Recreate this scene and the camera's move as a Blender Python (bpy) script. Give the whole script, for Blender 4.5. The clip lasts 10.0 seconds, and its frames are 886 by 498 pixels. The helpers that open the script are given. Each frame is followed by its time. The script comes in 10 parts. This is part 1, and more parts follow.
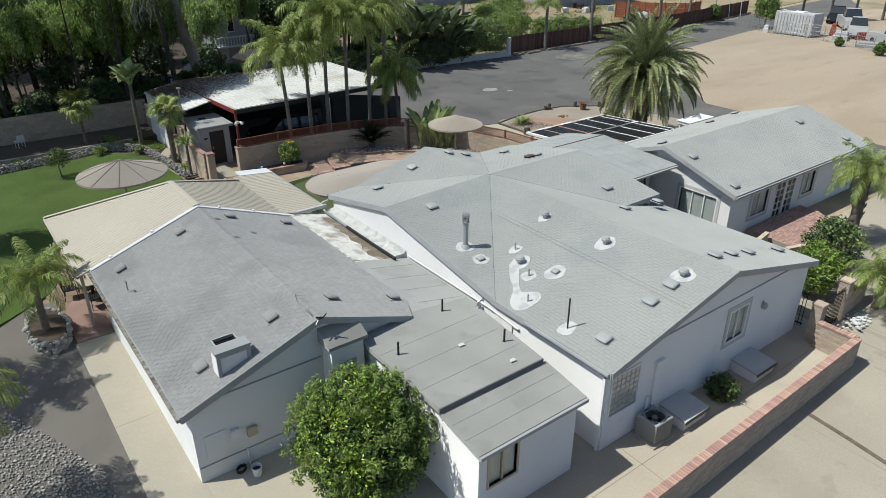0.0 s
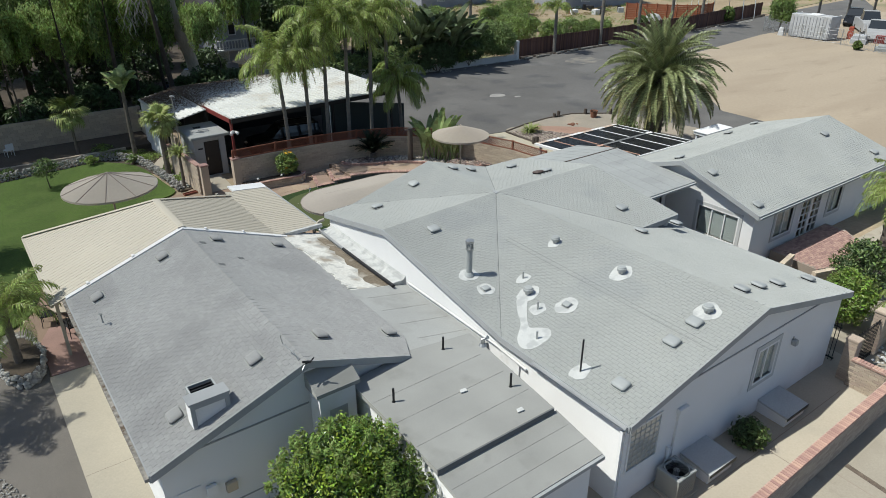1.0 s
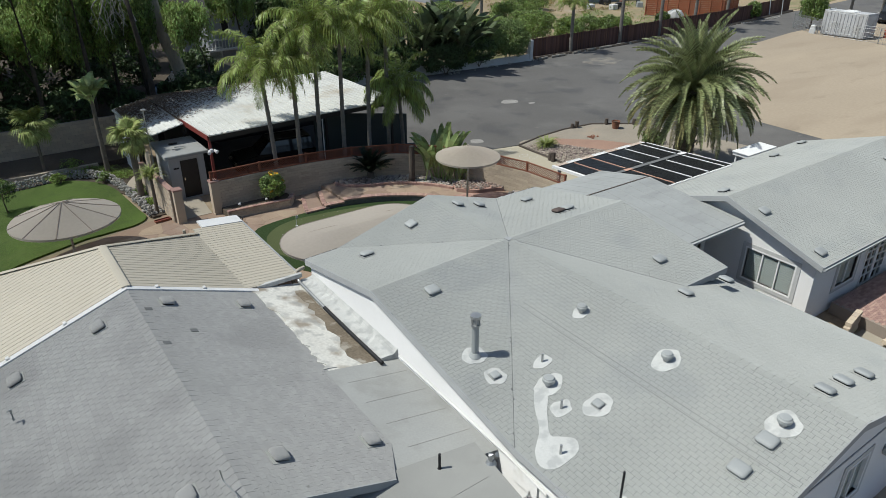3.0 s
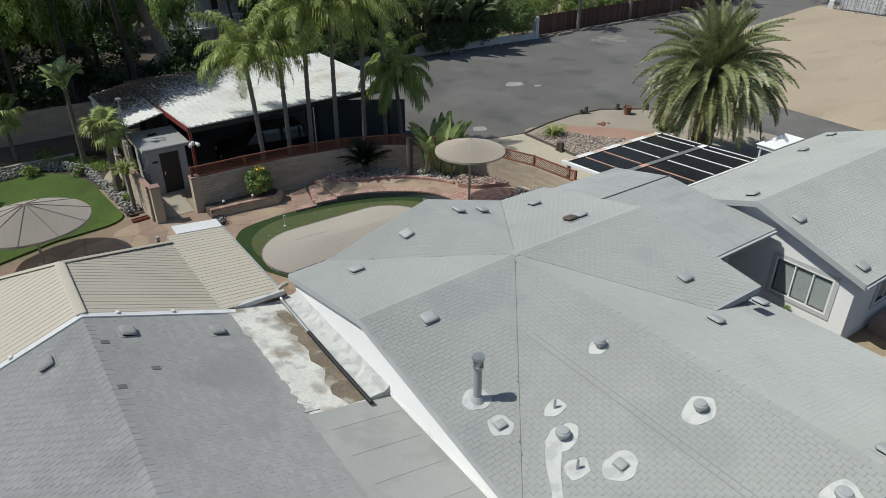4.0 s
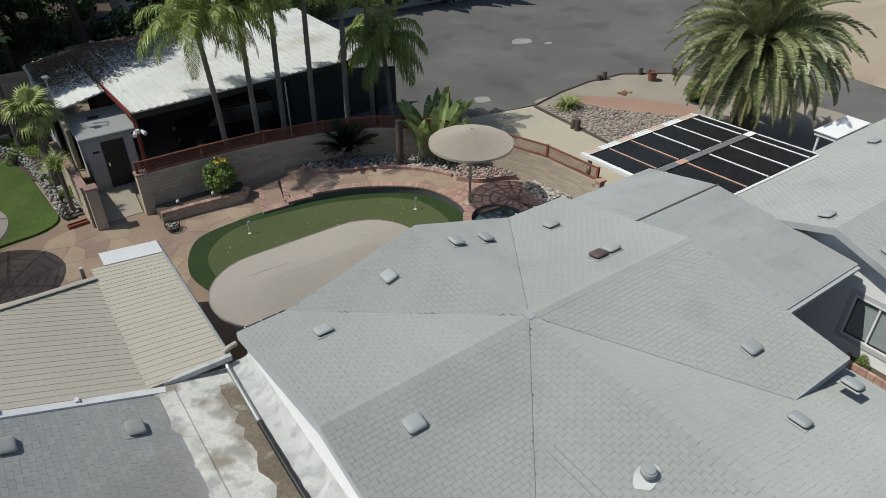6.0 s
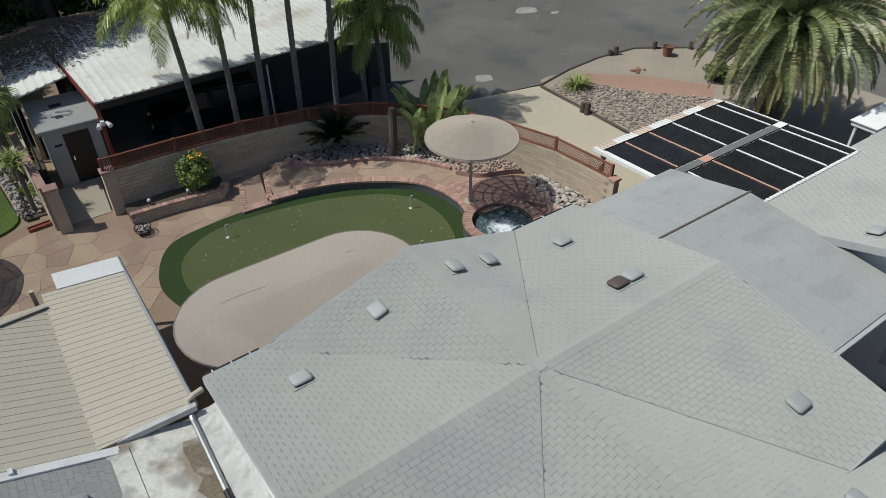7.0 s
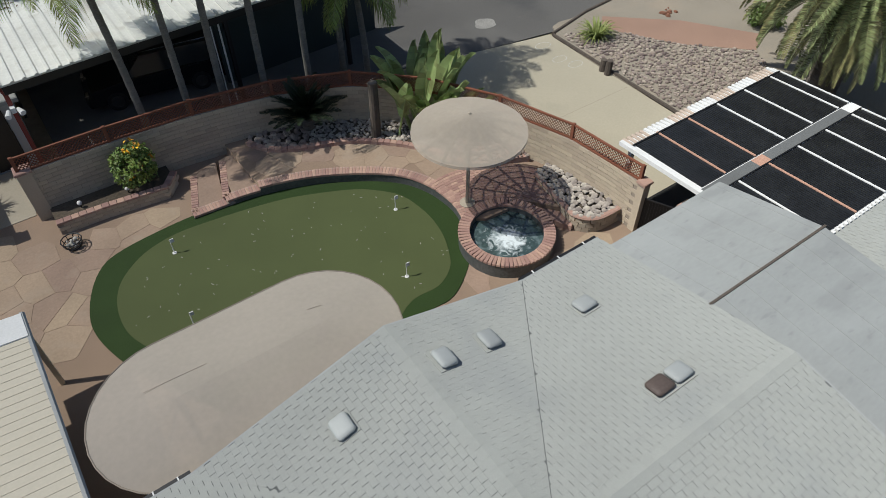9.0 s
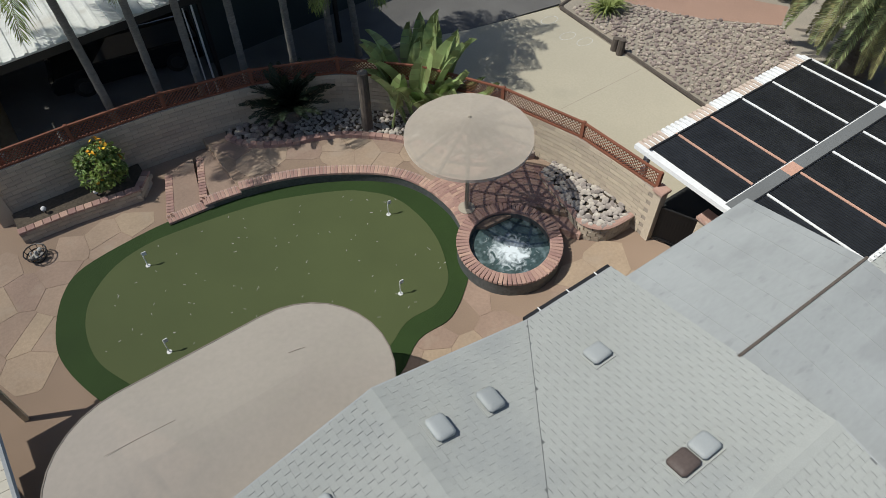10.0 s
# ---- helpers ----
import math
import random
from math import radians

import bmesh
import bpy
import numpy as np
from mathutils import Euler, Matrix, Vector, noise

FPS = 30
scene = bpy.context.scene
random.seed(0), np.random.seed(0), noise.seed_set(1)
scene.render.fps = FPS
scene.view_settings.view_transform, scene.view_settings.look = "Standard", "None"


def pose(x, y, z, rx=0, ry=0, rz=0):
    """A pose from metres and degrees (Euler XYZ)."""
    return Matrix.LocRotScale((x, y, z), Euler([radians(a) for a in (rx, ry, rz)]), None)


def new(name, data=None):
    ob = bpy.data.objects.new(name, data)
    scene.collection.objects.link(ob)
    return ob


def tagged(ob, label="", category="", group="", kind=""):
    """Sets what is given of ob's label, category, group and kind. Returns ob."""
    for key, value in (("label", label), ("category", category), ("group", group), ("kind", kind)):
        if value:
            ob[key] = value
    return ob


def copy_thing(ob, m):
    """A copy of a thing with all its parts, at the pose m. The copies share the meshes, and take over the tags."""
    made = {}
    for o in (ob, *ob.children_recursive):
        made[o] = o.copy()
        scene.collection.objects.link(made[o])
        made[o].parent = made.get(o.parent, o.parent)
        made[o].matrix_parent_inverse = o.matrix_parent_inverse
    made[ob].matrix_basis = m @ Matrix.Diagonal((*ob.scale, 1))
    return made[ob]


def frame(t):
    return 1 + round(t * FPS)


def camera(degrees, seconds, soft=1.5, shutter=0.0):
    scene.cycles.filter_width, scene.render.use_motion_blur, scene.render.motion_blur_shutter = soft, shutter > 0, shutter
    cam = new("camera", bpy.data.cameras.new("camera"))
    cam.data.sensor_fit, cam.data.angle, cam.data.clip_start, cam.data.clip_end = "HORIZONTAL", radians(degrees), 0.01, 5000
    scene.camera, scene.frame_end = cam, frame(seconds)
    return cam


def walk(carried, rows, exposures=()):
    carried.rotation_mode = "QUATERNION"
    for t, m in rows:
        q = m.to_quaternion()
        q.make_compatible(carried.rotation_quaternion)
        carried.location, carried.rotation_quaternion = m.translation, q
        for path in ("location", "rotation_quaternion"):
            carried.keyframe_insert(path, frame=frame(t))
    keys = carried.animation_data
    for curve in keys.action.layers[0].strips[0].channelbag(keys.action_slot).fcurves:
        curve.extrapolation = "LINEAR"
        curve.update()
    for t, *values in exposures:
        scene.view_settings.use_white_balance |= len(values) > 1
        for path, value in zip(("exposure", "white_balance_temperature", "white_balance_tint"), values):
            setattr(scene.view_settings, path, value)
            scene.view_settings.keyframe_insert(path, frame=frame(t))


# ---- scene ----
cam = camera(66.1, 10.0, soft=0.75)
METRES, EYE, TILT, LEAN, TURN = 25.0, 13.3, -26.1, 0.0, -37.0
ROWS = [
    (0.0, 0.0, 0.0, 0.0, 0.0, 0.0, -0.0),
    (0.5, 0.003, 0.034, 0.0173, 0.28, -0.0, -0.13),
    (1.0, 0.0062, 0.0704, 0.0364, 0.58, -0.03, -0.27),
    (1.5, 0.0091, 0.1096, 0.0565, 0.81, -0.03, -0.39),
    (2.0, 0.0115, 0.1517, 0.0775, 1.1, -0.04, -0.54),
    (2.5, 0.0132, 0.1954, 0.0992, 1.3, -0.18, -0.66),
    (4.0, 0.0149, 0.3373, 0.1683, 1.58, -2.96, -0.75),
    (4.5, 0.0159, 0.3866, 0.1925, 1.65, -4.16, -0.75),
    (5.0, 0.0159, 0.4359, 0.217, 1.65, -5.47, -0.73),
    (5.5, 0.0163, 0.4854, 0.2411, 1.66, -6.77, -0.72),
    (7.0, 0.0163, 0.6326, 0.3103, 1.67, -11.52, -0.63),
    (7.5, 0.0176, 0.6806, 0.3333, 1.71, -13.51, -0.54),
    (8.0, 0.0189, 0.7271, 0.3565, 1.7, -15.58, -0.49),
    (8.5, 0.0195, 0.7721, 0.3793, 1.67, -17.71, -0.46),
    (9.0, 0.0202, 0.8158, 0.4006, 1.68, -19.84, -0.44),
    (9.5, 0.0203, 0.8576, 0.4215, 1.65, -22.04, -0.44),
    (10.0, 0.0199, 0.897, 0.4407, 1.62, -24.32, -0.43),
]
walk(cam, [(t, pose(0, 0, EYE, TILT, LEAN, TURN) @ pose(METRES * x, METRES * y, METRES * z, 90 + pitch, roll, yaw)) for t, x, y, z, yaw, pitch, roll in ROWS],
     [(0.0, 0.22, 6250, 6.0), (3.0, 0.06, 6250, 6.5), (5.0, -0.05, 6300, 6.8), (8.0, -0.13, 6300, 7.2), (10.0, -0.02, 6300, 7.5)])

# world and sun: high sun from behind the far left, clear sky
SUN_DIR = Vector((-0.55, 0.27, 1.0)).normalized()
world = bpy.data.worlds.new("sky")
scene.world = world
world.use_nodes = True
wn = world.node_tree
sky = wn.nodes.new("ShaderNodeTexSky")
sky.sky_type, sky.sun_disc = "NISHITA", False
sky.sun_elevation = math.asin(SUN_DIR.z)
sky.sun_rotation = math.atan2(SUN_DIR.x, SUN_DIR.y)
sky.air_density, sky.dust_density = 1.0, 1.2
back = wn.nodes["Background"]
back.inputs["Strength"].default_value = 0.08
wn.links.new(sky.outputs["Color"], back.inputs["Color"])
sun = new("sun", bpy.data.lights.new("sun", "SUN"))
sun.data.energy, sun.data.angle, sun.data.color = 4.0, radians(0.55), (1.0, 0.96, 0.88)
sun.rotation_euler = SUN_DIR.to_track_quat("Z", "Y").to_euler()
scene.view_settings.exposure = 0.0

# ---- materials ----


def material(name, base, rough=0.8, metal=0.0, big=(0.6, 0.12), fine=(25.0, 0.12), bump=0.0, bump_scale=60.0, rand=0.0, island=0.0,
             stain=None, spec=0.4, hue=0.0, stretch=(1, 1, 1)):
    """A procedural surface: base colour, broad and fine variation, optional stain (colour, scale, threshold, amount), bump, and variation by piece."""
    m = bpy.data.materials.new(name)
    m.use_nodes = True
    n, l = m.node_tree.nodes, m.node_tree.links
    p = n["Principled BSDF"]
    p.inputs["Roughness"].default_value, p.inputs["Metallic"].default_value = rough, metal
    p.inputs["Specular IOR Level"].default_value = spec
    p.inputs["Diffuse Roughness"].default_value = 1.0 if rough >= 0.7 and not metal else 0.0
    co = n.new("ShaderNodeTexCoord")
    mp = n.new("ShaderNodeMapping")
    mp.inputs["Scale"].default_value = stretch
    l.new(co.outputs["Object"], mp.inputs["Vector"])

    def nz(scale, detail=4.0):
        t = n.new("ShaderNodeTexNoise")
        t.inputs["Scale"].default_value, t.inputs["Detail"].default_value = scale, detail
        l.new(mp.outputs["Vector"], t.inputs["Vector"])
        return t.outputs["Fac"]

    def rng(sock, lo, hi, a=0.25, b=0.75):
        r = n.new("ShaderNodeMapRange")
        r.inputs["From Min"].default_value, r.inputs["From Max"].default_value = a, b
        r.inputs["To Min"].default_value, r.inputs["To Max"].default_value = lo, hi
        l.new(sock, r.inputs["Value"])
        return r.outputs["Result"]

    def mul(a, b):
        k = n.new("ShaderNodeMath")
        k.operation = "MULTIPLY"
        l.new(a, k.inputs[0])
        l.new(b, k.inputs[1])
        return k.outputs[0]

    val = rng(nz(big[0]), 1 - big[1], 1 + big[1])
    if fine[1] > 0:
        val = mul(val, rng(nz(fine[0], 5.0), 1 - fine[1], 1 + fine[1]))
    if rand:
        oi = n.new("ShaderNodeObjectInfo")
        val = mul(val, rng(oi.outputs["Random"], 1 - rand, 1 + rand, 0, 1))
    if island:
        ge = n.new("ShaderNodeNewGeometry")
        val = mul(val, rng(ge.outputs["Random Per Island"], 1 - island, 1 + island, 0, 1))
    hs = n.new("ShaderNodeHueSaturation")
    hs.inputs["Color"].default_value = (*base, 1)
    l.new(val, hs.inputs["Value"])
    if hue:
        src = n.new("ShaderNodeNewGeometry").outputs["Random Per Island"] if island else n.new("ShaderNodeObjectInfo").outputs["Random"]
        l.new(rng(src, 0.5 - hue, 0.5 + hue, 0, 1), hs.inputs["Hue"])
    col = hs.outputs["Color"]
    if stain:
        for colour, scale, thr, amount in ([stain] if not isinstance(stain[0][0], tuple) else stain):
            mx = n.new("ShaderNodeMix")
            mx.data_type = "RGBA"
            l.new(rng(nz(scale, 6.0), 0.0, amount, thr, thr + 0.12), mx.inputs["Factor"])
            l.new(col, mx.inputs["A"])
            mx.inputs["B"].default_value = (*colour, 1)
            col = mx.outputs["Result"]
    l.new(col, p.inputs["Base Color"])
    if bump:
        b = n.new("ShaderNodeBump")
        b.inputs["Strength"].default_value, b.inputs["Distance"].default_value = bump, 0.02
        l.new(nz(bump_scale, 5.0), b.inputs["Height"])
        l.new(b.outputs["Normal"], p.inputs["Normal"])
    return m


def foliage(name, base, island=0.35, rough=0.5, hue=0.02, lit=0.15):
    """A leaf: it varies from leaf to leaf and lets some light through."""
    m = material(name, base, rough, big=(0.8, 0.25), fine=(6.0, 0.15), island=island, hue=hue, spec=0.35)
    n, l = m.node_tree.nodes, m.node_tree.links
    p, out = n["Principled BSDF"], n["Material Output"]
    tr = n.new("ShaderNodeBsdfTranslucent")
    l.new(p.inputs["Base Color"].links[0].from_socket, tr.inputs["Color"])
    mx = n.new("ShaderNodeMixShader")
    mx.inputs["Fac"].default_value = lit
    l.new(p.outputs[0], mx.inputs[1])
    l.new(tr.outputs[0], mx.inputs[2])
    l.new(mx.outputs[0], out.inputs["Surface"])
    return m


def cloth(name, base, holes=0.2):
    """Knitted shade cloth: a little light passes straight through its mesh."""
    m = material(name, base, 0.9, big=(0.5, 0.05), fine=(9.0, 0.05), spec=0.1)
    n, l = m.node_tree.nodes, m.node_tree.links
    p, out = n["Principled BSDF"], n["Material Output"]
    tr, tl = n.new("ShaderNodeBsdfTransparent"), n.new("ShaderNodeBsdfTranslucent")
    tl.inputs["Color"].default_value = (*base, 1)
    mx, mx2 = n.new("ShaderNodeMixShader"), n.new("ShaderNodeMixShader")
    mx.inputs["Fac"].default_value, mx2.inputs["Fac"].default_value = 0.15, holes
    l.new(p.outputs[0], mx.inputs[1])
    l.new(tl.outputs[0], mx.inputs[2])
    l.new(mx.outputs[0], mx2.inputs[1])
    l.new(tr.outputs[0], mx2.inputs[2])
    l.new(mx2.outputs[0], out.inputs["Surface"])
    return m


M_SHINGLE = material("grey_shingle", (0.362, 0.372, 0.352), 0.72, big=(0.35, 0.07), fine=(70, 0.08), island=0.02, bump=0.35, bump_scale=220, spec=0.45,
                     stain=[((0.285, 0.3, 0.3), 0.5, 0.55, 0.4), ((0.40, 0.405, 0.38), 0.33, 0.56, 0.35)])
M_SHINGLE_PIECE = material("grey_shingle_piece", (0.362, 0.372, 0.352), 0.72, big=(0.35, 0.07), fine=(70, 0.08), rand=0.02, bump=0.35, bump_scale=220, spec=0.45,
                           stain=[((0.285, 0.3, 0.3), 0.5, 0.55, 0.4), ((0.40, 0.405, 0.38), 0.33, 0.56, 0.35)])
M_SHINGLE_WORN = material("worn_grey_shingle", (0.34, 0.34, 0.33), 0.8, big=(0.35, 0.08), fine=(70, 0.10), island=0.05, bump=0.35, bump_scale=220, spec=0.35,
                          stain=[((0.255, 0.255, 0.25), 0.45, 0.52, 0.55), ((0.34, 0.345, 0.33), 0.33, 0.56, 0.35)])
M_SHINGLE_WORN_PIECE = material("worn_grey_shingle_piece", (0.34, 0.34, 0.33), 0.8, big=(0.35, 0.08), fine=(70, 0.10), rand=0.05, bump=0.35, bump_scale=220, spec=0.35,
                                stain=[((0.255, 0.255, 0.25), 0.45, 0.52, 0.55), ((0.34, 0.345, 0.33), 0.33, 0.56, 0.35)])
M_SHED = material("shed_grey_stucco", (0.46, 0.455, 0.44), 0.9, big=(0.6, 0.08), fine=(40, 0.06))
M_PATCH = material("pale_patch", (0.3, 0.29, 0.27), 0.95, big=(2, 0.2), fine=(20, 0.2))
M_DUST = material("dusty_asphalt", (0.2, 0.185, 0.16), 0.95, big=(0.8, 0.3), fine=(8, 0.3), stain=((0.125, 0.123, 0.12), 0.9, 0.45, 0.9))
M_DECK = material("shingle_joint", (0.15, 0.155, 0.155), 0.95, fine=(60, 0.15))
M_TRIM = material("grey_fascia", (0.36, 0.37, 0.37), 0.7, big=(1.2, 0.1), fine=(30, 0.06))
M_WALL = material("pale_grey_stucco", (0.75, 0.745, 0.735), 0.9, big=(0.5, 0.05), fine=(40, 0.06), bump=0.25, bump_scale=90,
                  stain=((0.5, 0.49, 0.46), 0.9, 0.6, 0.25))
M_WHITE = material("white_paint", (0.72, 0.72, 0.71), 0.7, big=(0.8, 0.05), fine=(20, 0.06), stain=((0.5, 0.48, 0.44), 1.6, 0.6, 0.4))
M_SEALANT = material("white_roof_sealant", (0.58, 0.585, 0.565), 0.7, big=(2.0, 0.06), fine=(30, 0.06), bump=0.3, bump_scale=25, stain=((0.42, 0.43, 0.42), 3.0, 0.5, 0.7))
M_MEMBRANE = material("pale_roof_membrane", (0.36, 0.365, 0.35), 0.85, big=(0.5, 0.08), fine=(20, 0.06), stain=((0.27, 0.27, 0.25), 1.1, 0.54, 0.4))
M_MEMBRANE2 = material("roll_roofing", (0.325, 0.325, 0.305), 0.9, big=(0.7, 0.1), fine=(90, 0.08), bump=0.2, bump_scale=200, stain=((0.22, 0.22, 0.2), 0.9, 0.56, 0.45))
M_STAINED = material("stained_white_coating", (0.66, 0.65, 0.6), 0.8, big=(0.8, 0.1), fine=(12, 0.12),
                     stain=[((0.22, 0.17, 0.11), 0.9, 0.5, 0.75), ((0.36, 0.36, 0.34), 2.2, 0.52, 0.7)])
M_VENT = material("vent_metal", (0.34, 0.355, 0.35), 0.6, metal=0.0, big=(2, 0.06), fine=(30, 0.03), rand=0.08)
M_VENT_BROWN = material("brown_vent_metal", (0.10, 0.075, 0.065), 0.6, big=(2, 0.1))
M_GALV = material("galvanised_steel", (0.42, 0.43, 0.43), 0.45, metal=0.7, big=(3, 0.15), fine=(40, 0.1))
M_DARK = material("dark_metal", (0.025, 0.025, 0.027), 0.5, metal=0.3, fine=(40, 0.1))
# near-black fill that paints the unlit depth of flue and fan well
M_BLACK = material("black_void", (0.012, 0.012, 0.013), 0.9)
M_LID = material("pale_grey_lid", (0.48, 0.485, 0.48), 0.7, big=(1, 0.06))
M_TAN = material("tan_painted_steel", (0.43, 0.395, 0.325), 0.55, big=(0.4, 0.06), fine=(14, 0.04), stain=((0.4, 0.36, 0.28), 0.8, 0.6, 0.3), spec=0.35)
M_CORR = material("weathered_white_steel", (0.56, 0.565, 0.535), 0.6, big=(0.5, 0.1), fine=(10, 0.08), spec=0.4,
                  stain=[((0.36, 0.30, 0.22), 0.28, 0.56, 0.6), ((0.42, 0.41, 0.37), 2.5, 0.58, 0.6)])
M_RED = material("dark_red_paint", (0.18, 0.035, 0.03), 0.6, big=(2, 0.1))
M_LATTICE = material("redwood_lattice", (0.23, 0.085, 0.05), 0.8, big=(1.5, 0.15), fine=(30, 0.15))
M_BLOCK = material("tan_concrete_block", (0.50, 0.42, 0.325), 0.95, big=(0.8, 0.07), fine=(50, 0.1), island=0.11, bump=0.4, bump_scale=120, hue=0.006)
M_BLOCK_PIECE = material("tan_concrete_block_piece", (0.50, 0.42, 0.325), 0.95, big=(0.8, 0.07), fine=(50, 0.1), rand=0.11, bump=0.4, bump_scale=120, hue=0.006)
M_MORTAR = material("mortar", (0.31, 0.26, 0.215), 0.95, fine=(60, 0.1))
M_BRICK = material("salmon_brick", (0.43, 0.275, 0.225), 0.9, big=(1, 0.08), fine=(50, 0.15), rand=0.2, hue=0.012, bump=0.3, bump_scale=150,
                   stain=((0.6, 0.52, 0.46), 7.0, 0.6, 0.5))
M_BRICK_ISL = material("salmon_brick_joined", (0.43, 0.275, 0.225), 0.9, big=(1, 0.08), fine=(50, 0.15), island=0.2, hue=0.012, bump=0.3, bump_scale=150,
                       stain=((0.6, 0.52, 0.46), 7.0, 0.6, 0.5))
M_CONCRETE = material("warm_concrete", (0.43, 0.385, 0.31), 0.9, big=(0.3, 0.1), fine=(18, 0.06), bump=0.15, bump_scale=80, stain=((0.36, 0.33, 0.27), 0.5, 0.56, 0.5))
M_PATH = material("cream_concrete", (0.50, 0.455, 0.365), 0.9, big=(0.3, 0.1), fine=(18, 0.06), bump=0.15, bump_scale=80, stain=((0.42, 0.385, 0.31), 0.6, 0.55, 0.5))
M_DRIVE = material("stained_driveway_concrete", (0.345, 0.31, 0.25), 0.9, big=(0.25, 0.1), fine=(18, 0.08), bump=0.15, bump_scale=80, stain=[((0.28, 0.25, 0.2), 0.35, 0.54, 0.6), ((0.23, 0.2, 0.165), 1.3, 0.62, 0.5)])
M_CONCRETE2 = material("driveway_concrete", (0.44, 0.40, 0.31), 0.9, big=(0.3, 0.08), fine=(18, 0.06), bump=0.15, bump_scale=80, stain=((0.34, 0.31, 0.25), 0.45, 0.58, 0.4))
M_ASPHALT = material("worn_asphalt", (0.124, 0.119, 0.113), 0.95, big=(0.16, 0.16), fine=(45, 0.14), bump=0.3, bump_scale=140,
                     stain=[((0.17, 0.165, 0.155), 0.22, 0.52, 0.55), ((0.075, 0.075, 0.078), 0.35, 0.55, 0.6), ((0.2, 0.19, 0.17), 1.6, 0.66, 0.6)])
M_SAND = material("sandy_dirt", (0.345, 0.285, 0.212), 1.0, big=(0.09, 0.1), fine=(8, 0.07), bump=0.3, bump_scale=30,
                  stain=[((0.42, 0.345, 0.25), 0.12, 0.52, 0.4), ((0.28, 0.225, 0.165), 0.22, 0.5, 0.45), ((0.24, 0.195, 0.145), 0.7, 0.6, 0.5), ((0.2, 0.17, 0.13), 3.5, 0.66, 0.4)], stretch=(0.3, 1.0, 1))
M_DIRT = material("dry_ground", (0.34, 0.27, 0.185), 1.0, big=(0.1, 0.25), fine=(6, 0.15), bump=0.4, bump_scale=20, stain=((0.16, 0.17, 0.085), 0.15, 0.5, 0.6))
M_FIELD = material("dry_grass_field", (0.30, 0.235, 0.15), 1.0, big=(0.15, 0.2), fine=(4, 0.2), bump=0.4, bump_scale=20, stain=[((0.13, 0.16, 0.06), 0.12, 0.5, 0.7), ((0.36, 0.31, 0.24), 0.2, 0.58, 0.6)])
M_LOGPALE = material("pale_weathered_log", (0.27, 0.25, 0.22), 0.95, big=(2, 0.2), fine=(10, 0.2))
M_LITTER = material("dead_leaf", (0.13, 0.09, 0.06), 0.95, island=0.4, hue=0.015)
M_TERRACE = material("pink_terrace_brick", (0.36, 0.235, 0.2), 0.9, big=(1, 0.1), fine=(40, 0.15), rand=0.22, hue=0.01)
M_TERRACE_ISL = material("pink_terrace_brick_joined", (0.36, 0.235, 0.2), 0.9, big=(1, 0.1), fine=(40, 0.15), island=0.22, hue=0.01)
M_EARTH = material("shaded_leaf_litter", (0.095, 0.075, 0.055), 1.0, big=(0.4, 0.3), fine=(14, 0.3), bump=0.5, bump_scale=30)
M_GRAVEL = material("grey_gravel", (0.215, 0.195, 0.17), 1.0, big=(0.5, 0.14), fine=(60, 0.35), bump=0.8, bump_scale=70)
M_FLAG = material("flagstone", (0.37, 0.272, 0.2), 0.85, big=(0.9, 0.12), fine=(14, 0.1), rand=0.12, hue=0.012, bump=0.25, bump_scale=30,
                  stain=((0.40, 0.32, 0.245), 1.4, 0.55, 0.5))
M_FLAGJOINT = material("flagstone_joint", (0.315, 0.228, 0.165), 0.95, fine=(40, 0.15))
M_ISLAND = material("grey_tan_gravel", (0.30, 0.265, 0.215), 1.0, big=(0.5, 0.1), fine=(40, 0.2), bump=0.5, bump_scale=60, stain=((0.36, 0.29, 0.22), 0.5, 0.55, 0.4))
M_METALROOF = material("streaked_sheet_roof", (0.34, 0.35, 0.34), 0.6, big=(0.5, 0.06), fine=(12, 0.05), stain=[((0.27, 0.275, 0.27), 1.3, 0.52, 0.5), ((0.4, 0.41, 0.4), 0.9, 0.55, 0.4), ((0.22, 0.225, 0.22), 6.0, 0.6, 0.45)], stretch=(0.45, 1.1, 1))
M_PINK = material("crushed_pink_gravel", (0.34, 0.22, 0.165), 1.0, big=(0.5, 0.1), fine=(40, 0.25), bump=0.5, bump_scale=60)
M_TURF = material("putting_turf", (0.088, 0.108, 0.04), 0.95, big=(0.5, 0.08), fine=(120, 0.16), bump=0.2, bump_scale=300)
M_FRINGE = material("fringe_turf", (0.027, 0.054, 0.011), 0.95, big=(0.6, 0.15), fine=(90, 0.25), bump=0.6, bump_scale=200)
M_LAWN = material("lawn", (0.078, 0.13, 0.02), 0.95, big=(0.35, 0.25), fine=(22, 0.4), bump=0.7, bump_scale=120, stain=[((0.10, 0.15, 0.03), 0.5, 0.5, 0.6), ((0.12, 0.15, 0.04), 3.0, 0.58, 0.45), ((0.06, 0.095, 0.02), 1.4, 0.56, 0.6)])
M_STONE = material("river_stone", (0.41, 0.365, 0.325), 0.85, big=(3, 0.1), fine=(20, 0.15), island=0.35, hue=0.02)
M_STONE_DK = material("mixed_cobble", (0.33, 0.27, 0.235), 0.85, big=(3, 0.1), fine=(20, 0.15), island=0.4, hue=0.025)
M_STONE_GREY = material("grey_stacked_stone", (0.39, 0.375, 0.35), 0.9, big=(3, 0.1), fine=(20, 0.15), island=0.3, hue=0.01)
M_STONE_LT = material("pale_river_rock", (0.42, 0.405, 0.375), 0.85, big=(3, 0.1), fine=(20, 0.12), island=0.25, hue=0.01)
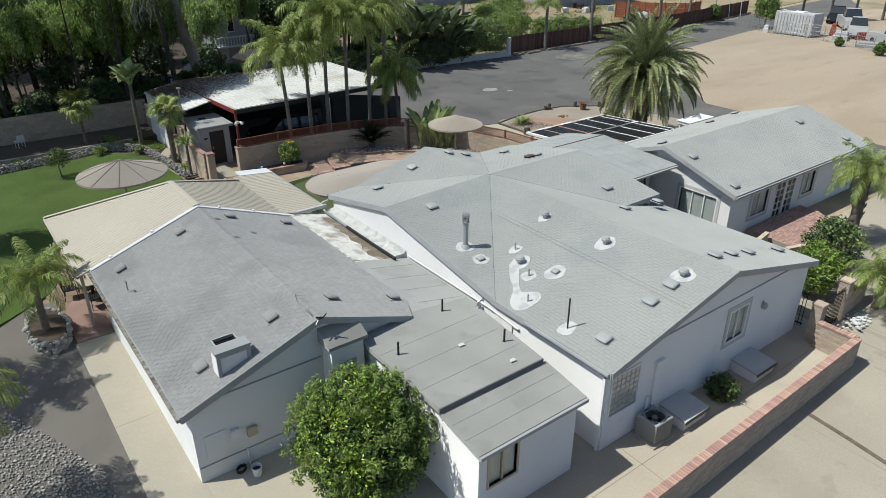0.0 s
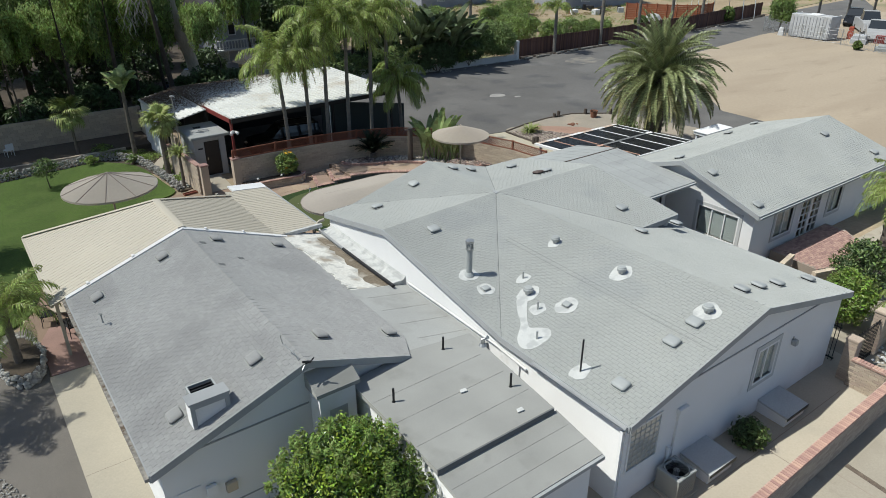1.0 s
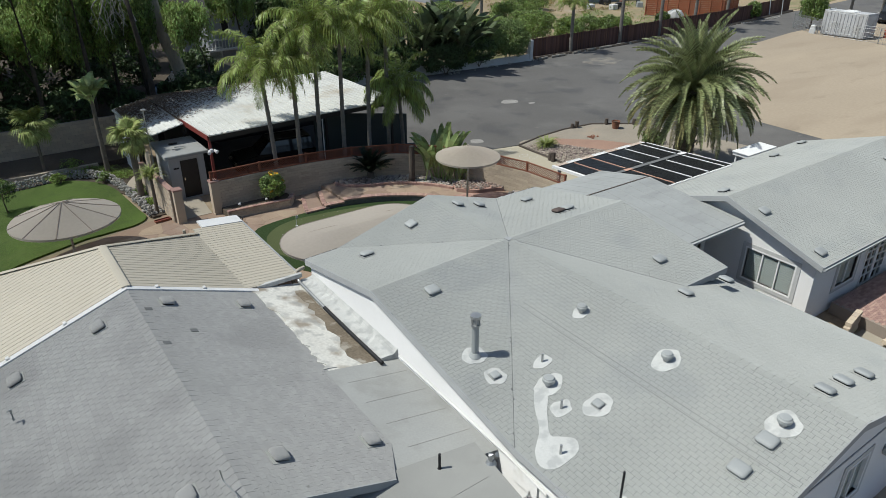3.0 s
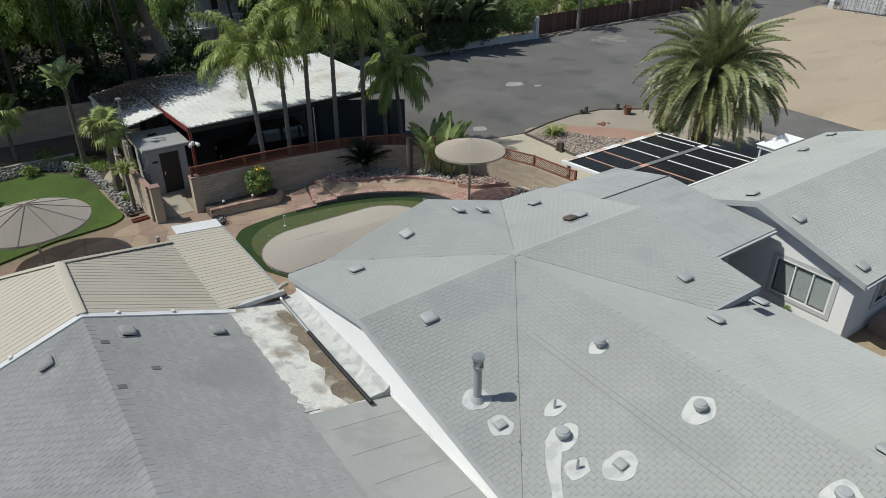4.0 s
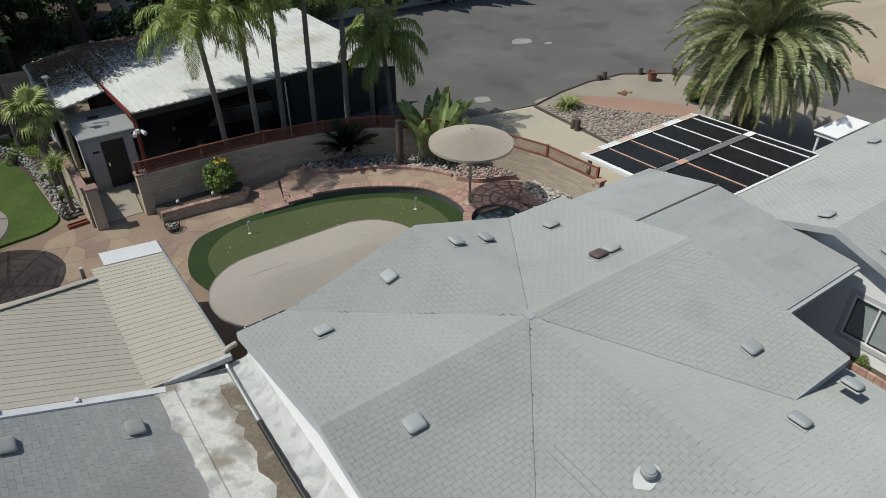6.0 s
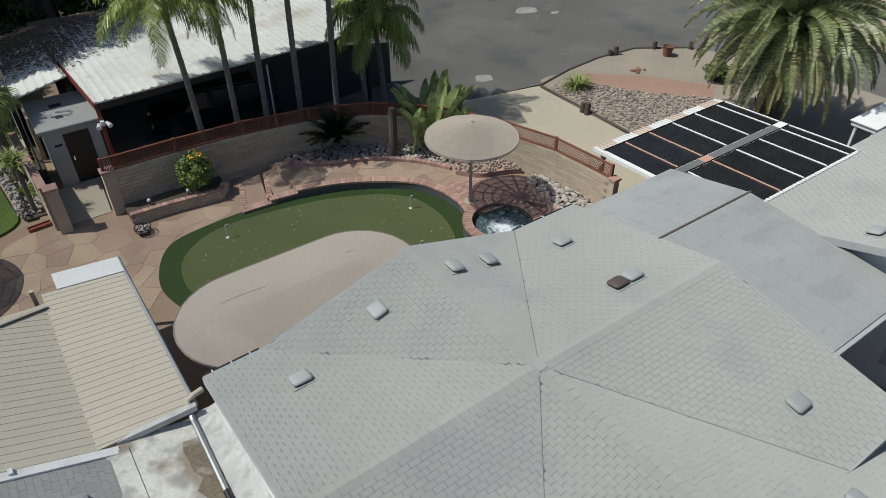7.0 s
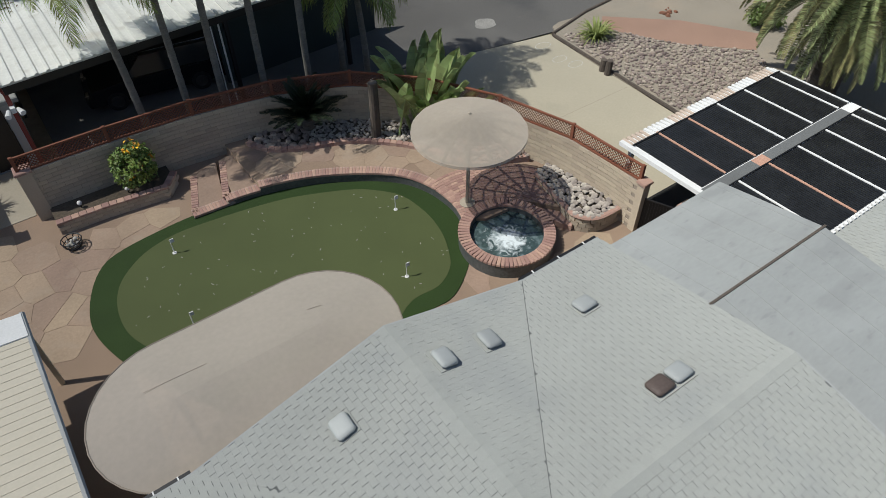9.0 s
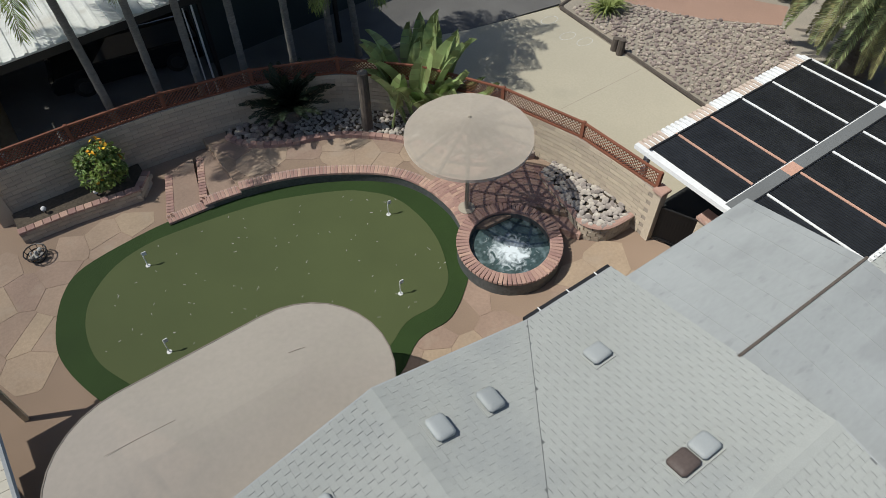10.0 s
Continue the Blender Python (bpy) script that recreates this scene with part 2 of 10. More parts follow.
M_TILE = material("slate_pool_tile", (0.10, 0.105, 0.105), 0.5, big=(2, 0.15), fine=(14, 0.3))
M_CLOTH = cloth("taupe_shade_cloth", (0.495, 0.445, 0.39), 0.1)
M_CLOTH2 = cloth("beige_shade_cloth", (0.54, 0.48, 0.405), 0.24)
M_SEAM = material("cloth_seam", (0.28, 0.24, 0.2), 0.9)
M_RIB = material("beige_rib", (0.45, 0.40, 0.33), 0.8)
M_RACHIS = material("palm_rib", (0.28, 0.28, 0.14), 0.7, big=(2, 0.1))
M_POST = material("beige_post", (0.40, 0.35, 0.28), 0.6, big=(2, 0.08))
M_LOG = material("weathered_log", (0.11, 0.09, 0.075), 0.95, big=(2, 0.2), fine=(10, 0.3), bump=0.6, bump_scale=20, stretch=(4, 4, 0.6))
M_TRUNK = material("palm_trunk", (0.17, 0.145, 0.12), 0.95, big=(2, 0.15), fine=(12, 0.25), bump=0.7, bump_scale=14, stretch=(1, 1, 4))
M_TRUNK_GREY = material("grey_palm_trunk", (0.2, 0.185, 0.165), 0.95, big=(2, 0.15), fine=(12, 0.25), bump=0.7, bump_scale=14, stretch=(1, 1, 4))
M_PALEBARK = material("pale_gum_bark", (0.42, 0.37, 0.31), 0.9, big=(1.2, 0.25), fine=(8, 0.15), bump=0.3, bump_scale=10, stretch=(2, 2, 0.5))
M_DEADTWIG = material("bleached_twig", (0.42, 0.4, 0.37), 0.9)
M_BARKDARK = material("dark_bark", (0.06, 0.05, 0.042), 0.95, big=(2, 0.2), fine=(12, 0.3))
M_BARK = material("bark", (0.14, 0.11, 0.085), 0.95, big=(2, 0.2), fine=(12, 0.3), bump=0.7, bump_scale=14, stretch=(3, 3, 0.7))
M_FENCE = material("brown_fence_board", (0.165, 0.085, 0.06), 0.9, big=(0.8, 0.2), fine=(20, 0.2), island=0.22, stretch=(3, 3, 0.5))
M_WOODRED = material("orange_stained_wood", (0.36, 0.12, 0.06), 0.8, big=(1, 0.15), fine=(15, 0.15))
M_SOLAR = material("black_solar_mat", (0.018, 0.019, 0.021), 0.42, big=(1.5, 0.3), fine=(8, 0.2), spec=0.5)
M_SALMON = material("salmon_painted_batten", (0.5, 0.3, 0.22), 0.7)
M_PEACH = material("peach_painted_steel", (0.56, 0.46, 0.38), 0.7, big=(1, 0.1))
M_CARGLASS = material("tinted_car_glass", (0.03, 0.035, 0.04), 0.06, spec=0.8, big=(1, 0.05), fine=(5, 0.0))
M_GLASS = material("window_glass", (0.9, 0.93, 0.92), 0.03, spec=0.5, big=(1, 0.02), fine=(5, 0.0))
# a thin pane: clear, with a slight mirror sheen
gn, gl_ = M_GLASS.node_tree.nodes, M_GLASS.node_tree.links
pane_clear, pane_gloss, pane_mix = gn.new("ShaderNodeBsdfTransparent"), gn.new("ShaderNodeBsdfGlossy"), gn.new("ShaderNodeMixShader")
pane_clear.inputs["Color"].default_value = (0.86, 0.89, 0.89, 1)
pane_gloss.inputs["Roughness"].default_value = 0.02
pane_mix.inputs[0].default_value = 0.06
gl_.new(pane_clear.outputs[0], pane_mix.inputs[1])
gl_.new(pane_gloss.outputs[0], pane_mix.inputs[2])
gl_.new(pane_mix.outputs[0], gn["Material Output"].inputs["Surface"])
M_CURTAIN = material("pale_blind", (0.68, 0.64, 0.57), 0.8, big=(2, 0.1), stretch=(6, 6, 0.3))
M_BLIND = material("pale_louvre", (0.5, 0.545, 0.55), 0.6)
M_DOOR = material("dark_brown_screen", (0.028, 0.024, 0.022), 0.6)
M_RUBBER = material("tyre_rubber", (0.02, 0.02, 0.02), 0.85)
M_CARPAINT = material("black_car_paint", (0.012, 0.013, 0.015), 0.2, spec=0.6)
M_CHROME = material("chrome", (0.6, 0.6, 0.6), 0.15, metal=1.0)
M_WATER = material("spa_water", (0.055, 0.085, 0.085), 0.12, spec=0.6, big=(3, 0.3), fine=(9, 0.3), bump=0.9, bump_scale=9,
                   stain=((0.2, 0.26, 0.27), 3.5, 0.52, 0.6))


def churn(m, x, y, radius):
    """White foam that thins out in ragged strands away from the jets at x, y."""
    n, l = m.node_tree.nodes, m.node_tree.links
    p = n["Principled BSDF"]
    co, d, fall = n.new("ShaderNodeTexCoord"), n.new("ShaderNodeVectorMath"), n.new("ShaderNodeMapRange")
    d.operation = "DISTANCE"
    d.inputs[1].default_value = (x, y, 0.27)
    l.new(co.outputs["Object"], d.inputs[0])
    l.new(d.outputs["Value"], fall.inputs["Value"])
    fall.inputs["From Min"].default_value, fall.inputs["From Max"].default_value = 0.05, radius
    fall.inputs["To Min"].default_value, fall.inputs["To Max"].default_value = 0.42, -0.22
    t = n.new("ShaderNodeTexNoise")
    t.inputs["Scale"].default_value, t.inputs["Detail"].default_value, t.inputs["Distortion"].default_value = 4.5, 7.0, 1.6
    l.new(co.outputs["Object"], t.inputs["Vector"])
    add, cut, mx = n.new("ShaderNodeMath"), n.new("ShaderNodeMapRange"), n.new("ShaderNodeMix")
    l.new(t.outputs["Fac"], add.inputs[0])
    l.new(fall.outputs["Result"], add.inputs[1])
    cut.inputs["From Min"].default_value, cut.inputs["From Max"].default_value = 0.5, 0.85
    l.new(add.outputs[0], cut.inputs["Value"])
    mx.data_type = "RGBA"
    l.new(cut.outputs["Result"], mx.inputs["Factor"])
    l.new(p.inputs["Base Color"].links[0].from_socket, mx.inputs["A"])
    mx.inputs["B"].default_value = (0.72, 0.78, 0.8, 1)
    l.new(mx.outputs["Result"], p.inputs["Base Color"])


churn(M_WATER, 22.95, 27.45, 0.85)
M_TERRA = material("terracotta", (0.26, 0.12, 0.075), 0.85, big=(3, 0.15), fine=(30, 0.1))
L_DATE = foliage("date_palm_leaf", (0.235, 0.265, 0.12), 0.55, rough=0.4, hue=0.018)
L_DATE2 = foliage("date_palm_old_leaf", (0.31, 0.29, 0.13), 0.3, hue=0.018)
L_QUEEN = foliage("queen_palm_leaf", (0.25, 0.31, 0.085), 0.45, rough=0.4, hue=0.02, lit=0.3)
L_DRY = foliage("dry_palm_leaf", (0.30, 0.24, 0.09), 0.3)
L_FAN = foliage("fan_palm_leaf", (0.13, 0.165, 0.055), 0.3)
L_BANANA = foliage("banana_leaf", (0.29, 0.36, 0.15), 0.3, rough=0.4)
L_CITRUS = foliage("citrus_leaf", (0.185, 0.27, 0.045), 0.55, hue=0.025, rough=0.35)
L_CITRUS_YOUNG = foliage("young_citrus_leaf", (0.29, 0.39, 0.055), 0.5, hue=0.025, rough=0.3)
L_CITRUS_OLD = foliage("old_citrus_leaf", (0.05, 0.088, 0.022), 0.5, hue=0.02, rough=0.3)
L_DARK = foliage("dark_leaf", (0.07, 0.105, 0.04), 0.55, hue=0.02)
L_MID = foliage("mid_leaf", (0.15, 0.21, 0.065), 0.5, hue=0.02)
# sunlight on leaf clumps is put into this pale, strongly translucent green
L_WOODLIT = foliage("sunlit_clump_leaf", (0.34, 0.43, 0.16), 0.45, hue=0.025, lit=0.55)
L_HEDGE = foliage("hedge_leaf", (0.18, 0.24, 0.085), 0.45, hue=0.02)
L_PADDLE = foliage("dark_paddle_leaf", (0.10, 0.13, 0.065), 0.4, rough=0.3)
L_FANPALM = foliage("squat_fan_palm_leaf", (0.27, 0.31, 0.10), 0.35)
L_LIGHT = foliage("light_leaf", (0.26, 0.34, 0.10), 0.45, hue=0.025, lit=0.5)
L_CYCAD = foliage("cycad_leaf", (0.022, 0.034, 0.018), 0.3)
L_FLOWER = material("yellow_orange_flower", (0.75, 0.38, 0.03), 0.6, island=0.3, hue=0.03)

# ---- mesh helpers ----


class Geo:
    """Collects vertices and faces for one mesh."""

    def __init__(self):
        self.v, self.f = [], []

    def face(self, *pts):
        i = len(self.v)
        self.v += [tuple(p) for p in pts]
        self.f.append(tuple(range(i, i + len(pts))))

    def add(self, verts, faces):
        i = len(self.v)
        self.v += [tuple(p) for p in verts]
        self.f += [tuple(a + i for a in f) for f in faces]

    def box(self, x0, y0, z0, x1, y1, z1, m=None):
        c = [(x0, y0, z0), (x1, y0, z0), (x1, y1, z0), (x0, y1, z0), (x0, y0, z1), (x1, y0, z1), (x1, y1, z1), (x0, y1, z1)]
        if m is not None:
            c = [m @ Vector(p) for p in c]
        self.add(c, [(3, 2, 1, 0), (4, 5, 6, 7), (0, 1, 5, 4), (1, 2, 6, 5), (2, 3, 7, 6), (3, 0, 4, 7)])
        return self

    def cbox(self, x0, y0, z0, x1, y1, z1, b=0.02, m=None):
        """A box with its top edges chamfered."""
        c = [(x0, y0, z0), (x1, y0, z0), (x1, y1, z0), (x0, y1, z0), (x0, y0, z1 - b), (x1, y0, z1 - b), (x1, y1, z1 - b), (x0, y1, z1 - b),
             (x0 + b, y0 + b, z1), (x1 - b, y0 + b, z1), (x1 - b, y1 - b, z1), (x0 + b, y1 - b, z1)]
        if m is not None:
            c = [m @ Vector(p) for p in c]
        self.add(c, [(3, 2, 1, 0), (0, 1, 5, 4), (1, 2, 6, 5), (2, 3, 7, 6), (3, 0, 4, 7), (4, 5, 9, 8), (5, 6, 10, 9), (6, 7, 11, 10), (7, 4, 8, 11), (8, 9, 10, 11)])
        return self

    def prism(self, poly, bottom, top):
        """A plan polygon (counter-clockwise) between two heights, given as numbers or functions of x and y."""
        zb = bottom if callable(bottom) else (lambda x, y: bottom)
        zt = top if callable(top) else (lambda x, y: top)
        n = len(poly)
        vs = [(x, y, zb(x, y)) for x, y in poly] + [(x, y, zt(x, y)) for x, y in poly]
        self.add(vs, [tuple(reversed(range(n))), tuple(range(n, 2 * n))] + [(i, (i + 1) % n, n + (i + 1) % n, n + i) for i in range(n)])
        return self

    def tube(self, pts, radius, seg=8, cap=True, flat=1.0):
        """A tube along a line; radius is a number or a list."""
        pts = [Vector(p) for p in pts]
        rs = radius if isinstance(radius, (list, tuple)) else [radius] * len(pts)
        base = len(self.v)
        for k, p in enumerate(pts):
            d = (pts[min(k + 1, len(pts) - 1)] - pts[max(k - 1, 0)]).normalized()
            a = d.orthogonal().normalized() if abs(d.z) > 0.95 else d.cross(Vector((0, 0, 1))).normalized()
            if abs(d.z) > 0.95:
                a = Vector((1, 0, 0)) - d * d.x
                a.normalize()
            b = d.cross(a)
            for s in range(seg):
                w = 2 * math.pi * s / seg
                self.v.append(tuple(p + a * (rs[k] * math.cos(w)) + b * (rs[k] * flat * math.sin(w))))
        for k in range(len(pts) - 1):
            for s in range(seg):
                i, j = base + k * seg + s, base + k * seg + (s + 1) % seg
                self.f.append((i, j, j + seg, i + seg))
        if cap:
            self.f.append(tuple(reversed(range(base, base + seg))))
            self.f.append(tuple(range(base + (len(pts) - 1) * seg, base + len(pts) * seg)))
        return self

    def cyl(self, x, y, z0, z1, r, seg=16, r1=None):
        return self.tube([(x, y, z0), (x, y, z1)], [r, r if r1 is None else r1], seg)

    def rings(self, rows, close=True):
        """Joins rows of points (all of one length) into a surface."""
        n, base = len(rows[0]), len(self.v)
        for r in rows:
            self.v += [tuple(p) for p in r]
        for k in range(len(rows) - 1):
            for s in range(n if close else n - 1):
                i, j = base + k * n + s, base + k * n + (s + 1) % n
                self.f.append((i, j, j + n, i + n))
        return self


def weld(geo):
    """Joins corners that coincide and drops faces shut in between two solids, so that a part is one connected mesh."""
    index, verts, remap = {}, [], []
    for p in geo.v:
        k = (round(p[0], 4), round(p[1], 4), round(p[2], 4))
        if k not in index:
            index[k] = len(verts)
            verts.append(p)
        remap.append(index[k])
    faces, count = [], {}
    for f in geo.f:
        q = []
        for i in f:
            if not q or remap[i] != q[-1]:
                q.append(remap[i])
        if len(q) > 1 and q[0] == q[-1]:
            q.pop()
        if len(q) > 2:
            faces.append(tuple(q))
            count[frozenset(q)] = count.get(frozenset(q), 0) + 1
    geo.v, geo.f = verts, [f for f in faces if count[frozenset(f)] == 1]
    return geo


def mesh(name, geo, material_, smooth=False):
    me = bpy.data.meshes.new(name)
    me.from_pydata(geo.v, [], geo.f)
    me.materials.append(material_)
    if smooth:
        me.polygons.foreach_set("use_smooth", [True] * len(me.polygons))
    me.update()
    return me


def put(name, geo, material_, label, category, kind="", group="", smooth=False):
    """A top-level thing or piece of the setting of one mesh."""
    return tagged(new(name, mesh(name, geo, material_, smooth)), label, category, group, kind)


def part(name, geo, material_, parent, label="", smooth=False, kind=""):
    ob = new(name, mesh(name, geo, material_, smooth))
    ob.parent = parent
    if label or kind:
        tagged(ob, label, kind=kind)
    return ob


def share(name, me, parent, m):
    """A piece on shared mesh data."""
    ob = new(name, me)
    ob.parent = parent
    ob.matrix_basis = m
    return ob


def thing(name, label, category, at=(0, 0, 0), group="", kind="", turn=0):
    ob = new(name)
    ob.matrix_basis = pose(*at, 0, 0, turn)
    ob.empty_display_size = 0.2
    return tagged(ob, label, category, group, kind)


def spline(ctrl, per=6, closed=True):
    """Points of a smooth curve through plan points."""
    out, n = [], len(ctrl)
    for i in range(n if closed else n - 1):
        p = [ctrl[(i + k) % n] if closed else ctrl[min(max(i + k, 0), n - 1)] for k in (-1, 0, 1, 2)]
        for s in range(per):
            t = s / per
            out.append(tuple(0.5 * (2 * p[1][a] + (p[2][a] - p[0][a]) * t + (2 * p[0][a] - 5 * p[1][a] + 4 * p[2][a] - p[3][a]) * t * t
                                    + (3 * p[1][a] - p[0][a] - 3 * p[2][a] + p[3][a]) * t ** 3) for a in (0, 1)))
    if not closed:
        out.append(tuple(ctrl[-1]))
    return out


def offset(line, d, closed=False):
    """A plan line moved d metres to its left."""
    out, n = [], len(line)
    for i in range(n):
        a = line[(i - 1) % n] if closed or i > 0 else line[0]
        b = line[(i + 1) % n] if closed or i < n - 1 else line[-1]
        dx, dy = b[0] - a[0], b[1] - a[1]
        k = math.hypot(dx, dy) or 1
        out.append((line[i][0] - dy / k * d, line[i][1] + dx / k * d))
    return out


def along(line, step, start=0.0):
    """Evenly spaced places on a plan line: x, y, heading in radians, distance."""
    out, dist, want = [], 0.0, start
    for a, b in zip(line, line[1:]):
        k = math.hypot(b[0] - a[0], b[1] - a[1])
        while k > 0 and want <= dist + k:
            t = (want - dist) / k
            out.append((a[0] + (b[0] - a[0]) * t, a[1] + (b[1] - a[1]) * t, math.atan2(b[1] - a[1], b[0] - a[0]), want))
            want += step
        dist += k
    return out


def sheet(name, poly, z, material_, label, category, thick=0.05, kind="structure"):
    """A slab of ground with a plan outline."""
    g = Geo()
    g.prism(poly, z - thick, z)
    return put(name, g, material_, label, category, kind)


def inside(poly, x, y):
    c = False
    for (x0, y0), (x1, y1) in zip(poly, poly[1:] + poly[:1]):
        if (y0 > y) != (y1 > y) and x < (x1 - x0) * (y - y0) / (y1 - y0) + x0:
            c = not c
    return c


def clip(poly, by):
    """The part of a plan polygon that lies in a convex, counter-clockwise one."""
    for (ax, ay), (bx, by_) in zip(by, by[1:] + by[:1]):
        side = [(bx - ax) * (y - ay) - (by_ - ay) * (x - ax) for x, y in poly]
        out = []
        for i in range(len(poly)):
            p, q, s, t = poly[i], poly[(i + 1) % len(poly)], side[i], side[(i + 1) % len(poly)]
            if s >= 0:
                out.append(p)
            if (s >= 0) != (t >= 0):
                k = s / (s - t)
                out.append((p[0] + (q[0] - p[0]) * k, p[1] + (q[1] - p[1]) * k))
        poly = out
        if len(poly) < 3:
            return []
    return poly


def area(poly):
    return 0.5 * sum(a[0] * b[1] - b[0] * a[1] for a, b in zip(poly, poly[1:] + poly[:1]))


def ccw(poly):
    return list(poly) if area(poly) > 0 else list(reversed(poly))


def stones(geo, places, rng, lo=0.06, hi=0.14, squash=0.6):
    """Rough pebbles at x, y, z places."""
    for x, y, z in places:
        r = rng.uniform(lo, hi)
        a = rng.uniform(0, 6.28)
        sx, sy, sz = r * rng.uniform(0.8, 1.3), r * rng.uniform(0.6, 1.0), r * squash * rng.uniform(0.7, 1.2)
        rows = []
        for k, (h, w) in enumerate(((-0.8, 0.6), (0.0, 1.0), (0.75, 0.62))):
            rows.append([])
            for s in range(6):
                q = a + s * math.pi / 3 + k * 0.4
                j = w * rng.uniform(0.85, 1.12)
                px, py = sx * j * math.cos(s * math.pi / 3), sy * j * math.sin(s * math.pi / 3)
                rows[-1].append((x + px * math.cos(a) - py * math.sin(a), y + px * math.sin(a) + py * math.cos(a), z + sz * h))
        i = len(geo.v)
        for r_ in rows:
            geo.v += r_
        for k in (0, 1):
            for s in range(6):
                geo.f.append((i + k * 6 + s, i + k * 6 + (s + 1) % 6, i + k * 6 + 6 + (s + 1) % 6, i + k * 6 + 6 + s))
        geo.f.append(tuple(i + 12 + s for s in range(6)))


def scatter(poly, step, rng, jitter=0.5):
    xs, ys = [p[0] for p in poly], [p[1] for p in poly]
    out = []
    y = min(ys)
    while y < max(ys):
        x = min(xs)
        while x < max(xs):
            px, py = x + rng.uniform(-jitter, jitter) * step, y + rng.uniform(-jitter, jitter) * step
            if inside(poly, px, py):
                out.append((px, py))
            x += step
        y += step
    return out


def wall_geo(p0, p1, thick, base, top, openings=()):
    """A wall from p0 to p1 (its outer face on that line, its body to the left), with a top profile along it and real openings (from, to, sill, head)."""
    g = Geo()
    k = math.hypot(p1[0] - p0[0], p1[1] - p0[1])
    ux, uy = (p1[0] - p0[0]) / k, (p1[1] - p0[1]) / k
    nx, ny = -uy * thick, ux * thick
    tf = top if callable(top) else (lambda s: top)
    cuts = sorted({0.0, k, *[c for o in openings for c in o[:2]], *[k * i / 24 for i in range(1, 24)]})
    for a, b in zip(cuts, cuts[1:]):
        holes = sorted([(o[2], o[3]) for o in openings if o[0] <= a + 1e-6 and o[1] >= b - 1e-6])
        lows, z = [], base
        for h0, h1 in holes:
            lows.append((z, z, h0, h0))
            z = h1
        lows.append((z, z, tf(a), tf(b)))
        for za, zb, ta, tb in lows:
            A, B = (p0[0] + ux * a, p0[1] + uy * a), (p0[0] + ux * b, p0[1] + uy * b)
            vs = [(*A, za), (*B, zb), (B[0] + nx, B[1] + ny, zb), (A[0] + nx, A[1] + ny, za),
                  (*A, ta), (*B, tb), (B[0] + nx, B[1] + ny, tb), (A[0] + nx, A[1] + ny, ta)]
            g.add(vs, [(3, 2, 1, 0), (4, 5, 6, 7), (0, 1, 5, 4), (1, 2, 6, 5), (2, 3, 7, 6), (3, 0, 4, 7)])
    return weld(g)


def window(parent, p0, heading, width, sill, head, panes=2, frame_m=None, depth=0.1, louvres=(), blind=True, surround=False):
    """A window in an opening that starts at plan point p0 and runs along heading (degrees)."""
    m = pose(p0[0], p0[1], 0, 0, 0, heading)
    w = thing("window", "", "")
    w.parent = parent
    f, t = Geo(), 0.06
    f.box(-t, -0.03, sill - t, 0, depth, head + t, m)
    f.box(width, -0.03, sill - t, width + t, depth, head + t, m)
    f.box(0, -0.03, head, width, depth, head + t, m)
    f.box(0, -0.03, sill - t, width, depth, sill, m)
    for i in range(1, panes):
        x = width * i / panes
        f.box(x - 0.025, 0.0, sill, x + 0.025, depth * 0.8, head, m)
    part("window_frame", f, frame_m or M_WHITE, w)
    if surround:
        k = Geo()
        for x0, x1, z0, z1 in ((-0.2, -t, sill - 0.2, head + 0.2), (width + t, width + 0.2, sill - 0.2, head + 0.2), (-t, width + t, head + t, head + 0.2), (-t, width + t, sill - 0.2, sill - t)):
            k.box(x0, -0.025, z0, x1, 0.0, z1, m)
        part("surround", weld(k), M_LID, w)
    for i in range(panes):
        a, b = width * i / panes, width * (i + 1) / panes
        g = Geo()
        g.box(a + 0.02, 0.045, sill, b - 0.02, 0.055, head, m)
        part("pane", g, M_GLASS, w).visible_shadow = False
        if blind:
            part("blind", Geo().box(a + 0.02, 0.07, sill, b - 0.02, 0.08, head, m), M_CURTAIN, w)
        if i in louvres:
            s = Geo()
            z = sill + 0.04
            while z < head - 0.05:
                s.box(a + 0.06, 0.058, z, b - 0.06, 0.068, z + 0.05, m)
                z += 0.085
            part("louvre", s, M_BLIND, w)
    return w

# ---- ground ----
def fall(x, y):
    """Height of the yard: level behind, falling gently towards the street in front of the houses."""
    return -0.031 * max(0.0, 19.0 - max(y, -20.0)) * min(1.0, max(0.0, (27.0 - x) / 3.0))


def sloped(name, pieces, z, material_, label, category, thick=0.05):
    g = Geo()
    for poly in pieces:
        g.prism(ccw(poly), lambda x, y: fall(x, y) + z - thick, lambda x, y: fall(x, y) + z)
    return put(name, g, material_, label, category, "structure")


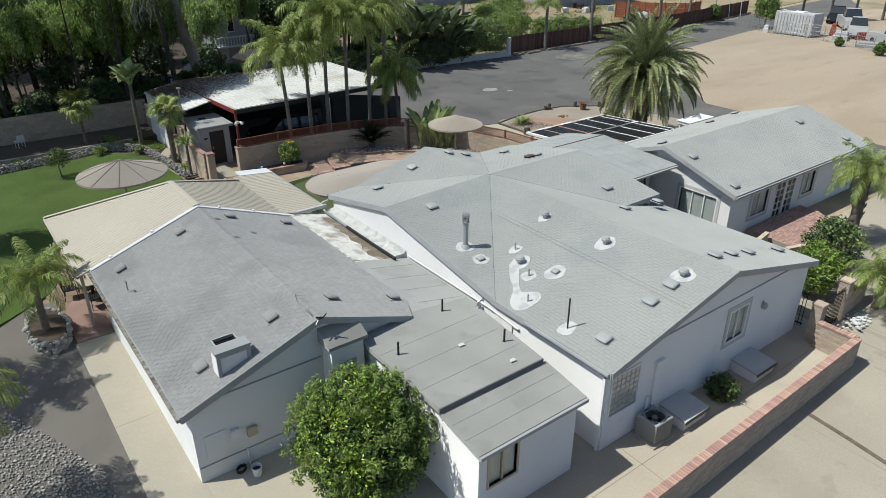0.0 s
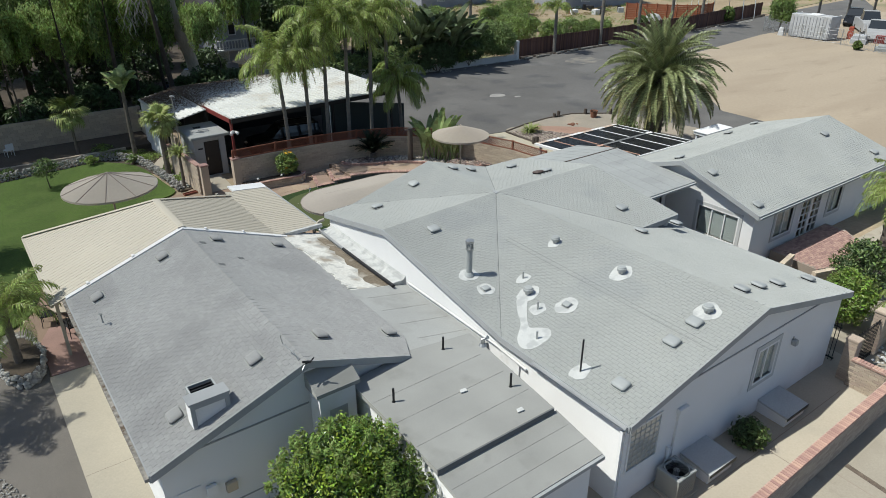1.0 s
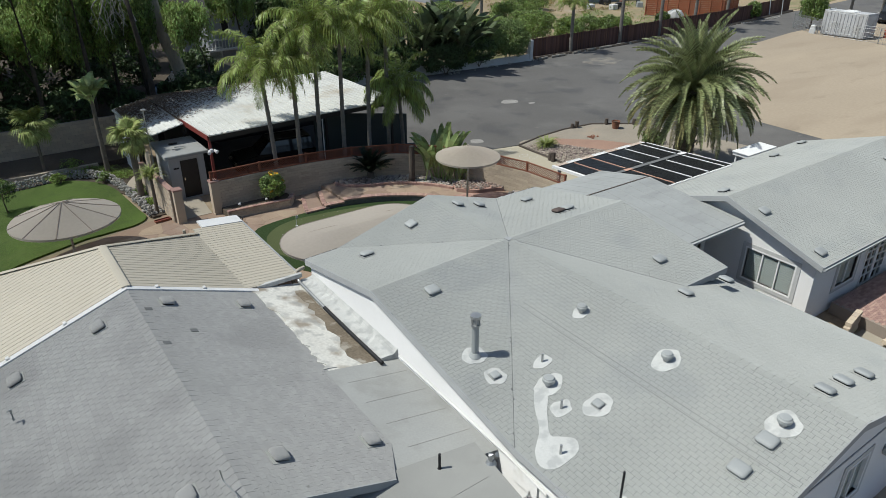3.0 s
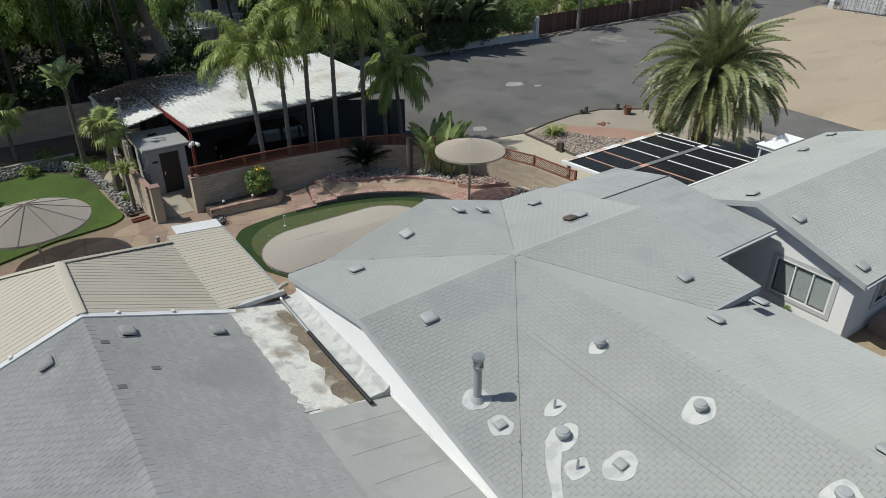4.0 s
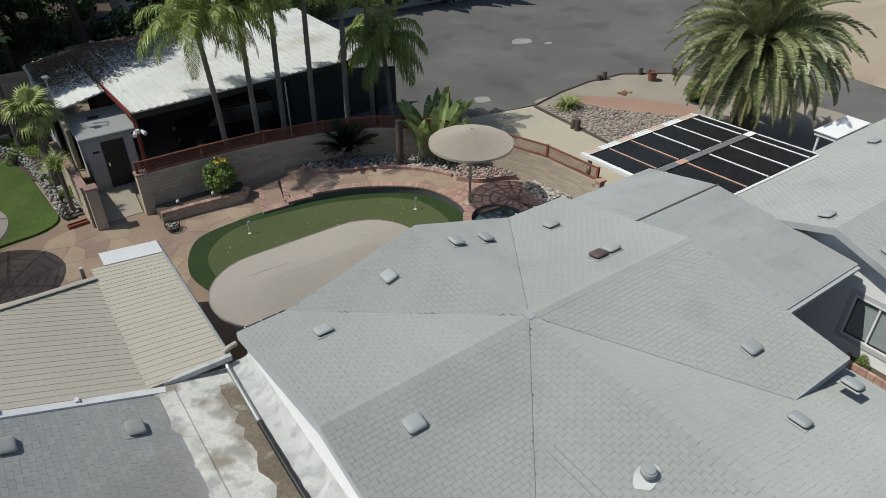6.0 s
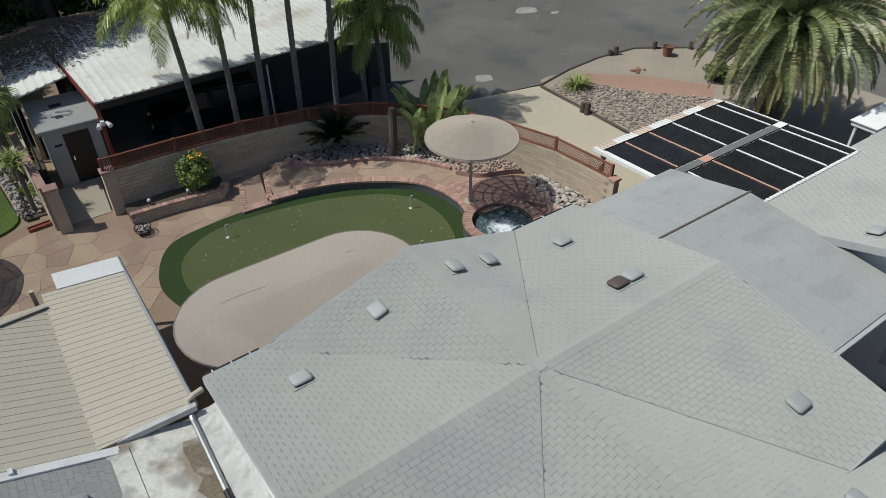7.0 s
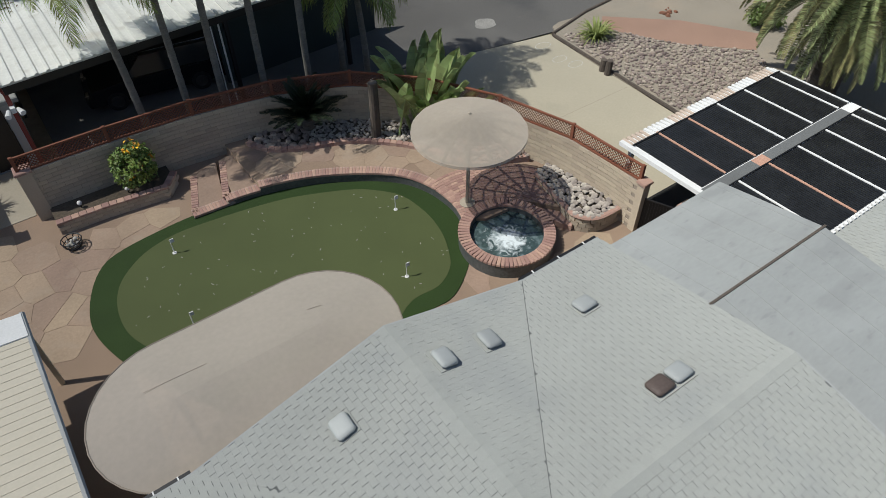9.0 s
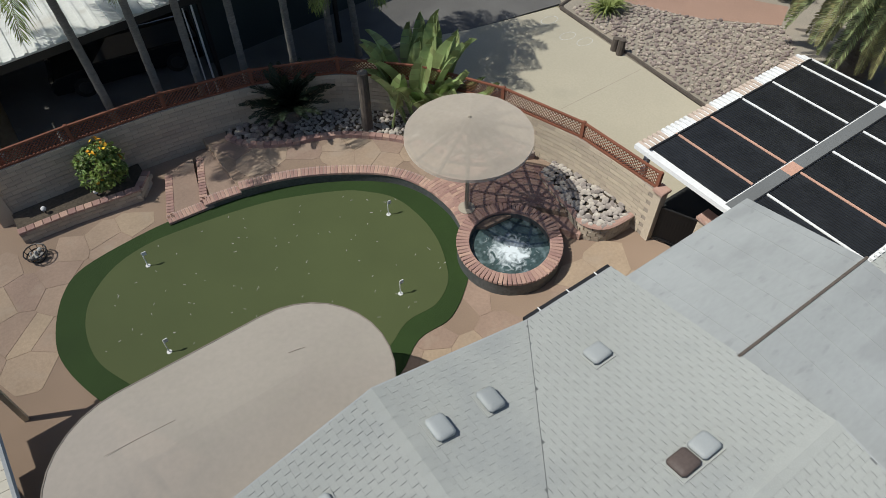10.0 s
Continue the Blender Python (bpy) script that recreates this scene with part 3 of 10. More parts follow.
g = Geo()
gx, gy = (-900, 24, 25, 26, 27, 900), (-900, -20, 19, 900)
for xa, xb in zip(gx, gx[1:]):
    for ya, yb in zip(gy, gy[1:]):
        g.face(*[(x, y, fall(x, y) - 0.06) for x, y in ((xa, ya), (xb, ya), (xb, yb), (xa, yb))])
g = weld(g)
put("ground", g, M_DIRT, "dry brown earth with patches of weeds, reaching to the horizon", "ground", "structure")
sheet("road", ccw([(14, 37.0), (26.0, 36.8), (28.1, 36.2), (31.9, 35.6), (33.3, 35.8), (37.8, 36.2), (41.5, 34.0), (43.0, 28), (43.6, 14.5), (43.5, -20), (48, -20), (47.8, 14), (48.4, 26),
                         (48.6, 30), (56, 38), (65.4, 45.5), (85, 48.6), (120, 50), (140, 62), (98, 57.5), (82, 55.4), (50, 54.8), (36, 54.6), (24, 56), (14, 56)]), 0.0,
      M_ASPHALT, "worn grey asphalt yard with pale patches and cracks", "asphalt", 0.05)
sheet("sand_lot", ccw([(47.8, -60), (47.9, 14), (48.4, 26), (48.6, 30), (56, 38), (65.4, 45.5), (85, 48.6), (120, 50), (160, 40), (160, -60)]), 0.008,
      M_SAND, "open lot of pale tan sand with faint vehicle tracks", "sand", 0.06)
sloped("front_driveway", [[(5, -20), (24, -20), (24, 8.3), (22.6, 6.9), (5, 6.56)], *[[(x, -20), (x + 1, -20), (x + 1, 13), (x, 13)] for x in (24, 25, 26)], [(27, -20), (43.5, -20), (43.6, 13), (27, 13)]],
       0.0, M_DRIVE, "pale warm concrete driveway with expansion joints", "concrete")
sloped("side_walk", [[(8.0, 6.62), (22.6, 6.9), (24, 8.3), (24, 15), (12.6, 15), (8.0, 14.8)]], 0.002, M_CONCRETE, "pale concrete walk along the house wall", "concrete")
sloped("path", [[(1.7, 12.0), (3.05, 12.0), (3.05, 19), (1.7, 19)], [(1.7, 19), (3.05, 19), (3.05, 23.3), (1.7, 23.3)]], 0.02, M_PATH, "cream concrete path along the wall", "concrete", 0.07)
sloped("front_pad", [[(3.05, 6.52), (8.0, 6.62), (8.0, 14.8), (3.05, 14.6)]], 0.004, M_PATH, "cream concrete pad before the side house", "concrete")
sloped("gravel_yard", [[(-14, 2), (5, 2), (5, 12), (1.7, 12), (1.7, 19), (-14, 19)], [(-14, 19), (1.7, 19), (1.7, 23.3), (2.2, 27), (0.8, 27), (-2, 24.6), (-14, 24.4)]], -0.004, M_GRAVEL,
       "grey crushed gravel with leaf litter", "gravel")
LAWN = spline([(-12, 24.6), (-3, 25.2), (1.0, 27.2), (2.3, 29.3), (3.3, 34.6), (6.6, 36.5), (8.0, 36.8), (9.35, 37.0), (10.02, 37.6), (9.95, 38.8), (9.8, 40.6), (9.6, 42.4), (9.0, 43.9), (7.6, 45.1), (5.5, 44.9), (1.0, 44.4), (-12, 43.8)], 6)
sheet("lawn", ccw(LAWN), 0.03, M_LAWN, "mown green lawn with a few paler patches", "lawn", 0.08)
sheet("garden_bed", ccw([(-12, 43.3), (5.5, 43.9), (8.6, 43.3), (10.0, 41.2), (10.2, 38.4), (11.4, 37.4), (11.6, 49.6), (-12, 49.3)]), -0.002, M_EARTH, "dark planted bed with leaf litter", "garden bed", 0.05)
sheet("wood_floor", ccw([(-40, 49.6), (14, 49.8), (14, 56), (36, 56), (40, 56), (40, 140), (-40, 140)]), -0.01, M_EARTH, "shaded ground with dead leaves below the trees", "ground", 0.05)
sheet("patio", ccw([(2.2, 23.0), (12.7, 23.0), (12.7, 24), (27.2, 24.0), (27.2, 27.0), (26.4, 36.2), (12.8, 36.4), (11.2, 39), (10.6, 37.2), (6.4, 35.95), (3.1, 34.6), (1.0, 29.5), (1.6, 27)]), 0.0,
      M_FLAGJOINT, "warm tan patio base below the paving stones", "patio", 0.05)
sheet("side_driveway", ccw([(26.0, 36.9), (28.1, 36.2), (31.6, 35.5), (31.47, 32.2), (31.42, 28.6), (31.4, 26.5), (26.2, 26.0)]), 0.012, M_CONCRETE2,
      "beige concrete driveway with faint chalk marks", "concrete", 0.07)
ISLAND = spline([(31.5, 28.0), (31.7, 35.2), (33.6, 35.9), (36.2, 36.2), (38.6, 36.0), (41.0, 34.4), (42.6, 30), (42.8, 23), (36, 21), (32.0, 22.5)], 4)
sheet("island_bed", ccw(ISLAND), 0.06, M_ISLAND, "raised bed of pink-tan gravel beside the driveway", "gravel bed", 0.12)

sheet("field", ccw([(40, 56.2), (50, 55.3), (82, 56.3), (104, 59), (140, 64), (140, 140), (40, 140)]), -0.005, M_FIELD, "dry grass field with green weeds beyond the fence", "field", 0.05)
# pale patches and marks on the asphalt
for x, y, r, name, lab in ((38.1, 43.9, 0.75, "patch", "pale repair patch on the asphalt"), (30.1, 37.7, 0.5, "manhole_cover", "round pale manhole cover set in asphalt"), (55.2, 50.2, 2.2, "sand_patch", "thin drift of sand on the asphalt"), (39.2, 42.6, 0.3, "patch", "small pale repair patch on the asphalt")):
    g = Geo()
    rng = random.Random(int(x * 10))
    pts = [(x + r * rng.uniform(0.75, 1.15) * math.cos(a / 12 * 6.283), y + 0.75 * r * rng.uniform(0.75, 1.15) * math.sin(a / 12 * 6.283)) for a in range(12)]
    g.prism(spline(pts, 3), -0.01, 0.006)
    put(name, g, M_DUST if r > 1 else M_PATCH, lab, "patch", "structure")
# chalk marks on the side driveway
g = Geo()
for x, y, w in ((30.8, 35.0, 0.33), (30.67, 33.9, 0.3), (30.9, 33.3, 0.3)):
    for a in range(10):
        t0, t1 = a * 0.628, (a + 0.8) * 0.628
        g.face(*[(x + (w + d) * math.cos(t), y + 0.6 * (w + d) * math.sin(t), 0.018) for t, d in ((t0, 0), (t1, 0), (t1, 0.03), (t0, 0.03))])
put("chalk_mark", g, M_SEALANT, "faint rubbed white marks drawn on the driveway", "chalk mark", "structure")
# expansion joints of the concrete
g = Geo()
for x in (8.5, 13.5, 18.3, 23.0, 28, 33):
    g.prism([(x - 0.012, -20), (x + 0.012, -20), (x + 0.012, 6.4), (x - 0.012, 6.4)], fall, lambda x, y: fall(x, y) + 0.006)
for y in (-5.5, -0.5, 3.2):
    g.box(5, y - 0.012, fall(5, y) + 0.001, 24, y + 0.012, fall(5, y) + 0.006)
for x in (13.0, 17.6):
    g.prism([(x - 0.01, 6.9), (x + 0.01, 6.9), (x + 0.01, 9.1), (x - 0.01, 9.1)], fall, lambda x, y: fall(x, y) + 0.007)
g.prism([(8.5, 8.1), (22, 8.1), (22, 8.118), (8.5, 8.118)], fall, lambda x, y: fall(x, y) + 0.007)
g.box(1.72, 18.0, fall(2, 18) + 0.018, 3.0, 18.01, fall(2, 18) + 0.0225)
g.box(27.9, 31.1, 0.008, 31.3, 31.112, 0.0135)
put("expansion_joint", g, M_MORTAR, "thin dark joints between concrete slabs", "joint", "structure")
g = Geo()
g.tube([(x, y, fall(x, y)) for x, y in ((18.85, 6.4), (18.75, 5.2), (18.6, 4.0), (18.4, 2.6), (18.4, 0.5))], 0.09, 6, flat=0.12)
put("drain_channel", g, M_BARK, "rusty brown crack-filled drain channel across the concrete", "drain", "structure")

# ---- main house ----
# the front ridge runs slightly askew, the west ridge falls a little; slopes differ before and behind the crossing
RX, RXG, RY, RZ, SX, SXN, SY, SYN, SAG = 17.42, 17.8, 19.95, 3.8, 0.243, 0.285, 0.17, 0.205, 0.043
X0, X1, Y0, Y1, XD, YD = 12.35, 23.2, 9.0, 24.45, 22.8, 15.5


def ridge_x(y):
    return RX + (RXG - RX) * min(1.0, max(0.0, (RY - y) / (RY - Y0)))


def AZ(x, y):
    return RZ - (SX if y < RY else SXN) * abs(x - ridge_x(y))


def BZ(x, y):
    return RZ - (SY if y < RY else SYN) * abs(y - RY) - SAG * max(0.0, RX - x)


def roof_z(x, y):
    return max(AZ(x, y), BZ(x, y))


SKEW = (RXG - RX) / (RY - Y0)
YV = RY - (SX - SAG) * (RX - X0) / (SY - SX * SKEW)
XV = ridge_x(YD) + SY * (RY - YD) / SX
XC = SYN * (Y1 - RY) / SXN
XCW = SYN * (Y1 - RY) / (SXN - SAG)
# slope: outline polygons, height, down direction in plan
MAIN_SLOPES = [
    ([[(RXG, Y0), (RX, RY), (X0, YV), (X0, Y0)]], AZ, (-1, 0)),
    ([[(RX, RY), (X0, RY), (X0, YV)]], BZ, (0, -1)),
    ([[(RXG, Y0), (X1, Y0), (X1, YD + 0.4), (ridge_x(YD), YD + 0.4)], [(ridge_x(YD), YD), (XV, YD), (RX, RY)]], AZ, (1, 0)),
    ([[(RX, RY), (XV, YD), (XD, YD), (XD, RY)]], BZ, (0, -1)),
    ([[(RX, RY), (RX + XC, Y1), (RX, Y1)]], AZ, (1, 0)),
    ([[(RX, RY), (XD, RY), (XD, Y1), (RX + XC, Y1)]], BZ, (0, 1)),
    ([[(RX, RY), (RX, Y1), (RX - XCW, Y1)]], AZ, (-1, 0)),
    ([[(RX, RY), (RX - XCW, Y1), (X0, Y1), (X0, RY)]], BZ, (0, 1)),
]


def roof_deck(slopes, thick=0.15):
    g = Geo()
    for polys, z, down in slopes:
        for poly in polys:
            g.prism(ccw(poly), lambda x, y: z(x, y) - thick, lambda x, y: z(x, y) - 0.002)
    return weld(g)


def shingle_tabs(slope, tab=0.232, course=0.116, gap=0.011):
    """The shingle tabs of a slope: each a clipped outline with its height function."""
    polys, z, (dx, dy) = slope
    pts = [p for poly in polys for p in poly]
    s_all = [x * dx + y * dy for x, y in pts]
    c_all = [x * -dy + y * dx for x, y in pts]
    rng = random.Random(int(abs(sum(s_all)) * 100))
    if (dx, dy) == (1, 0):
        gap = 0.004
    out = []
    s = max(s_all)
    row = 0
    while s > min(s_all):
        c = min(c_all) - tab + (row % 2) * tab / 2 + rng.uniform(-0.02, 0.02)
        lo, hi = s, s - course + 0.002
        while c < max(c_all):
            quad = [(s_ * dx - c_ * dy, s_ * dy + c_ * dx) for s_, c_ in ((lo, c), (lo, c + tab - gap), (hi, c + tab - gap), (hi, c))]
            for poly in polys:
                piece = clip(ccw(quad), ccw(poly))
                if len(piece) >= 3 and area(piece) > 0.003:
                    h = 0.006 + rng.uniform(0, 0.0015)
                    out.append((piece, z, (lambda x, y, lo=lo, h=h: h - (lo - (x * dx + y * dy)) / course * 0.0035)))
            c += tab
        s -= course
        row += 1
    return out


def add_tab(g, piece, z, rise, origin=(0, 0, 0)):
    n = len(piece)
    i = len(g.v)
    g.v += [(x - origin[0], y - origin[1], z(x, y) + rise(x, y) - origin[2]) for x, y in piece]
    g.v += [(x - origin[0], y - origin[1], z(x, y) - 0.01 - origin[2]) for x, y in piece]
    g.f.append(tuple(range(i, i + n)))
    g.f += [(i + n + k, i + n + (k + 1) % n, i + (k + 1) % n, i + k) for k in range(n)]


def cap_line(a, b, z, width=0.1, lift=0.01, step=0.2):
    """Ridge caps: overlapping folded shingles from a to b."""
    out = []
    k = math.hypot(b[0] - a[0], b[1] - a[1])
    ux, uy = (b[0] - a[0]) / k, (b[1] - a[1]) / k
    s = 0.0
    while s < k:
        g = Geo()
        e = min(s + step * 0.97, k)
        rows = []
        for t, up in ((s, lift), (e, lift - 0.003)):
            x, y = a[0] + ux * t, a[1] + uy * t
            l, r = (x - uy * width, y + ux * width), (x + uy * width, y - ux * width)
            rows.append([(*l, z(*l) + up), (x, y, z(x, y) + up + 0.006), (*r, z(*r) + up)])
        g.rings(rows, close=False)
        i = len(g.v)
        for row in rows[:1]:
            g.v += row + [(p[0], p[1], p[2] - 0.012) for p in row]
            g.f += [(i, i + 3, i + 4, i + 1), (i + 1, i + 4, i + 5, i + 2)]
        out.append(weld(g))
        s += step
    return out


def roof_vent_meshes():
    base, hood, mouth = Geo(), Geo(), Geo()
    base.cbox(-0.23, -0.2, 0.0, 0.23, 0.22, 0.01, 0.004)
    rows = []
    for z, w, d in ((0.06, 0.17, 0.145), (0.05, 0.2, 0.172), (0.056, 0.21, 0.182), (0.085, 0.205, 0.177), (0.11, 0.185, 0.158), (0.125, 0.15, 0.125), (0.132, 0.09, 0.075)):
        rows.append([(x * w, y * d, z) for x, y in ((-1, -0.75), (-0.75, -1), (0.75, -1), (1, -0.75), (1, 0.75), (0.75, 1), (-0.75, 1), (-1, 0.75))])
    hood.rings(rows)
    hood.f.append(tuple(len(hood.v) - 8 + i for i in range(8)))
    # near-black block: the shade in the gap under the hood is in its colour
    mouth.box(-0.165, -0.14, 0.006, 0.165, 0.14, 0.06)
    return mesh("base", base, M_SHINGLE_PIECE), mesh("hood", hood, M_VENT, True), mesh("hood", hood, M_VENT_BROWN, True), mesh("neck", mouth, M_DARK), mesh("hood", hood, M_SHINGLE_WORN_PIECE, True)


VENT_BASE, VENT_HOOD, VENT_HOOD_BROWN, VENT_MOUTH, VENT_HOOD_PALE = roof_vent_meshes()


def slope_pose(x, y, z, down, slope, lift=0.012):
    """A frame that lies on a slope, its -y pointing down it."""
    head = math.degrees(math.atan2(down[1], down[0])) + 90
    return pose(x, y, z + lift, 0, 0, head) @ pose(0, 0, 0, math.degrees(math.atan(slope)), 0, 0)


def roof_vent(parent, x, y, z, down, slope, brown=False, size=1.0, pale=False):
    v = thing("roof_vent", "dark brown low roof vent hood" if brown else "grey metal low roof vent hood", "")
    v.parent = parent
    v.matrix_basis = slope_pose(x, y, z, down, slope) @ Matrix.Diagonal((size, size, size, 1))
    share("base", VENT_BASE, v, Matrix())
    share("hood", VENT_HOOD_BROWN if brown else VENT_HOOD_PALE if pale else VENT_HOOD, v, Matrix())
    share("neck", VENT_MOUTH, v, Matrix())
    return v


def blob(parent, x, y, rx, ry, z, seed, name="sealant_patch"):
    """A hand-spread patch of white sealant on the shingles."""
    rng = random.Random(seed)
    pts = spline([(x + rx * rng.uniform(0.82, 1.15) * math.cos(a / 12 * 6.283), y + ry * rng.uniform(0.82, 1.15) * math.sin(a / 12 * 6.283)) for a in range(12)], 3)
    g = Geo()
    g.prism(pts, lambda a, b: z(a, b) - 0.01, lambda a, b: z(a, b) + 0.017)
    return part(name, g, M_SEALANT, parent, "white hand-spread sealant patch")


house = thing("house", "long single-storey pale grey stucco house with a cross-gabled grey shingle roof", "house")
roof = part("roof", roof_deck(MAIN_SLOPES), M_DECK, house, "cross-gabled grey shingle roof")
# walls, outer faces on these lines
WX0, WX1, WY0, WY1 = 12.42, 22.9, 9.15, 24.2
under = lambda x, y: roof_z(x, y) - 0.13
W_A = [(18.2 - WX0, 19.15 - WX0, 1.02, 2.12), (12.62 - WX0, 13.77 - WX0, 0.8, 2.1)]
part("wall", wall_geo((WX0, WY0), (WX1, WY0), 0.16, -0.45, lambda s: AZ(WX0 + s, WY0) - 0.13, W_A), M_WALL, house)
part("wall", wall_geo((WX0, WY1 - 0.0), (WX0, WY0 + 0.16), 0.16, -0.45, lambda s: roof_z(WX0, WY1 - s) - 0.13), M_WALL, house)
part("wall", wall_geo((22.4, WY1), (WX0 + 0.16, WY1), 0.16, -0.45, lambda s: roof_z(22.4 - s, WY1) - 0.13), M_WALL, house)
part("wall", wall_geo((WX1, WY0 + 0.16), (WX1, 15.6), 0.16, -0.45, lambda s: AZ(WX1, 0) - 0.13), M_WALL, house)
part("wall", wall_geo((WX1 - 0.16, 15.6), (22.56, 15.6), 0.16, -0.45, lambda s: 2.2), M_WALL, house)
part("wall", wall_geo((22.4, 15.6), (22.4, 24.04), 0.16, -0.45, lambda s: BZ(22.4, 15.6 + s) - 0.13), M_WALL, house)
part("floor", Geo().box(WX0 + 0.2, WY0 + 0.2, 0.0, 22.2, WY1 - 0.2, 0.1), M_EARTH, house)
# fascia boards along eaves and rakes
for name, a, b, zf in (("fascia", (X0, Y0), (RXG, Y0), AZ), ("fascia", (RXG, Y0), (X1, Y0), AZ), ("fascia", (X0, YV), (X0, Y0), AZ), ("fascia", (X0, RY), (X0, YV), BZ),
                       ("fascia", (X0, Y1), (X0, RY), BZ), ("fascia", (XD, Y1), (RX + XC, Y1), BZ), ("fascia", (RX + XC, Y1), (RX, Y1), AZ), ("fascia", (RX, Y1), (RX - XCW, Y1), AZ),
                       ("fascia", (RX - XCW, Y1), (X0, Y1), BZ), ("fascia", (X1, Y0), (X1, YD), AZ), ("fascia", (XV, YD), (XD, YD), BZ), ("fascia", (XD, YD), (XD, RY), BZ)):
    k = math.hypot(b[0] - a[0], b[1] - a[1])
    nx, ny = (b[1] - a[1]) / k, -(b[0] - a[0]) / k
    g = Geo()
    pa, pb = (a[0] + nx * 0.03, a[1] + ny * 0.03), (b[0] + nx * 0.03, b[1] + ny * 0.03)
    g.add([(*a, zf(*a) - 0.2), (*b, zf(*b) - 0.2), (*pb, zf(*b) - 0.2), (*pa, zf(*a) - 0.2), (*a, zf(*a) + 0.006), (*b, zf(*b) + 0.006), (*pb, zf(*b) + 0.006), (*pa, zf(*a) + 0.006)],
          [(0, 1, 2, 3), (7, 6, 5, 4), (4, 5, 1, 0), (5, 6, 2, 1), (6, 7, 3, 2), (7, 4, 0, 3)])
    part(name, g, M_TRIM, house)
# ridge caps, valley lines
for a, b in (((RXG, Y0), (RX, RY - 0.1)), ((X0, RY), (RX - 0.1, RY)), ((XD, RY), (RX + 0.1, RY)), ((RX, Y1), (RX, RY + 0.1))):
    for cap in cap_line(a, b, roof_z, 0.15):
        part("ridge_cap", cap, M_SHINGLE_PIECE, house)
g = Geo()
g.prism([(RX - 0.09, RY - 0.13), (RX + 0.11, RY - 0.1), (RX + 0.09, RY + 0.13), (RX - 0.11, RY + 0.1)], RZ - 0.06, lambda x, y: RZ + 0.035 - 0.06 * abs(x - RX) - 0.06 * abs(y - RY))
part("ridge_patch", g, M_TRIM, house, "grey flashing patch where the ridges meet")
for a, b in (((RX, RY), (X0, YV)), ((RX, RY), (XV, YD)), ((RX, RY), (RX + XC, Y1))):
    g = Geo()
    g.tube([(a[0] + (b[0] - a[0]) * t, a[1] + (b[1] - a[1]) * t, roof_z(a[0] + (b[0] - a[0]) * t, a[1] + (b[1] - a[1]) * t) + 0.008) for t in (0.02, 0.25, 0.5, 0.75, 1.0)], 0.007, 5, flat=0.5)
    part("valley_flashing", g, M_DECK, house)
# long seam where the house sections join
for dx in (0.0, 0.16):
    part("section_seam", Geo().tube([(15.55 + dx, y, AZ(15.55 + dx, y) + 0.011) for y in (17.25, 14.5, 11.8, 9.1)], 0.006, 5, flat=0.4), M_DECK, house)
# gutter along the front-left eave
g = Geo()
g.tube([(X0 - 0.07, 9.05, AZ(X0, Y0) - 0.07), (X0 - 0.07, 12.3, AZ(X0, 12.3) - 0.07)], 0.055, 8)
part("gutter", g, M_TRIM, house)
for x0, x1 in ((X0, RX - XCW), (RX + XC, XD)):
    z = BZ(x0, Y1)
    part("gutter", Geo().prism([(x0, Y1 + 0.035), (x1, Y1 + 0.035), (x1, Y1 + 0.12), (x0, Y1 + 0.12)], lambda x, y: BZ(x, Y1) - 0.13, lambda x, y: BZ(x, Y1) - 0.03), M_DARK, house, "dark eave gutter")
    for i in range(3):
        x = x0 + (x1 - x0) * (i + 0.5) / 3
        z = BZ(x, Y1)
        part("gutter_strap", Geo().box(x - 0.012, Y1 + 0.03, z - 0.03, x + 0.012, Y1 + 0.125, z - 0.02), M_WHITE, house)
g = Geo()
g.box(12.335, 9.18, -0.32, 12.415, 9.26, 2.2)
part("downpipe", g, M_WHITE, house)

L_, R_, F_, B_ = (-1, 0), (1, 0), (0, -1), (0, 1)
for x, y, d in ((13.84, 22.85, B_), (13.83, 19.05, F_), (16.1, 10.08, L_), (15.15, 10.06, L_), (13.17, 10.02, L_), (20.05, 15.05, R_), (22.1, 15.05, R_), (18.3, 10.12, R_),
                (19.33, 10.17, R_), (20.4, 10.15, R_), (22.38, 10.12, R_), (21.05, 16.8, F_), (15.94, 23.38, L_), (17.92, 23.35, R_), (18.92, 23.38, R_), (21.03, 23.08, B_),
                (20.97, 20.85, B_)):
    roof_vent(house, x, y, roof_z(x, y), d, (SX if y < RY else SXN) if d in (L_, R_) else (SY if y < RY else SYN))
roof_vent(house, 20.52, 20.85, roof_z(20.52, 20.85), B_, SYN, brown=True)
# turbine-capped round vents on white sealant
for x, y, r, big in ((16.46, 15.75, 0.12, 0.27), (16.55, 13.02, 0.12, 0.42), (14.12, 14.5, 0.13, 0.38), (16.68, 10.1, 0.13, 0.4)):
    v = thing("round_vent", "round grey metal vent cap on white sealant", "")
    v.parent = house
    blob(v, x, y, big, big * 0.8, roof_z, int(x * 100))
    z = roof_z(x, y)
    part("pipe", Geo().cyl(x, y, z - 0.05, z + 0.16, r * 0.7), M_GALV, v)
    c = Geo()
    c.rings([[(x + q * math.cos(a * 0.3927), y + q * math.sin(a * 0.3927), z + h) for a in range(16)] for q, h in ((r * 0.8, 0.1), (r * 1.2, 0.11), (r * 1.22, 0.185), (r * 1.08, 0.2), (r * 0.95, 0.235), (r * 0.5, 0.245))])
    c.f.append(tuple(len(c.v) - 16 + i for i in range(16)))
    part("cap", c, M_VENT, v)
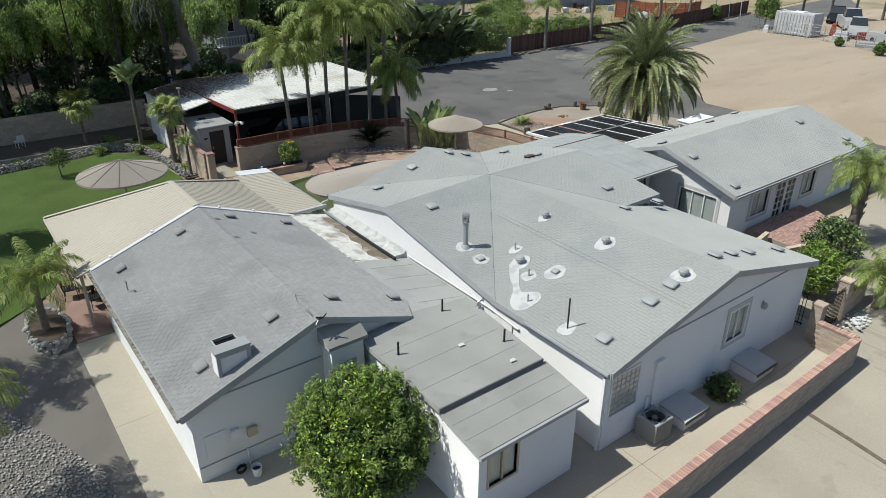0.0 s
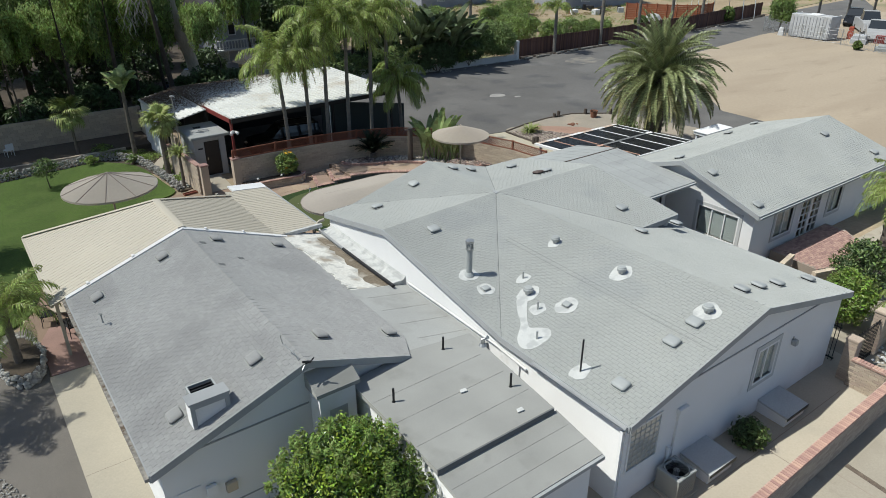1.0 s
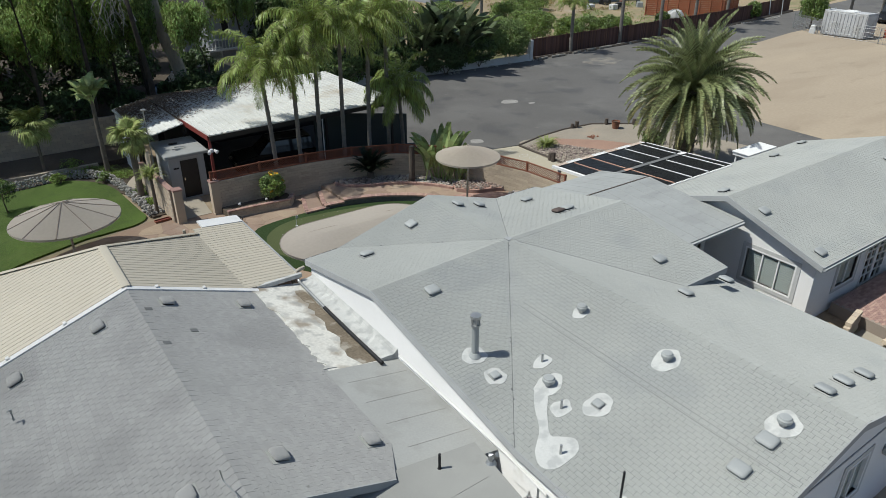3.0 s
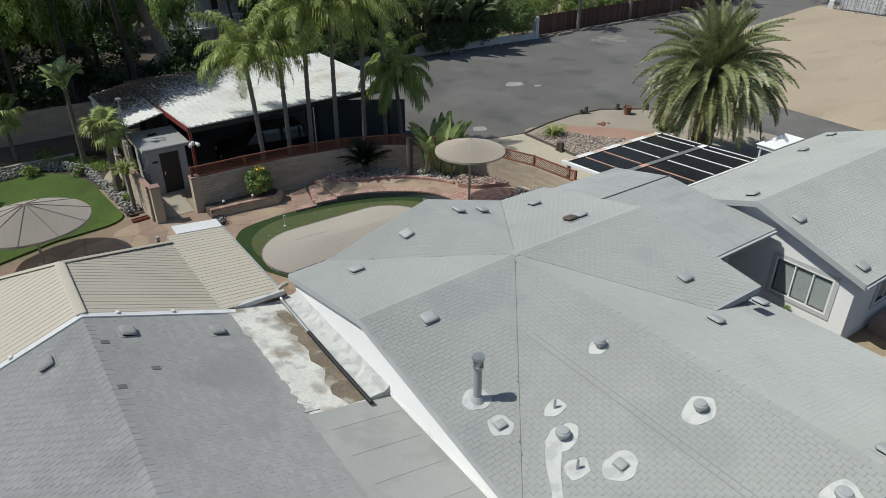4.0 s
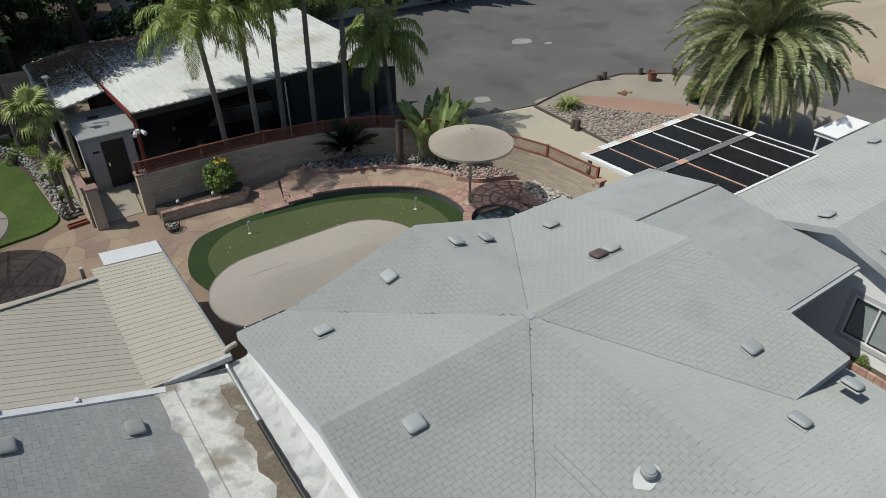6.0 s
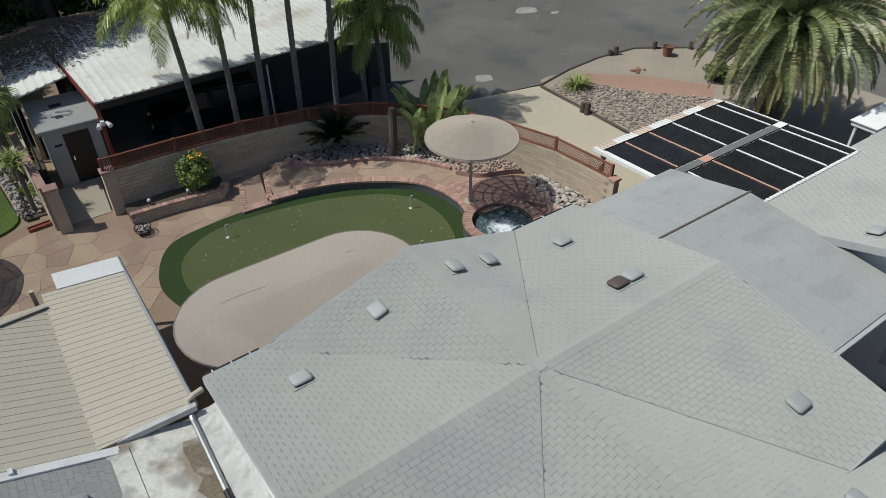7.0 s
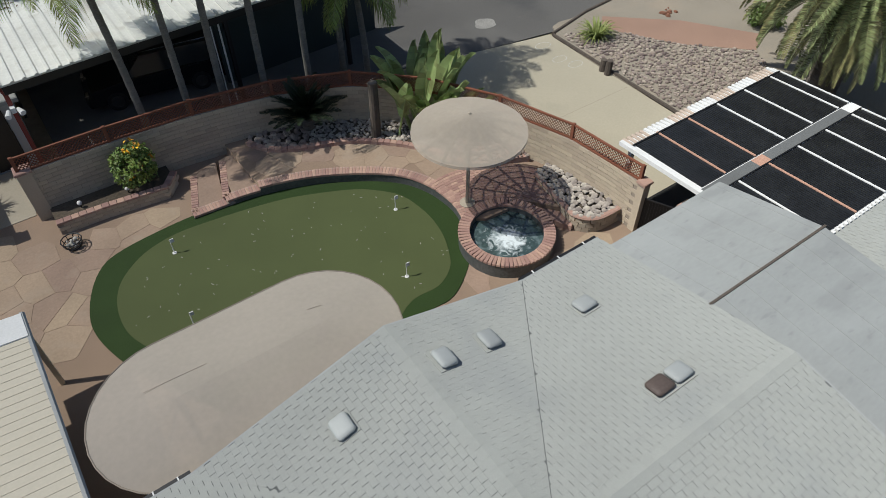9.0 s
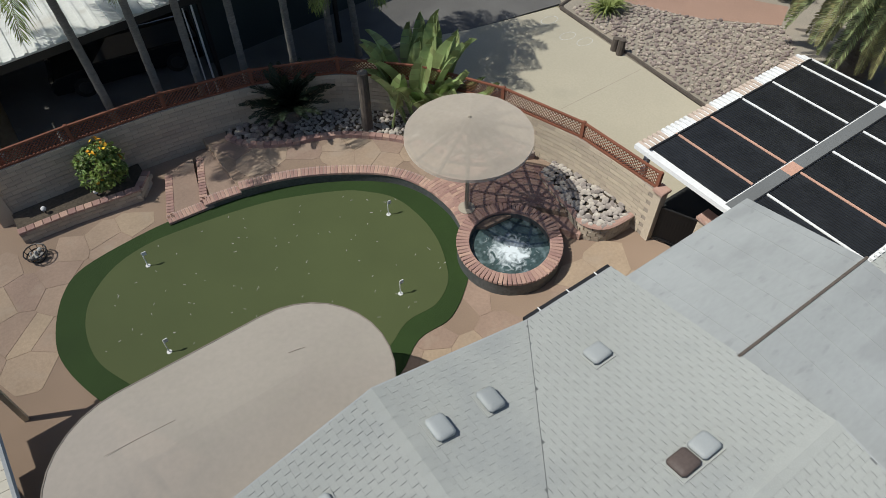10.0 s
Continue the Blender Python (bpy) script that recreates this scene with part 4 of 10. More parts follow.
# square vent and small plumbing pipes on sealant
for x, y, rx, ry in ((14.47, 13.22, 0.36, 0.3), (13.33, 15.58, 0.3, 0.28)):
    blob(house, x, y, rx, ry, roof_z, int(x * 77))
    roof_vent(house, x, y, roof_z(x, y) + 0.012, L_ if y < 14 else F_, SX if y < 14 else SY, size=0.62)
for x, y, r in ((14.52, 15.17, 0.22), (13.82, 13.75, 0.25), (12.95, 12.85, 0.0)):
    v = thing("plumbing_vent", "short pale pipe rising from white sealant", "")
    v.parent = house
    z = roof_z(x, y)
    if r:
        blob(v, x, y, r * 1.15, r * 0.9, roof_z, int(y * 55))
    part("pipe", Geo().cyl(x, y, z - 0.05, z + 0.26, 0.03, 10), M_GALV, v)
# the long smear of sealant down to the eave, ending in a ragged patch
rng = random.Random(17)
smear = [(14.05, 14.5), (13.85, 14.3), (13.45, 13.82), (13.12, 13.42), (13.3, 13.2), (13.42, 12.92), (13.28, 12.66), (12.95, 12.55), (12.6, 12.6), (12.47, 12.9), (12.55, 13.3), (12.8, 13.45), (13.05, 13.72), (13.4, 14.15), (13.75, 14.62)]
g = Geo()
rag = spline([(x + rng.uniform(-0.05, 0.05), y + rng.uniform(-0.05, 0.05)) for x, y in smear], 3)
g.prism(ccw(rag), lambda x, y: roof_z(x, y) - 0.02, lambda x, y: roof_z(x, y) + 0.016)
part("sealant_patch", g, M_SEALANT, house, "white hand-spread sealant smear")
# flue
v = thing("flue", "tall grey metal flue pipe with a cap on white sealant", "")
v.parent = house
x, y = 13.33, 16.4
z = roof_z(x, y)
blob(v, x, y, 0.36, 0.3, roof_z, 31)
part("pipe", Geo().cyl(x, y, z - 0.05, z + 1.12, 0.095, 14), M_VENT, v)
part("collar", Geo().cyl(x, y, z, z + 0.12, 0.17, 14, 0.11), M_VENT, v)
part("cap_ring", Geo().cyl(x, y, z + 0.93, z + 0.98, 0.13, 14), M_GALV, v)
for a in range(6):
    part("stay", Geo().cyl(x + 0.11 * math.cos(a * 1.047), y + 0.11 * math.sin(a * 1.047), z + 0.97, z + 1.17, 0.016, 5), M_GALV, v)
part("cap", Geo().cyl(x, y, z + 1.16, z + 1.24, 0.14, 14), M_GALV, v)
# thin black mast
v = thing("mast", "thin black upright pipe on a white sealant patch", "")
v.parent = house
x, y = 12.85, 11.1
z = roof_z(x, y)
blob(v, x, y, 0.3, 0.26, roof_z, 44)
part("pipe", Geo().cyl(x, y, z - 0.02, z + 1.0, 0.025, 8), M_DARK, v)

# windows and fittings of the front wall
window(house, (18.2, WY0), 0, 0.95, 1.02, 2.12, 2, M_WHITE, surround=True)
gb = window(house, (12.62, WY0), 0, 1.15, 0.8, 2.1, 1, M_WHITE)
M_GLASSBLOCK = material("glass_block", (0.34, 0.36, 0.36), 0.15, big=(4, 0.2), spec=0.7)
for i in range(6):
    for j in range(7):
        share("glass_block", bpy.data.meshes.get("glass_block") or mesh("glass_block", Geo().cbox(0, 0, 0, 0.172, 0.172, 0.05, 0.015), M_GLASSBLOCK), gb,
              pose(12.642 + i * 0.19, WY0 + 0.04, 0.812 + j * 0.183, 90, 0, 0))
lamp = thing("wall_lamp", "small grey wall lantern", "")
lamp.parent = house
part("bracket", Geo().box(20.07, WY0 - 0.02, 1.69, 20.15, WY0, 1.9), M_VENT, lamp)
part("shade", Geo().cbox(20.03, WY0 - 0.16, 1.65, 20.19, WY0 - 0.02, 1.85, 0.04), M_VENT, lamp)
box = thing("meter_box", "grey electrical box with conduit on the wall", "")
box.parent = house
part("cover", Geo().cbox(14.5, WY0 - 0.07, 0.3, 14.82, WY0, 1.75, 0.02).cbox(14.46, WY0 - 0.12, 1.75, 14.86, WY0, 1.9, 0.02), M_WALL, box)
part("conduit", Geo().cyl(14.3, WY0 - 0.05, -0.32, 0.75, 0.045, 8).cyl(14.4, WY0 - 0.05, -0.32, 0.7, 0.03, 8), M_WALL, box)
trim_xs = [WX0 + 0.05 * i for i in range(210) if AZ(WX0 + 0.05 * i, WY0) - 0.16 > 2.66]
part("trim", Geo().box(trim_xs[0], WY0 - 0.025, 2.61, trim_xs[-1], WY0 - 0.002, 2.65), M_TRIM, house)

# ---- side house with the tan patio cover ----
LX, LZ, LS = 6.7, 3.71, 0.36
LZF = lambda x, y: LZ - LS * abs(x - LX)
LY0, LY1, LX0, LX1 = 14.32, 23.9, 2.78, 10.45
SIDE_SLOPES = [([[(LX, LY0), (LX, LY1), (LX0, LY1), (LX0, LY0)]], LZF, (-1, 0)), ([[(LX, LY0), (9.65, LY0), (LX1, 15.9), (LX1, LY1), (LX, LY1)]], LZF, (1, 0))]
side_house = thing("side_house", "pale grey stucco side house with a gabled grey shingle roof", "house")
side_roof = part("roof", roof_deck(SIDE_SLOPES), M_DECK, side_house, "gabled grey shingle roof")
SW = (3.0, 14.5, 9.6, 23.7)
part("wall", wall_geo((SW[0], SW[1]), (SW[2], SW[1]), 0.16, -0.45, lambda s: LZF(SW[0] + s, 0) - 0.13), M_WALL, side_house)
part("wall", wall_geo((SW[0], SW[3]), (SW[0], SW[1] + 0.16), 0.16, -0.45, lambda s: LZF(SW[0], 0) - 0.13, [(23.7 - 21.4, 23.7 - 18.9, 0.95, 2.05)]), M_WHITE, side_house)
part("wall", wall_geo((SW[2], SW[3]), (SW[0] + 0.16, SW[3]), 0.16, -0.45, lambda s: LZF(SW[2] - s, 0) - 0.13), M_WALL, side_house)
part("wall", wall_geo((SW[2], SW[1] + 0.16), (SW[2], SW[3] - 0.16), 0.16, -0.45, 2.55), M_WALL, side_house)
window(side_house, (3.0, 21.4), -90, 2.5, 0.95, 2.05, 3, M_WHITE)
for a, b in (((LX0, LY0), (LX, LY0)), ((LX, LY0), (9.65, LY0)), ((LX0, LY1), (LX0, LY0))):
    k = math.hypot(b[0] - a[0], b[1] - a[1])
    nx, ny = (b[1] - a[1]) / k, -(b[0] - a[0]) / k
    g = Geo()
    pa, pb = (a[0] + nx * 0.03, a[1] + ny * 0.03), (b[0] + nx * 0.03, b[1] + ny * 0.03)
    g.add([(*a, LZF(*a) - 0.2), (*b, LZF(*b) - 0.2), (*pb, LZF(*b) - 0.2), (*pa, LZF(*a) - 0.2), (*a, LZF(*a) + 0.006), (*b, LZF(*b) + 0.006), (*pb, LZF(*b) + 0.006), (*pa, LZF(*a) + 0.006)],
          [(0, 1, 2, 3), (7, 6, 5, 4), (4, 5, 1, 0), (5, 6, 2, 1), (6, 7, 3, 2), (7, 4, 0, 3)])
    part("fascia", g, M_TRIM, side_house)
part("gutter", Geo().box(LX0 - 0.12, LY0, LZF(LX0, 0) - 0.14, LX0 - 0.03, LY1, LZF(LX0, 0) - 0.05), material("leafy_gutter", (0.27, 0.25, 0.22), 0.9, fine=(9, 0.5), stain=((0.12, 0.08, 0.05), 5.0, 0.55, 0.9)), side_house, "eave gutter full of brown leaves")
for cap in cap_line((LX, LY0), (LX, LY1 - 0.2), LZF, 0.16):
    part("ridge_cap", cap, M_SHINGLE_WORN_PIECE, side_house)
for x, y, d in ((5.68, 22.8, L_), (3.56, 22.75, L_), (5.83, 15.55, L_), (3.76, 15.52, L_), (7.5, 22.93, R_), (9.57, 22.78, R_), (7.67, 15.6, R_), (9.8, 15.65, R_)):
    roof_vent(side_house, x, y, LZF(x, y), d, LS, pale=True)
# small square scars and a bent pipe on the slopes
for x, y in ((6.95, 22.54), (7.72, 21.24), (6.9, 20.6)):
    part("shingle_patch", Geo().prism([(x - 0.09, y - 0.08), (x + 0.09, y - 0.08), (x + 0.09, y + 0.08), (x - 0.09, y + 0.08)], lambda a, b: LZF(a, b), lambda a, b: LZF(a, b) + 0.018), M_DECK, side_house, "dark patched shingle")
part("plumbing_vent", Geo().tube([(3.35, 21.1, 2.6), (3.35, 21.1, 2.9), (3.3, 20.95, 2.98)], 0.03, 7), M_VENT, side_house)
# box chimney with a dark open top
ch = thing("chimney", "grey sided box chimney with a dark open flue", "")
ch.parent = side_house
cx0, cy0, cx1, cy1, ct = 3.95, 14.72, 4.85, 15.5, 3.42
part("chase", Geo().box(cx0, cy0, 2.5, cx1, cy0 + 0.36, ct - 0.02), M_WALL, ch)
part("cap", Geo().prism([(cx0 - 0.03, cy0 - 0.05), (cx1 + 0.03, cy0 - 0.05), (cx1 + 0.03, cy0 + 0.4), (cx0 - 0.03, cy0 + 0.4)], ct - 0.02, lambda x, y: ct + 0.03 - 0.06 * (y - cy0)), M_TRIM, ch)
part("front_frame", Geo().box(cx0, cy0 - 0.045, 2.6, cx0 + 0.1, cy0, ct - 0.02).box(cx1 - 0.1, cy0 - 0.045, 2.75, cx1, cy0, ct - 0.02).box(cx0 + 0.1, cy0 - 0.045, ct - 0.14, cx1 - 0.1, cy0, ct - 0.02), M_TRIM, ch)
f0, f1, g0, g1 = cx0 + 0.16, cx1 - 0.1, cy0 + 0.4, cy0 + 0.86
part("flue_box", Geo().box(f0, g0, 2.6, f0 + 0.04, g1, ct - 0.08).box(f1 - 0.04, g0, 2.6, f1, g1, ct - 0.08).box(f0 + 0.04, g1 - 0.04, 2.6, f1 - 0.04, g1, ct - 0.08).box(f0 + 0.04, g0, 2.6, f1 - 0.04, g0 + 0.03, ct - 0.08), M_VENT, ch)
part("flue_opening", Geo().box(f0 + 0.04, g0 + 0.03, 2.6, f1 - 0.04, g1 - 0.04, ct - 0.2), M_BLACK, ch)
for k in range(3):
    part("slat", Geo().box(f0 + 0.04, g0 + 0.1 + k * 0.11, ct - 0.14, f1 - 0.04, g0 + 0.13 + k * 0.11, ct - 0.1), M_DARK, ch)
# bent aerial at the gable
an = thing("aerial", "bent weathered aerial and cable mount at the gable", "")
an.parent = side_house
part("mast", Geo().tube([(6.55, 14.5, 3.7), (6.5, 14.6, 3.88), (6.4, 15.0, 3.95), (6.38, 15.05, 4.2)], 0.012, 6), M_GALV, an)
part("boom", Geo().tube([(6.6, 14.3, 3.66), (6.75, 14.22, 3.74), (6.82, 14.18, 3.84)], 0.018, 6).tube([(6.55, 14.25, 3.78), (6.75, 14.25, 3.7)], 0.028, 6), M_DARK, an)
part("bracket", Geo().tube([(6.7, 14.35, 3.7), (6.5, 14.2, 3.58)], 0.018, 6), M_GALV, an)
# fittings of the gable wall
fx = thing("wall_fittings", "grey utility boxes and hose bib on the gable wall", "")
fx.parent = side_house
part("hatch", Geo().cbox(3.25, 14.47, 0.45, 3.8, 14.5, 1.3, 0.01), M_WALL, fx)
part("box", Geo().cbox(3.9, 14.38, 0.9, 4.15, 14.5, 1.2, 0.02), M_WALL, fx)
part("box", Geo().cbox(4.35, 14.38, 0.78, 4.62, 14.5, 1.06, 0.03), M_POST, fx)
part("pipe", Geo().tube([(4.3, 14.47, 0.4), (4.3, 14.44, 0.2), (4.3, 14.44, -0.14)], 0.025, 7), M_WALL, fx)
part("trim", Geo().box(3.7, 14.475, 2.34, 6.7, 14.498, 2.38), M_TRIM, side_house)
part("skirt", Geo().box(3.0, 14.48, 0.34, 6.7, 14.498, 0.37), M_TRIM, side_house)
# small pop-out closet at the gable
pc = thing("closet", "grey sided closet against the gable wall", "")
pc.parent = side_house
part("wall", Geo().box(6.75, 13.95, -0.25, 7.75, 14.49, 2.85), M_WALL, pc)
part("roof", Geo().prism([(6.65, 13.85), (7.85, 13.85), (7.85, 14.6), (6.65, 14.6)], 2.85, lambda x, y: 2.95 + 0.5 * (y - 13.85)), M_MEMBRANE2, pc)
part("grille", Geo().box(7.0, 13.94, 1.9, 7.5, 13.948, 2.3), M_TRIM, pc)

# ---- flat roof between the houses ----
flat = thing("flat_roof", "low pale membrane roof between the two houses", "roof")
FZ = lambda x, y: 2.43 - 0.22 * (x - 10.3)
part("deck", Geo().prism([(9.75, 14.3), (12.42, 14.3), (12.42, 18.75), (9.75, 18.75)], 1.7, FZ), M_MEMBRANE, flat)
part("deck", Geo().prism([(9.75, 18.75), (12.42, 18.75), (12.42, 24.1), (9.75, 24.1)], 1.7, lambda x, y: FZ(x, y) - 0.012), M_STAINED, flat, "white coating peeled and stained brown")
part("wall", Geo().box(9.7, 23.95, 0, 12.42, 24.1, 1.7), M_WALL, flat)
for y in (15.2, 16.15, 17.1, 18.05):
    part("lap_seam", Geo().prism([(10.5, y), (12.3, y + 0.02), (12.3, y + 0.035), (10.5, y + 0.015)], lambda a, b: FZ(a, b) - 0.01, lambda a, b: FZ(a, b) + 0.006), M_MEMBRANE2, flat)
# brown silt along the drain pipe, and coating smeared over the edge of the shingles
rng = random.Random(23)
silt = [(11.8 + rng.uniform(-0.02, 0.02), 18.8 + 0.25 * i) for i in range(20)] + [(11.42 + rng.uniform(-0.16, 0.14) - 0.25 * math.exp(-((23.55 - 0.25 * i - 19.6) / 0.5) ** 2), 23.55 - 0.25 * i) for i in range(20)]
M_SILT = material("dry_brown_silt", (0.2, 0.165, 0.12), 0.95, big=(1.5, 0.3), fine=(14, 0.25), stain=((0.42, 0.39, 0.33), 2.4, 0.56, 0.8))
part("silt", Geo().prism(ccw(silt), lambda x, y: FZ(x, y) - 0.03, lambda x, y: FZ(x, y) - 0.004), M_SILT, flat, "dried brown silt along the drain pipe")
edge_c = [(10.6, 18.85 + 0.2 * i) for i in range(26)] + [(10.4 - max(0.0, rng.uniform(-0.12, 0.2)) - (0.15 if i < 7 else 0.0), 23.85 - 0.2 * i) for i in range(26)]
part("coating_edge", Geo().prism(ccw(edge_c), lambda x, y: LZF(x, y) - 0.03, lambda x, y: max(LZF(x, y), FZ(x, y)) + 0.013), M_STAINED, flat, "ragged white coating over the shingle edge")
# white coated platform against the gable wall
rng = random.Random(5)
rows = []
for i in range(40):
    y = 18.72 + i * 0.138
    w = lambda a: rng.uniform(-a, a)
    rows.append([(11.86 + w(0.02), y, 2.06), (11.88 + w(0.02), y, 2.16 + w(0.012)), (12.05 + w(0.03), y, 2.165 + w(0.018)), (12.25 + w(0.02), y, 2.17 + w(0.018)), (12.34, y, 2.2 + w(0.012)), (12.415, y, 2.27 + w(0.01)), (12.415, y, 1.9)])
g = Geo().rings(rows, close=False)
g.f.append(tuple(range(7)))
part("flashing_curb", g, M_SEALANT, flat, "crumpled white coated flashing platform", smooth=False)
part("drain_pipe", Geo().tube([(11.8, 22.0, 2.2), (11.78, 20.5, 2.2), (11.78, 18.5, 2.2)], 0.06, 8), M_DARK, flat, "dark drain pipe lying along the platform")
part("drain_pipe", Geo().tube([(11.86, 24.2, 2.3), (11.84, 23.9, 2.22), (11.8, 22.0, 2.2)], 0.055, 8), M_GALV, flat, "grey drain pipe")
part("pipe_elbow", Geo().tube([(12.25, 24.4, 2.42), (12.05, 24.35, 2.42), (11.9, 24.3, 2.38), (11.86, 24.1, 2.25)], 0.065, 8), M_TAN, flat)
part("wall_pipe", Geo().tube([(12.38, 18.6, 2.12), (12.38, 14.0, 2.1), (12.36, 12.6, 2.0)], 0.03, 7), M_WHITE, flat)
part("wall_panel", Geo().box(12.37, 12.9, 1.55, 12.415, 13.7, 2.0), M_WHITE, flat)

# ---- flat-roofed annex in front ----
M_LAP = material("roofing_lap", (0.285, 0.285, 0.268), 0.95, fine=(20, 0.25))
annex = thing("annex", "grey flat-roofed annex in two steps against the house", "annex")
part("wall", wall_geo((7.95, 10.6), (11.12, 10.6), 0.14, -0.45, 2.5), M_WALL, annex)
part("wall", wall_geo((7.95, 14.4), (7.95, 10.74), 0.14, -0.45, 2.5), M_WALL, annex)
part("wall", wall_geo((11.12, 10.74), (11.12, 14.4), 0.14, -0.45, 2.5), M_WALL, annex)
part("upper_roof", Geo().prism([(7.8, 10.5), (11.3, 10.5), (11.7, 14.3), (9.9, 14.6), (7.8, 14.35)], 2.44, 2.58), M_MEMBRANE2, annex, "grey roll roofing")
for y in (11.35, 12.3, 13.25):
    part("lap_seam", Geo().prism([(7.82, y), (11.3, y + 0.05), (11.3, y + 0.065), (7.82, y + 0.012)], 2.57, 2.586), M_LAP, annex)
for y in (9.5, 10.02):
    part("lap_seam", Geo().prism([(7.82, y), (11.38, y), (11.38, y + 0.012), (7.82, y + 0.012)], lambda a, b: 2.19 + 0.17 * (b - 8.98), lambda a, b: 2.206 + 0.17 * (b - 8.98)), M_LAP, annex)
part("drip_edge", Geo().box(7.78, 10.46, 2.44, 11.27, 10.5, 2.6), M_DECK, annex)
part("wall", wall_geo((7.95, 9.15), (11.25, 9.15), 0.12, -0.45, 2.05, [(8.27 - 7.95, 9.17 - 7.95, 0.85, 1.98)]), M_WALL, annex)
part("wall", wall_geo((7.95, 10.6), (7.95, 9.27), 0.12, -0.45, lambda s: 2.06), M_WALL, annex)
part("wall", wall_geo((11.25, 9.27), (11.25, 10.6), 0.12, -0.45, lambda s: 2.1), M_WALL, annex)
part("lower_roof", Geo().prism([(7.8, 8.98), (11.4, 8.98), (11.4, 10.5), (7.8, 10.5)], lambda x, y: 2.1 + 0.17 * (y - 8.98), lambda x, y: 2.2 + 0.17 * (y - 8.98)), M_MEMBRANE2, annex, "grey roll roofing")
part("gutter", Geo().box(7.8, 8.9, 2.08, 11.4, 8.975, 2.18), M_TRIM, annex)
window(annex, (8.27, 9.15), 0, 0.9, 0.85, 1.98, 2, M_POST)
for x, y in ((10.6, 14.1), (8.28, 13.0), (11.0, 11.75)):
    v = thing("vent_pipe", "short black vent pipe", "")
    v.parent = annex
    part("pipe", Geo().cyl(x, y, 2.57, 2.98, 0.03, 10), M_DARK, v)
    part("collar", Geo().cyl(x, y, 2.57, 2.6, 0.06, 10, 0.035), M_DARK, v)
v = thing("gas_flue", "bent galvanised flue elbow at the roof edge", "")
v.parent = annex
part("pipe", Geo().tube([(11.6, 13.6, 2.4), (11.6, 13.6, 2.8), (11.65, 13.45, 2.9)], 0.06, 9), M_GALV, v)
part("collar", Geo().cyl(11.6, 13.6, 2.55, 2.65, 0.14, 10, 0.07), M_GALV, v)
for x, y in ((9.9, 12.3), (10.55, 10.9)):
    part("sealant_patch", Geo().prism([(x - 0.1, y - 0.05), (x + 0.08, y - 0.07), (x + 0.1, y + 0.05), (x - 0.06, y + 0.06)], 2.6, 2.628), M_SEALANT, annex)

# ---- tan patio cover behind the side house ----
cover = thing("patio_cover", "tan painted ribbed steel patio cover with a hipped end", "patio cover")
CT = 3.75
TY0, TYP, TY1, TXL, TXF, TXR = 23.9, 27.0, 30.2, 2.35, 10.1, 12.0
tzl = lambda x, y: CT - 0.36 * (LX - x)
tzr = lambda x, y: CT - 0.37 * (x - LX)
ZF = tzr(TXF, 0)
tzf = lambda x, y: ZF - 0.1 * (x - TXF)


def ribbed(poly, z, across, step, parent, material_, lift=0.018, width=0.04):
    """A roof panel with raised ribs; across: 'x' or 'y', the way in which the ribs follow one another."""
    g = Geo()
    a = 0 if across == "x" else 1
    lo, hi = min(p[a] for p in poly), max(p[a] for p in poly)
    s, k, big = lo - step * 0.3, 0, 1000
    while s < hi:
        e = s + (width if k % 2 else step - width)
        strip = [(s, -big), (e, -big), (e, big), (s, big)] if a == 0 else [(-big, s), (big, s), (big, e), (-big, e)]
        piece = clip(ccw(poly), ccw(strip))
        if len(piece) > 2 and abs(area(piece)) > 1e-4:
            up = lift if k % 2 else 0.0
            g.prism(ccw(piece), lambda x, y: z(x, y) - 0.05, lambda x, y: z(x, y) + up)
        s, k = e, k + 1
    weld(g)
    return part("roof_panel", g, material_, parent)


ribbed([(TXL, TY1), (TXL, TY0), (LX, TY0), (LX, TYP)], tzl, "y", 0.2, cover, M_TAN, 0.009)
ribbed([(LX, TY0), (TXF, TY0), (TXF, 28.9), (LX, TYP)], tzr, "y", 0.2, cover, M_TAN, 0.009)
ribbed([(TXF, TY0 + 0.1), (TXR, TY0 + 0.3), (TXR, 29.45), (TXF, 29.45)], tzf, "y", 0.2, cover, M_TAN, 0.009)
g = Geo()
g.prism([(TXF + 0.35, 29.45), (TXR, 29.45), (TXR, 30.15), (TXF + 0.35, 30.15)], lambda x, y: tzf(x, y) - 0.05, lambda x, y: tzf(x, y) + 0.03)
part("roof_panel", g, M_WHITE, cover, "white end panel")
hipz = lambda x, y: CT - 0.0545 * (x - LX) - 0.5647 * (y - TYP)
ribbed([(LX, TYP), (TXF, 28.9), (TXF, 29.5), (TXL, TY1)], hipz, "x", 0.3, cover, M_TAN, 0.009)
part("ridge_cap", Geo().tube([(LX, TY0, CT + 0.02), (LX, TYP, CT + 0.02)], 0.13, 8, flat=0.16), M_TAN, cover)
part("hip_cap", Geo().tube([(LX, TYP, CT + 0.02), (TXF, 28.9, tzr(TXF, 0) + 0.05)], 0.1, 8, flat=0.2), M_TAN, cover)
part("hip_cap", Geo().tube([(LX, TYP, CT + 0.02), (TXL, TY1, tzl(TXL, 0) + 0.05)], 0.1, 8, flat=0.2), M_TAN, cover)
part("edge_trim", Geo().tube([(TXL, TY0, tzl(TXL, 0) - 0.04), (TXL, TY1, tzl(TXL, 0) - 0.04)], 0.06, 6), M_TAN, cover)
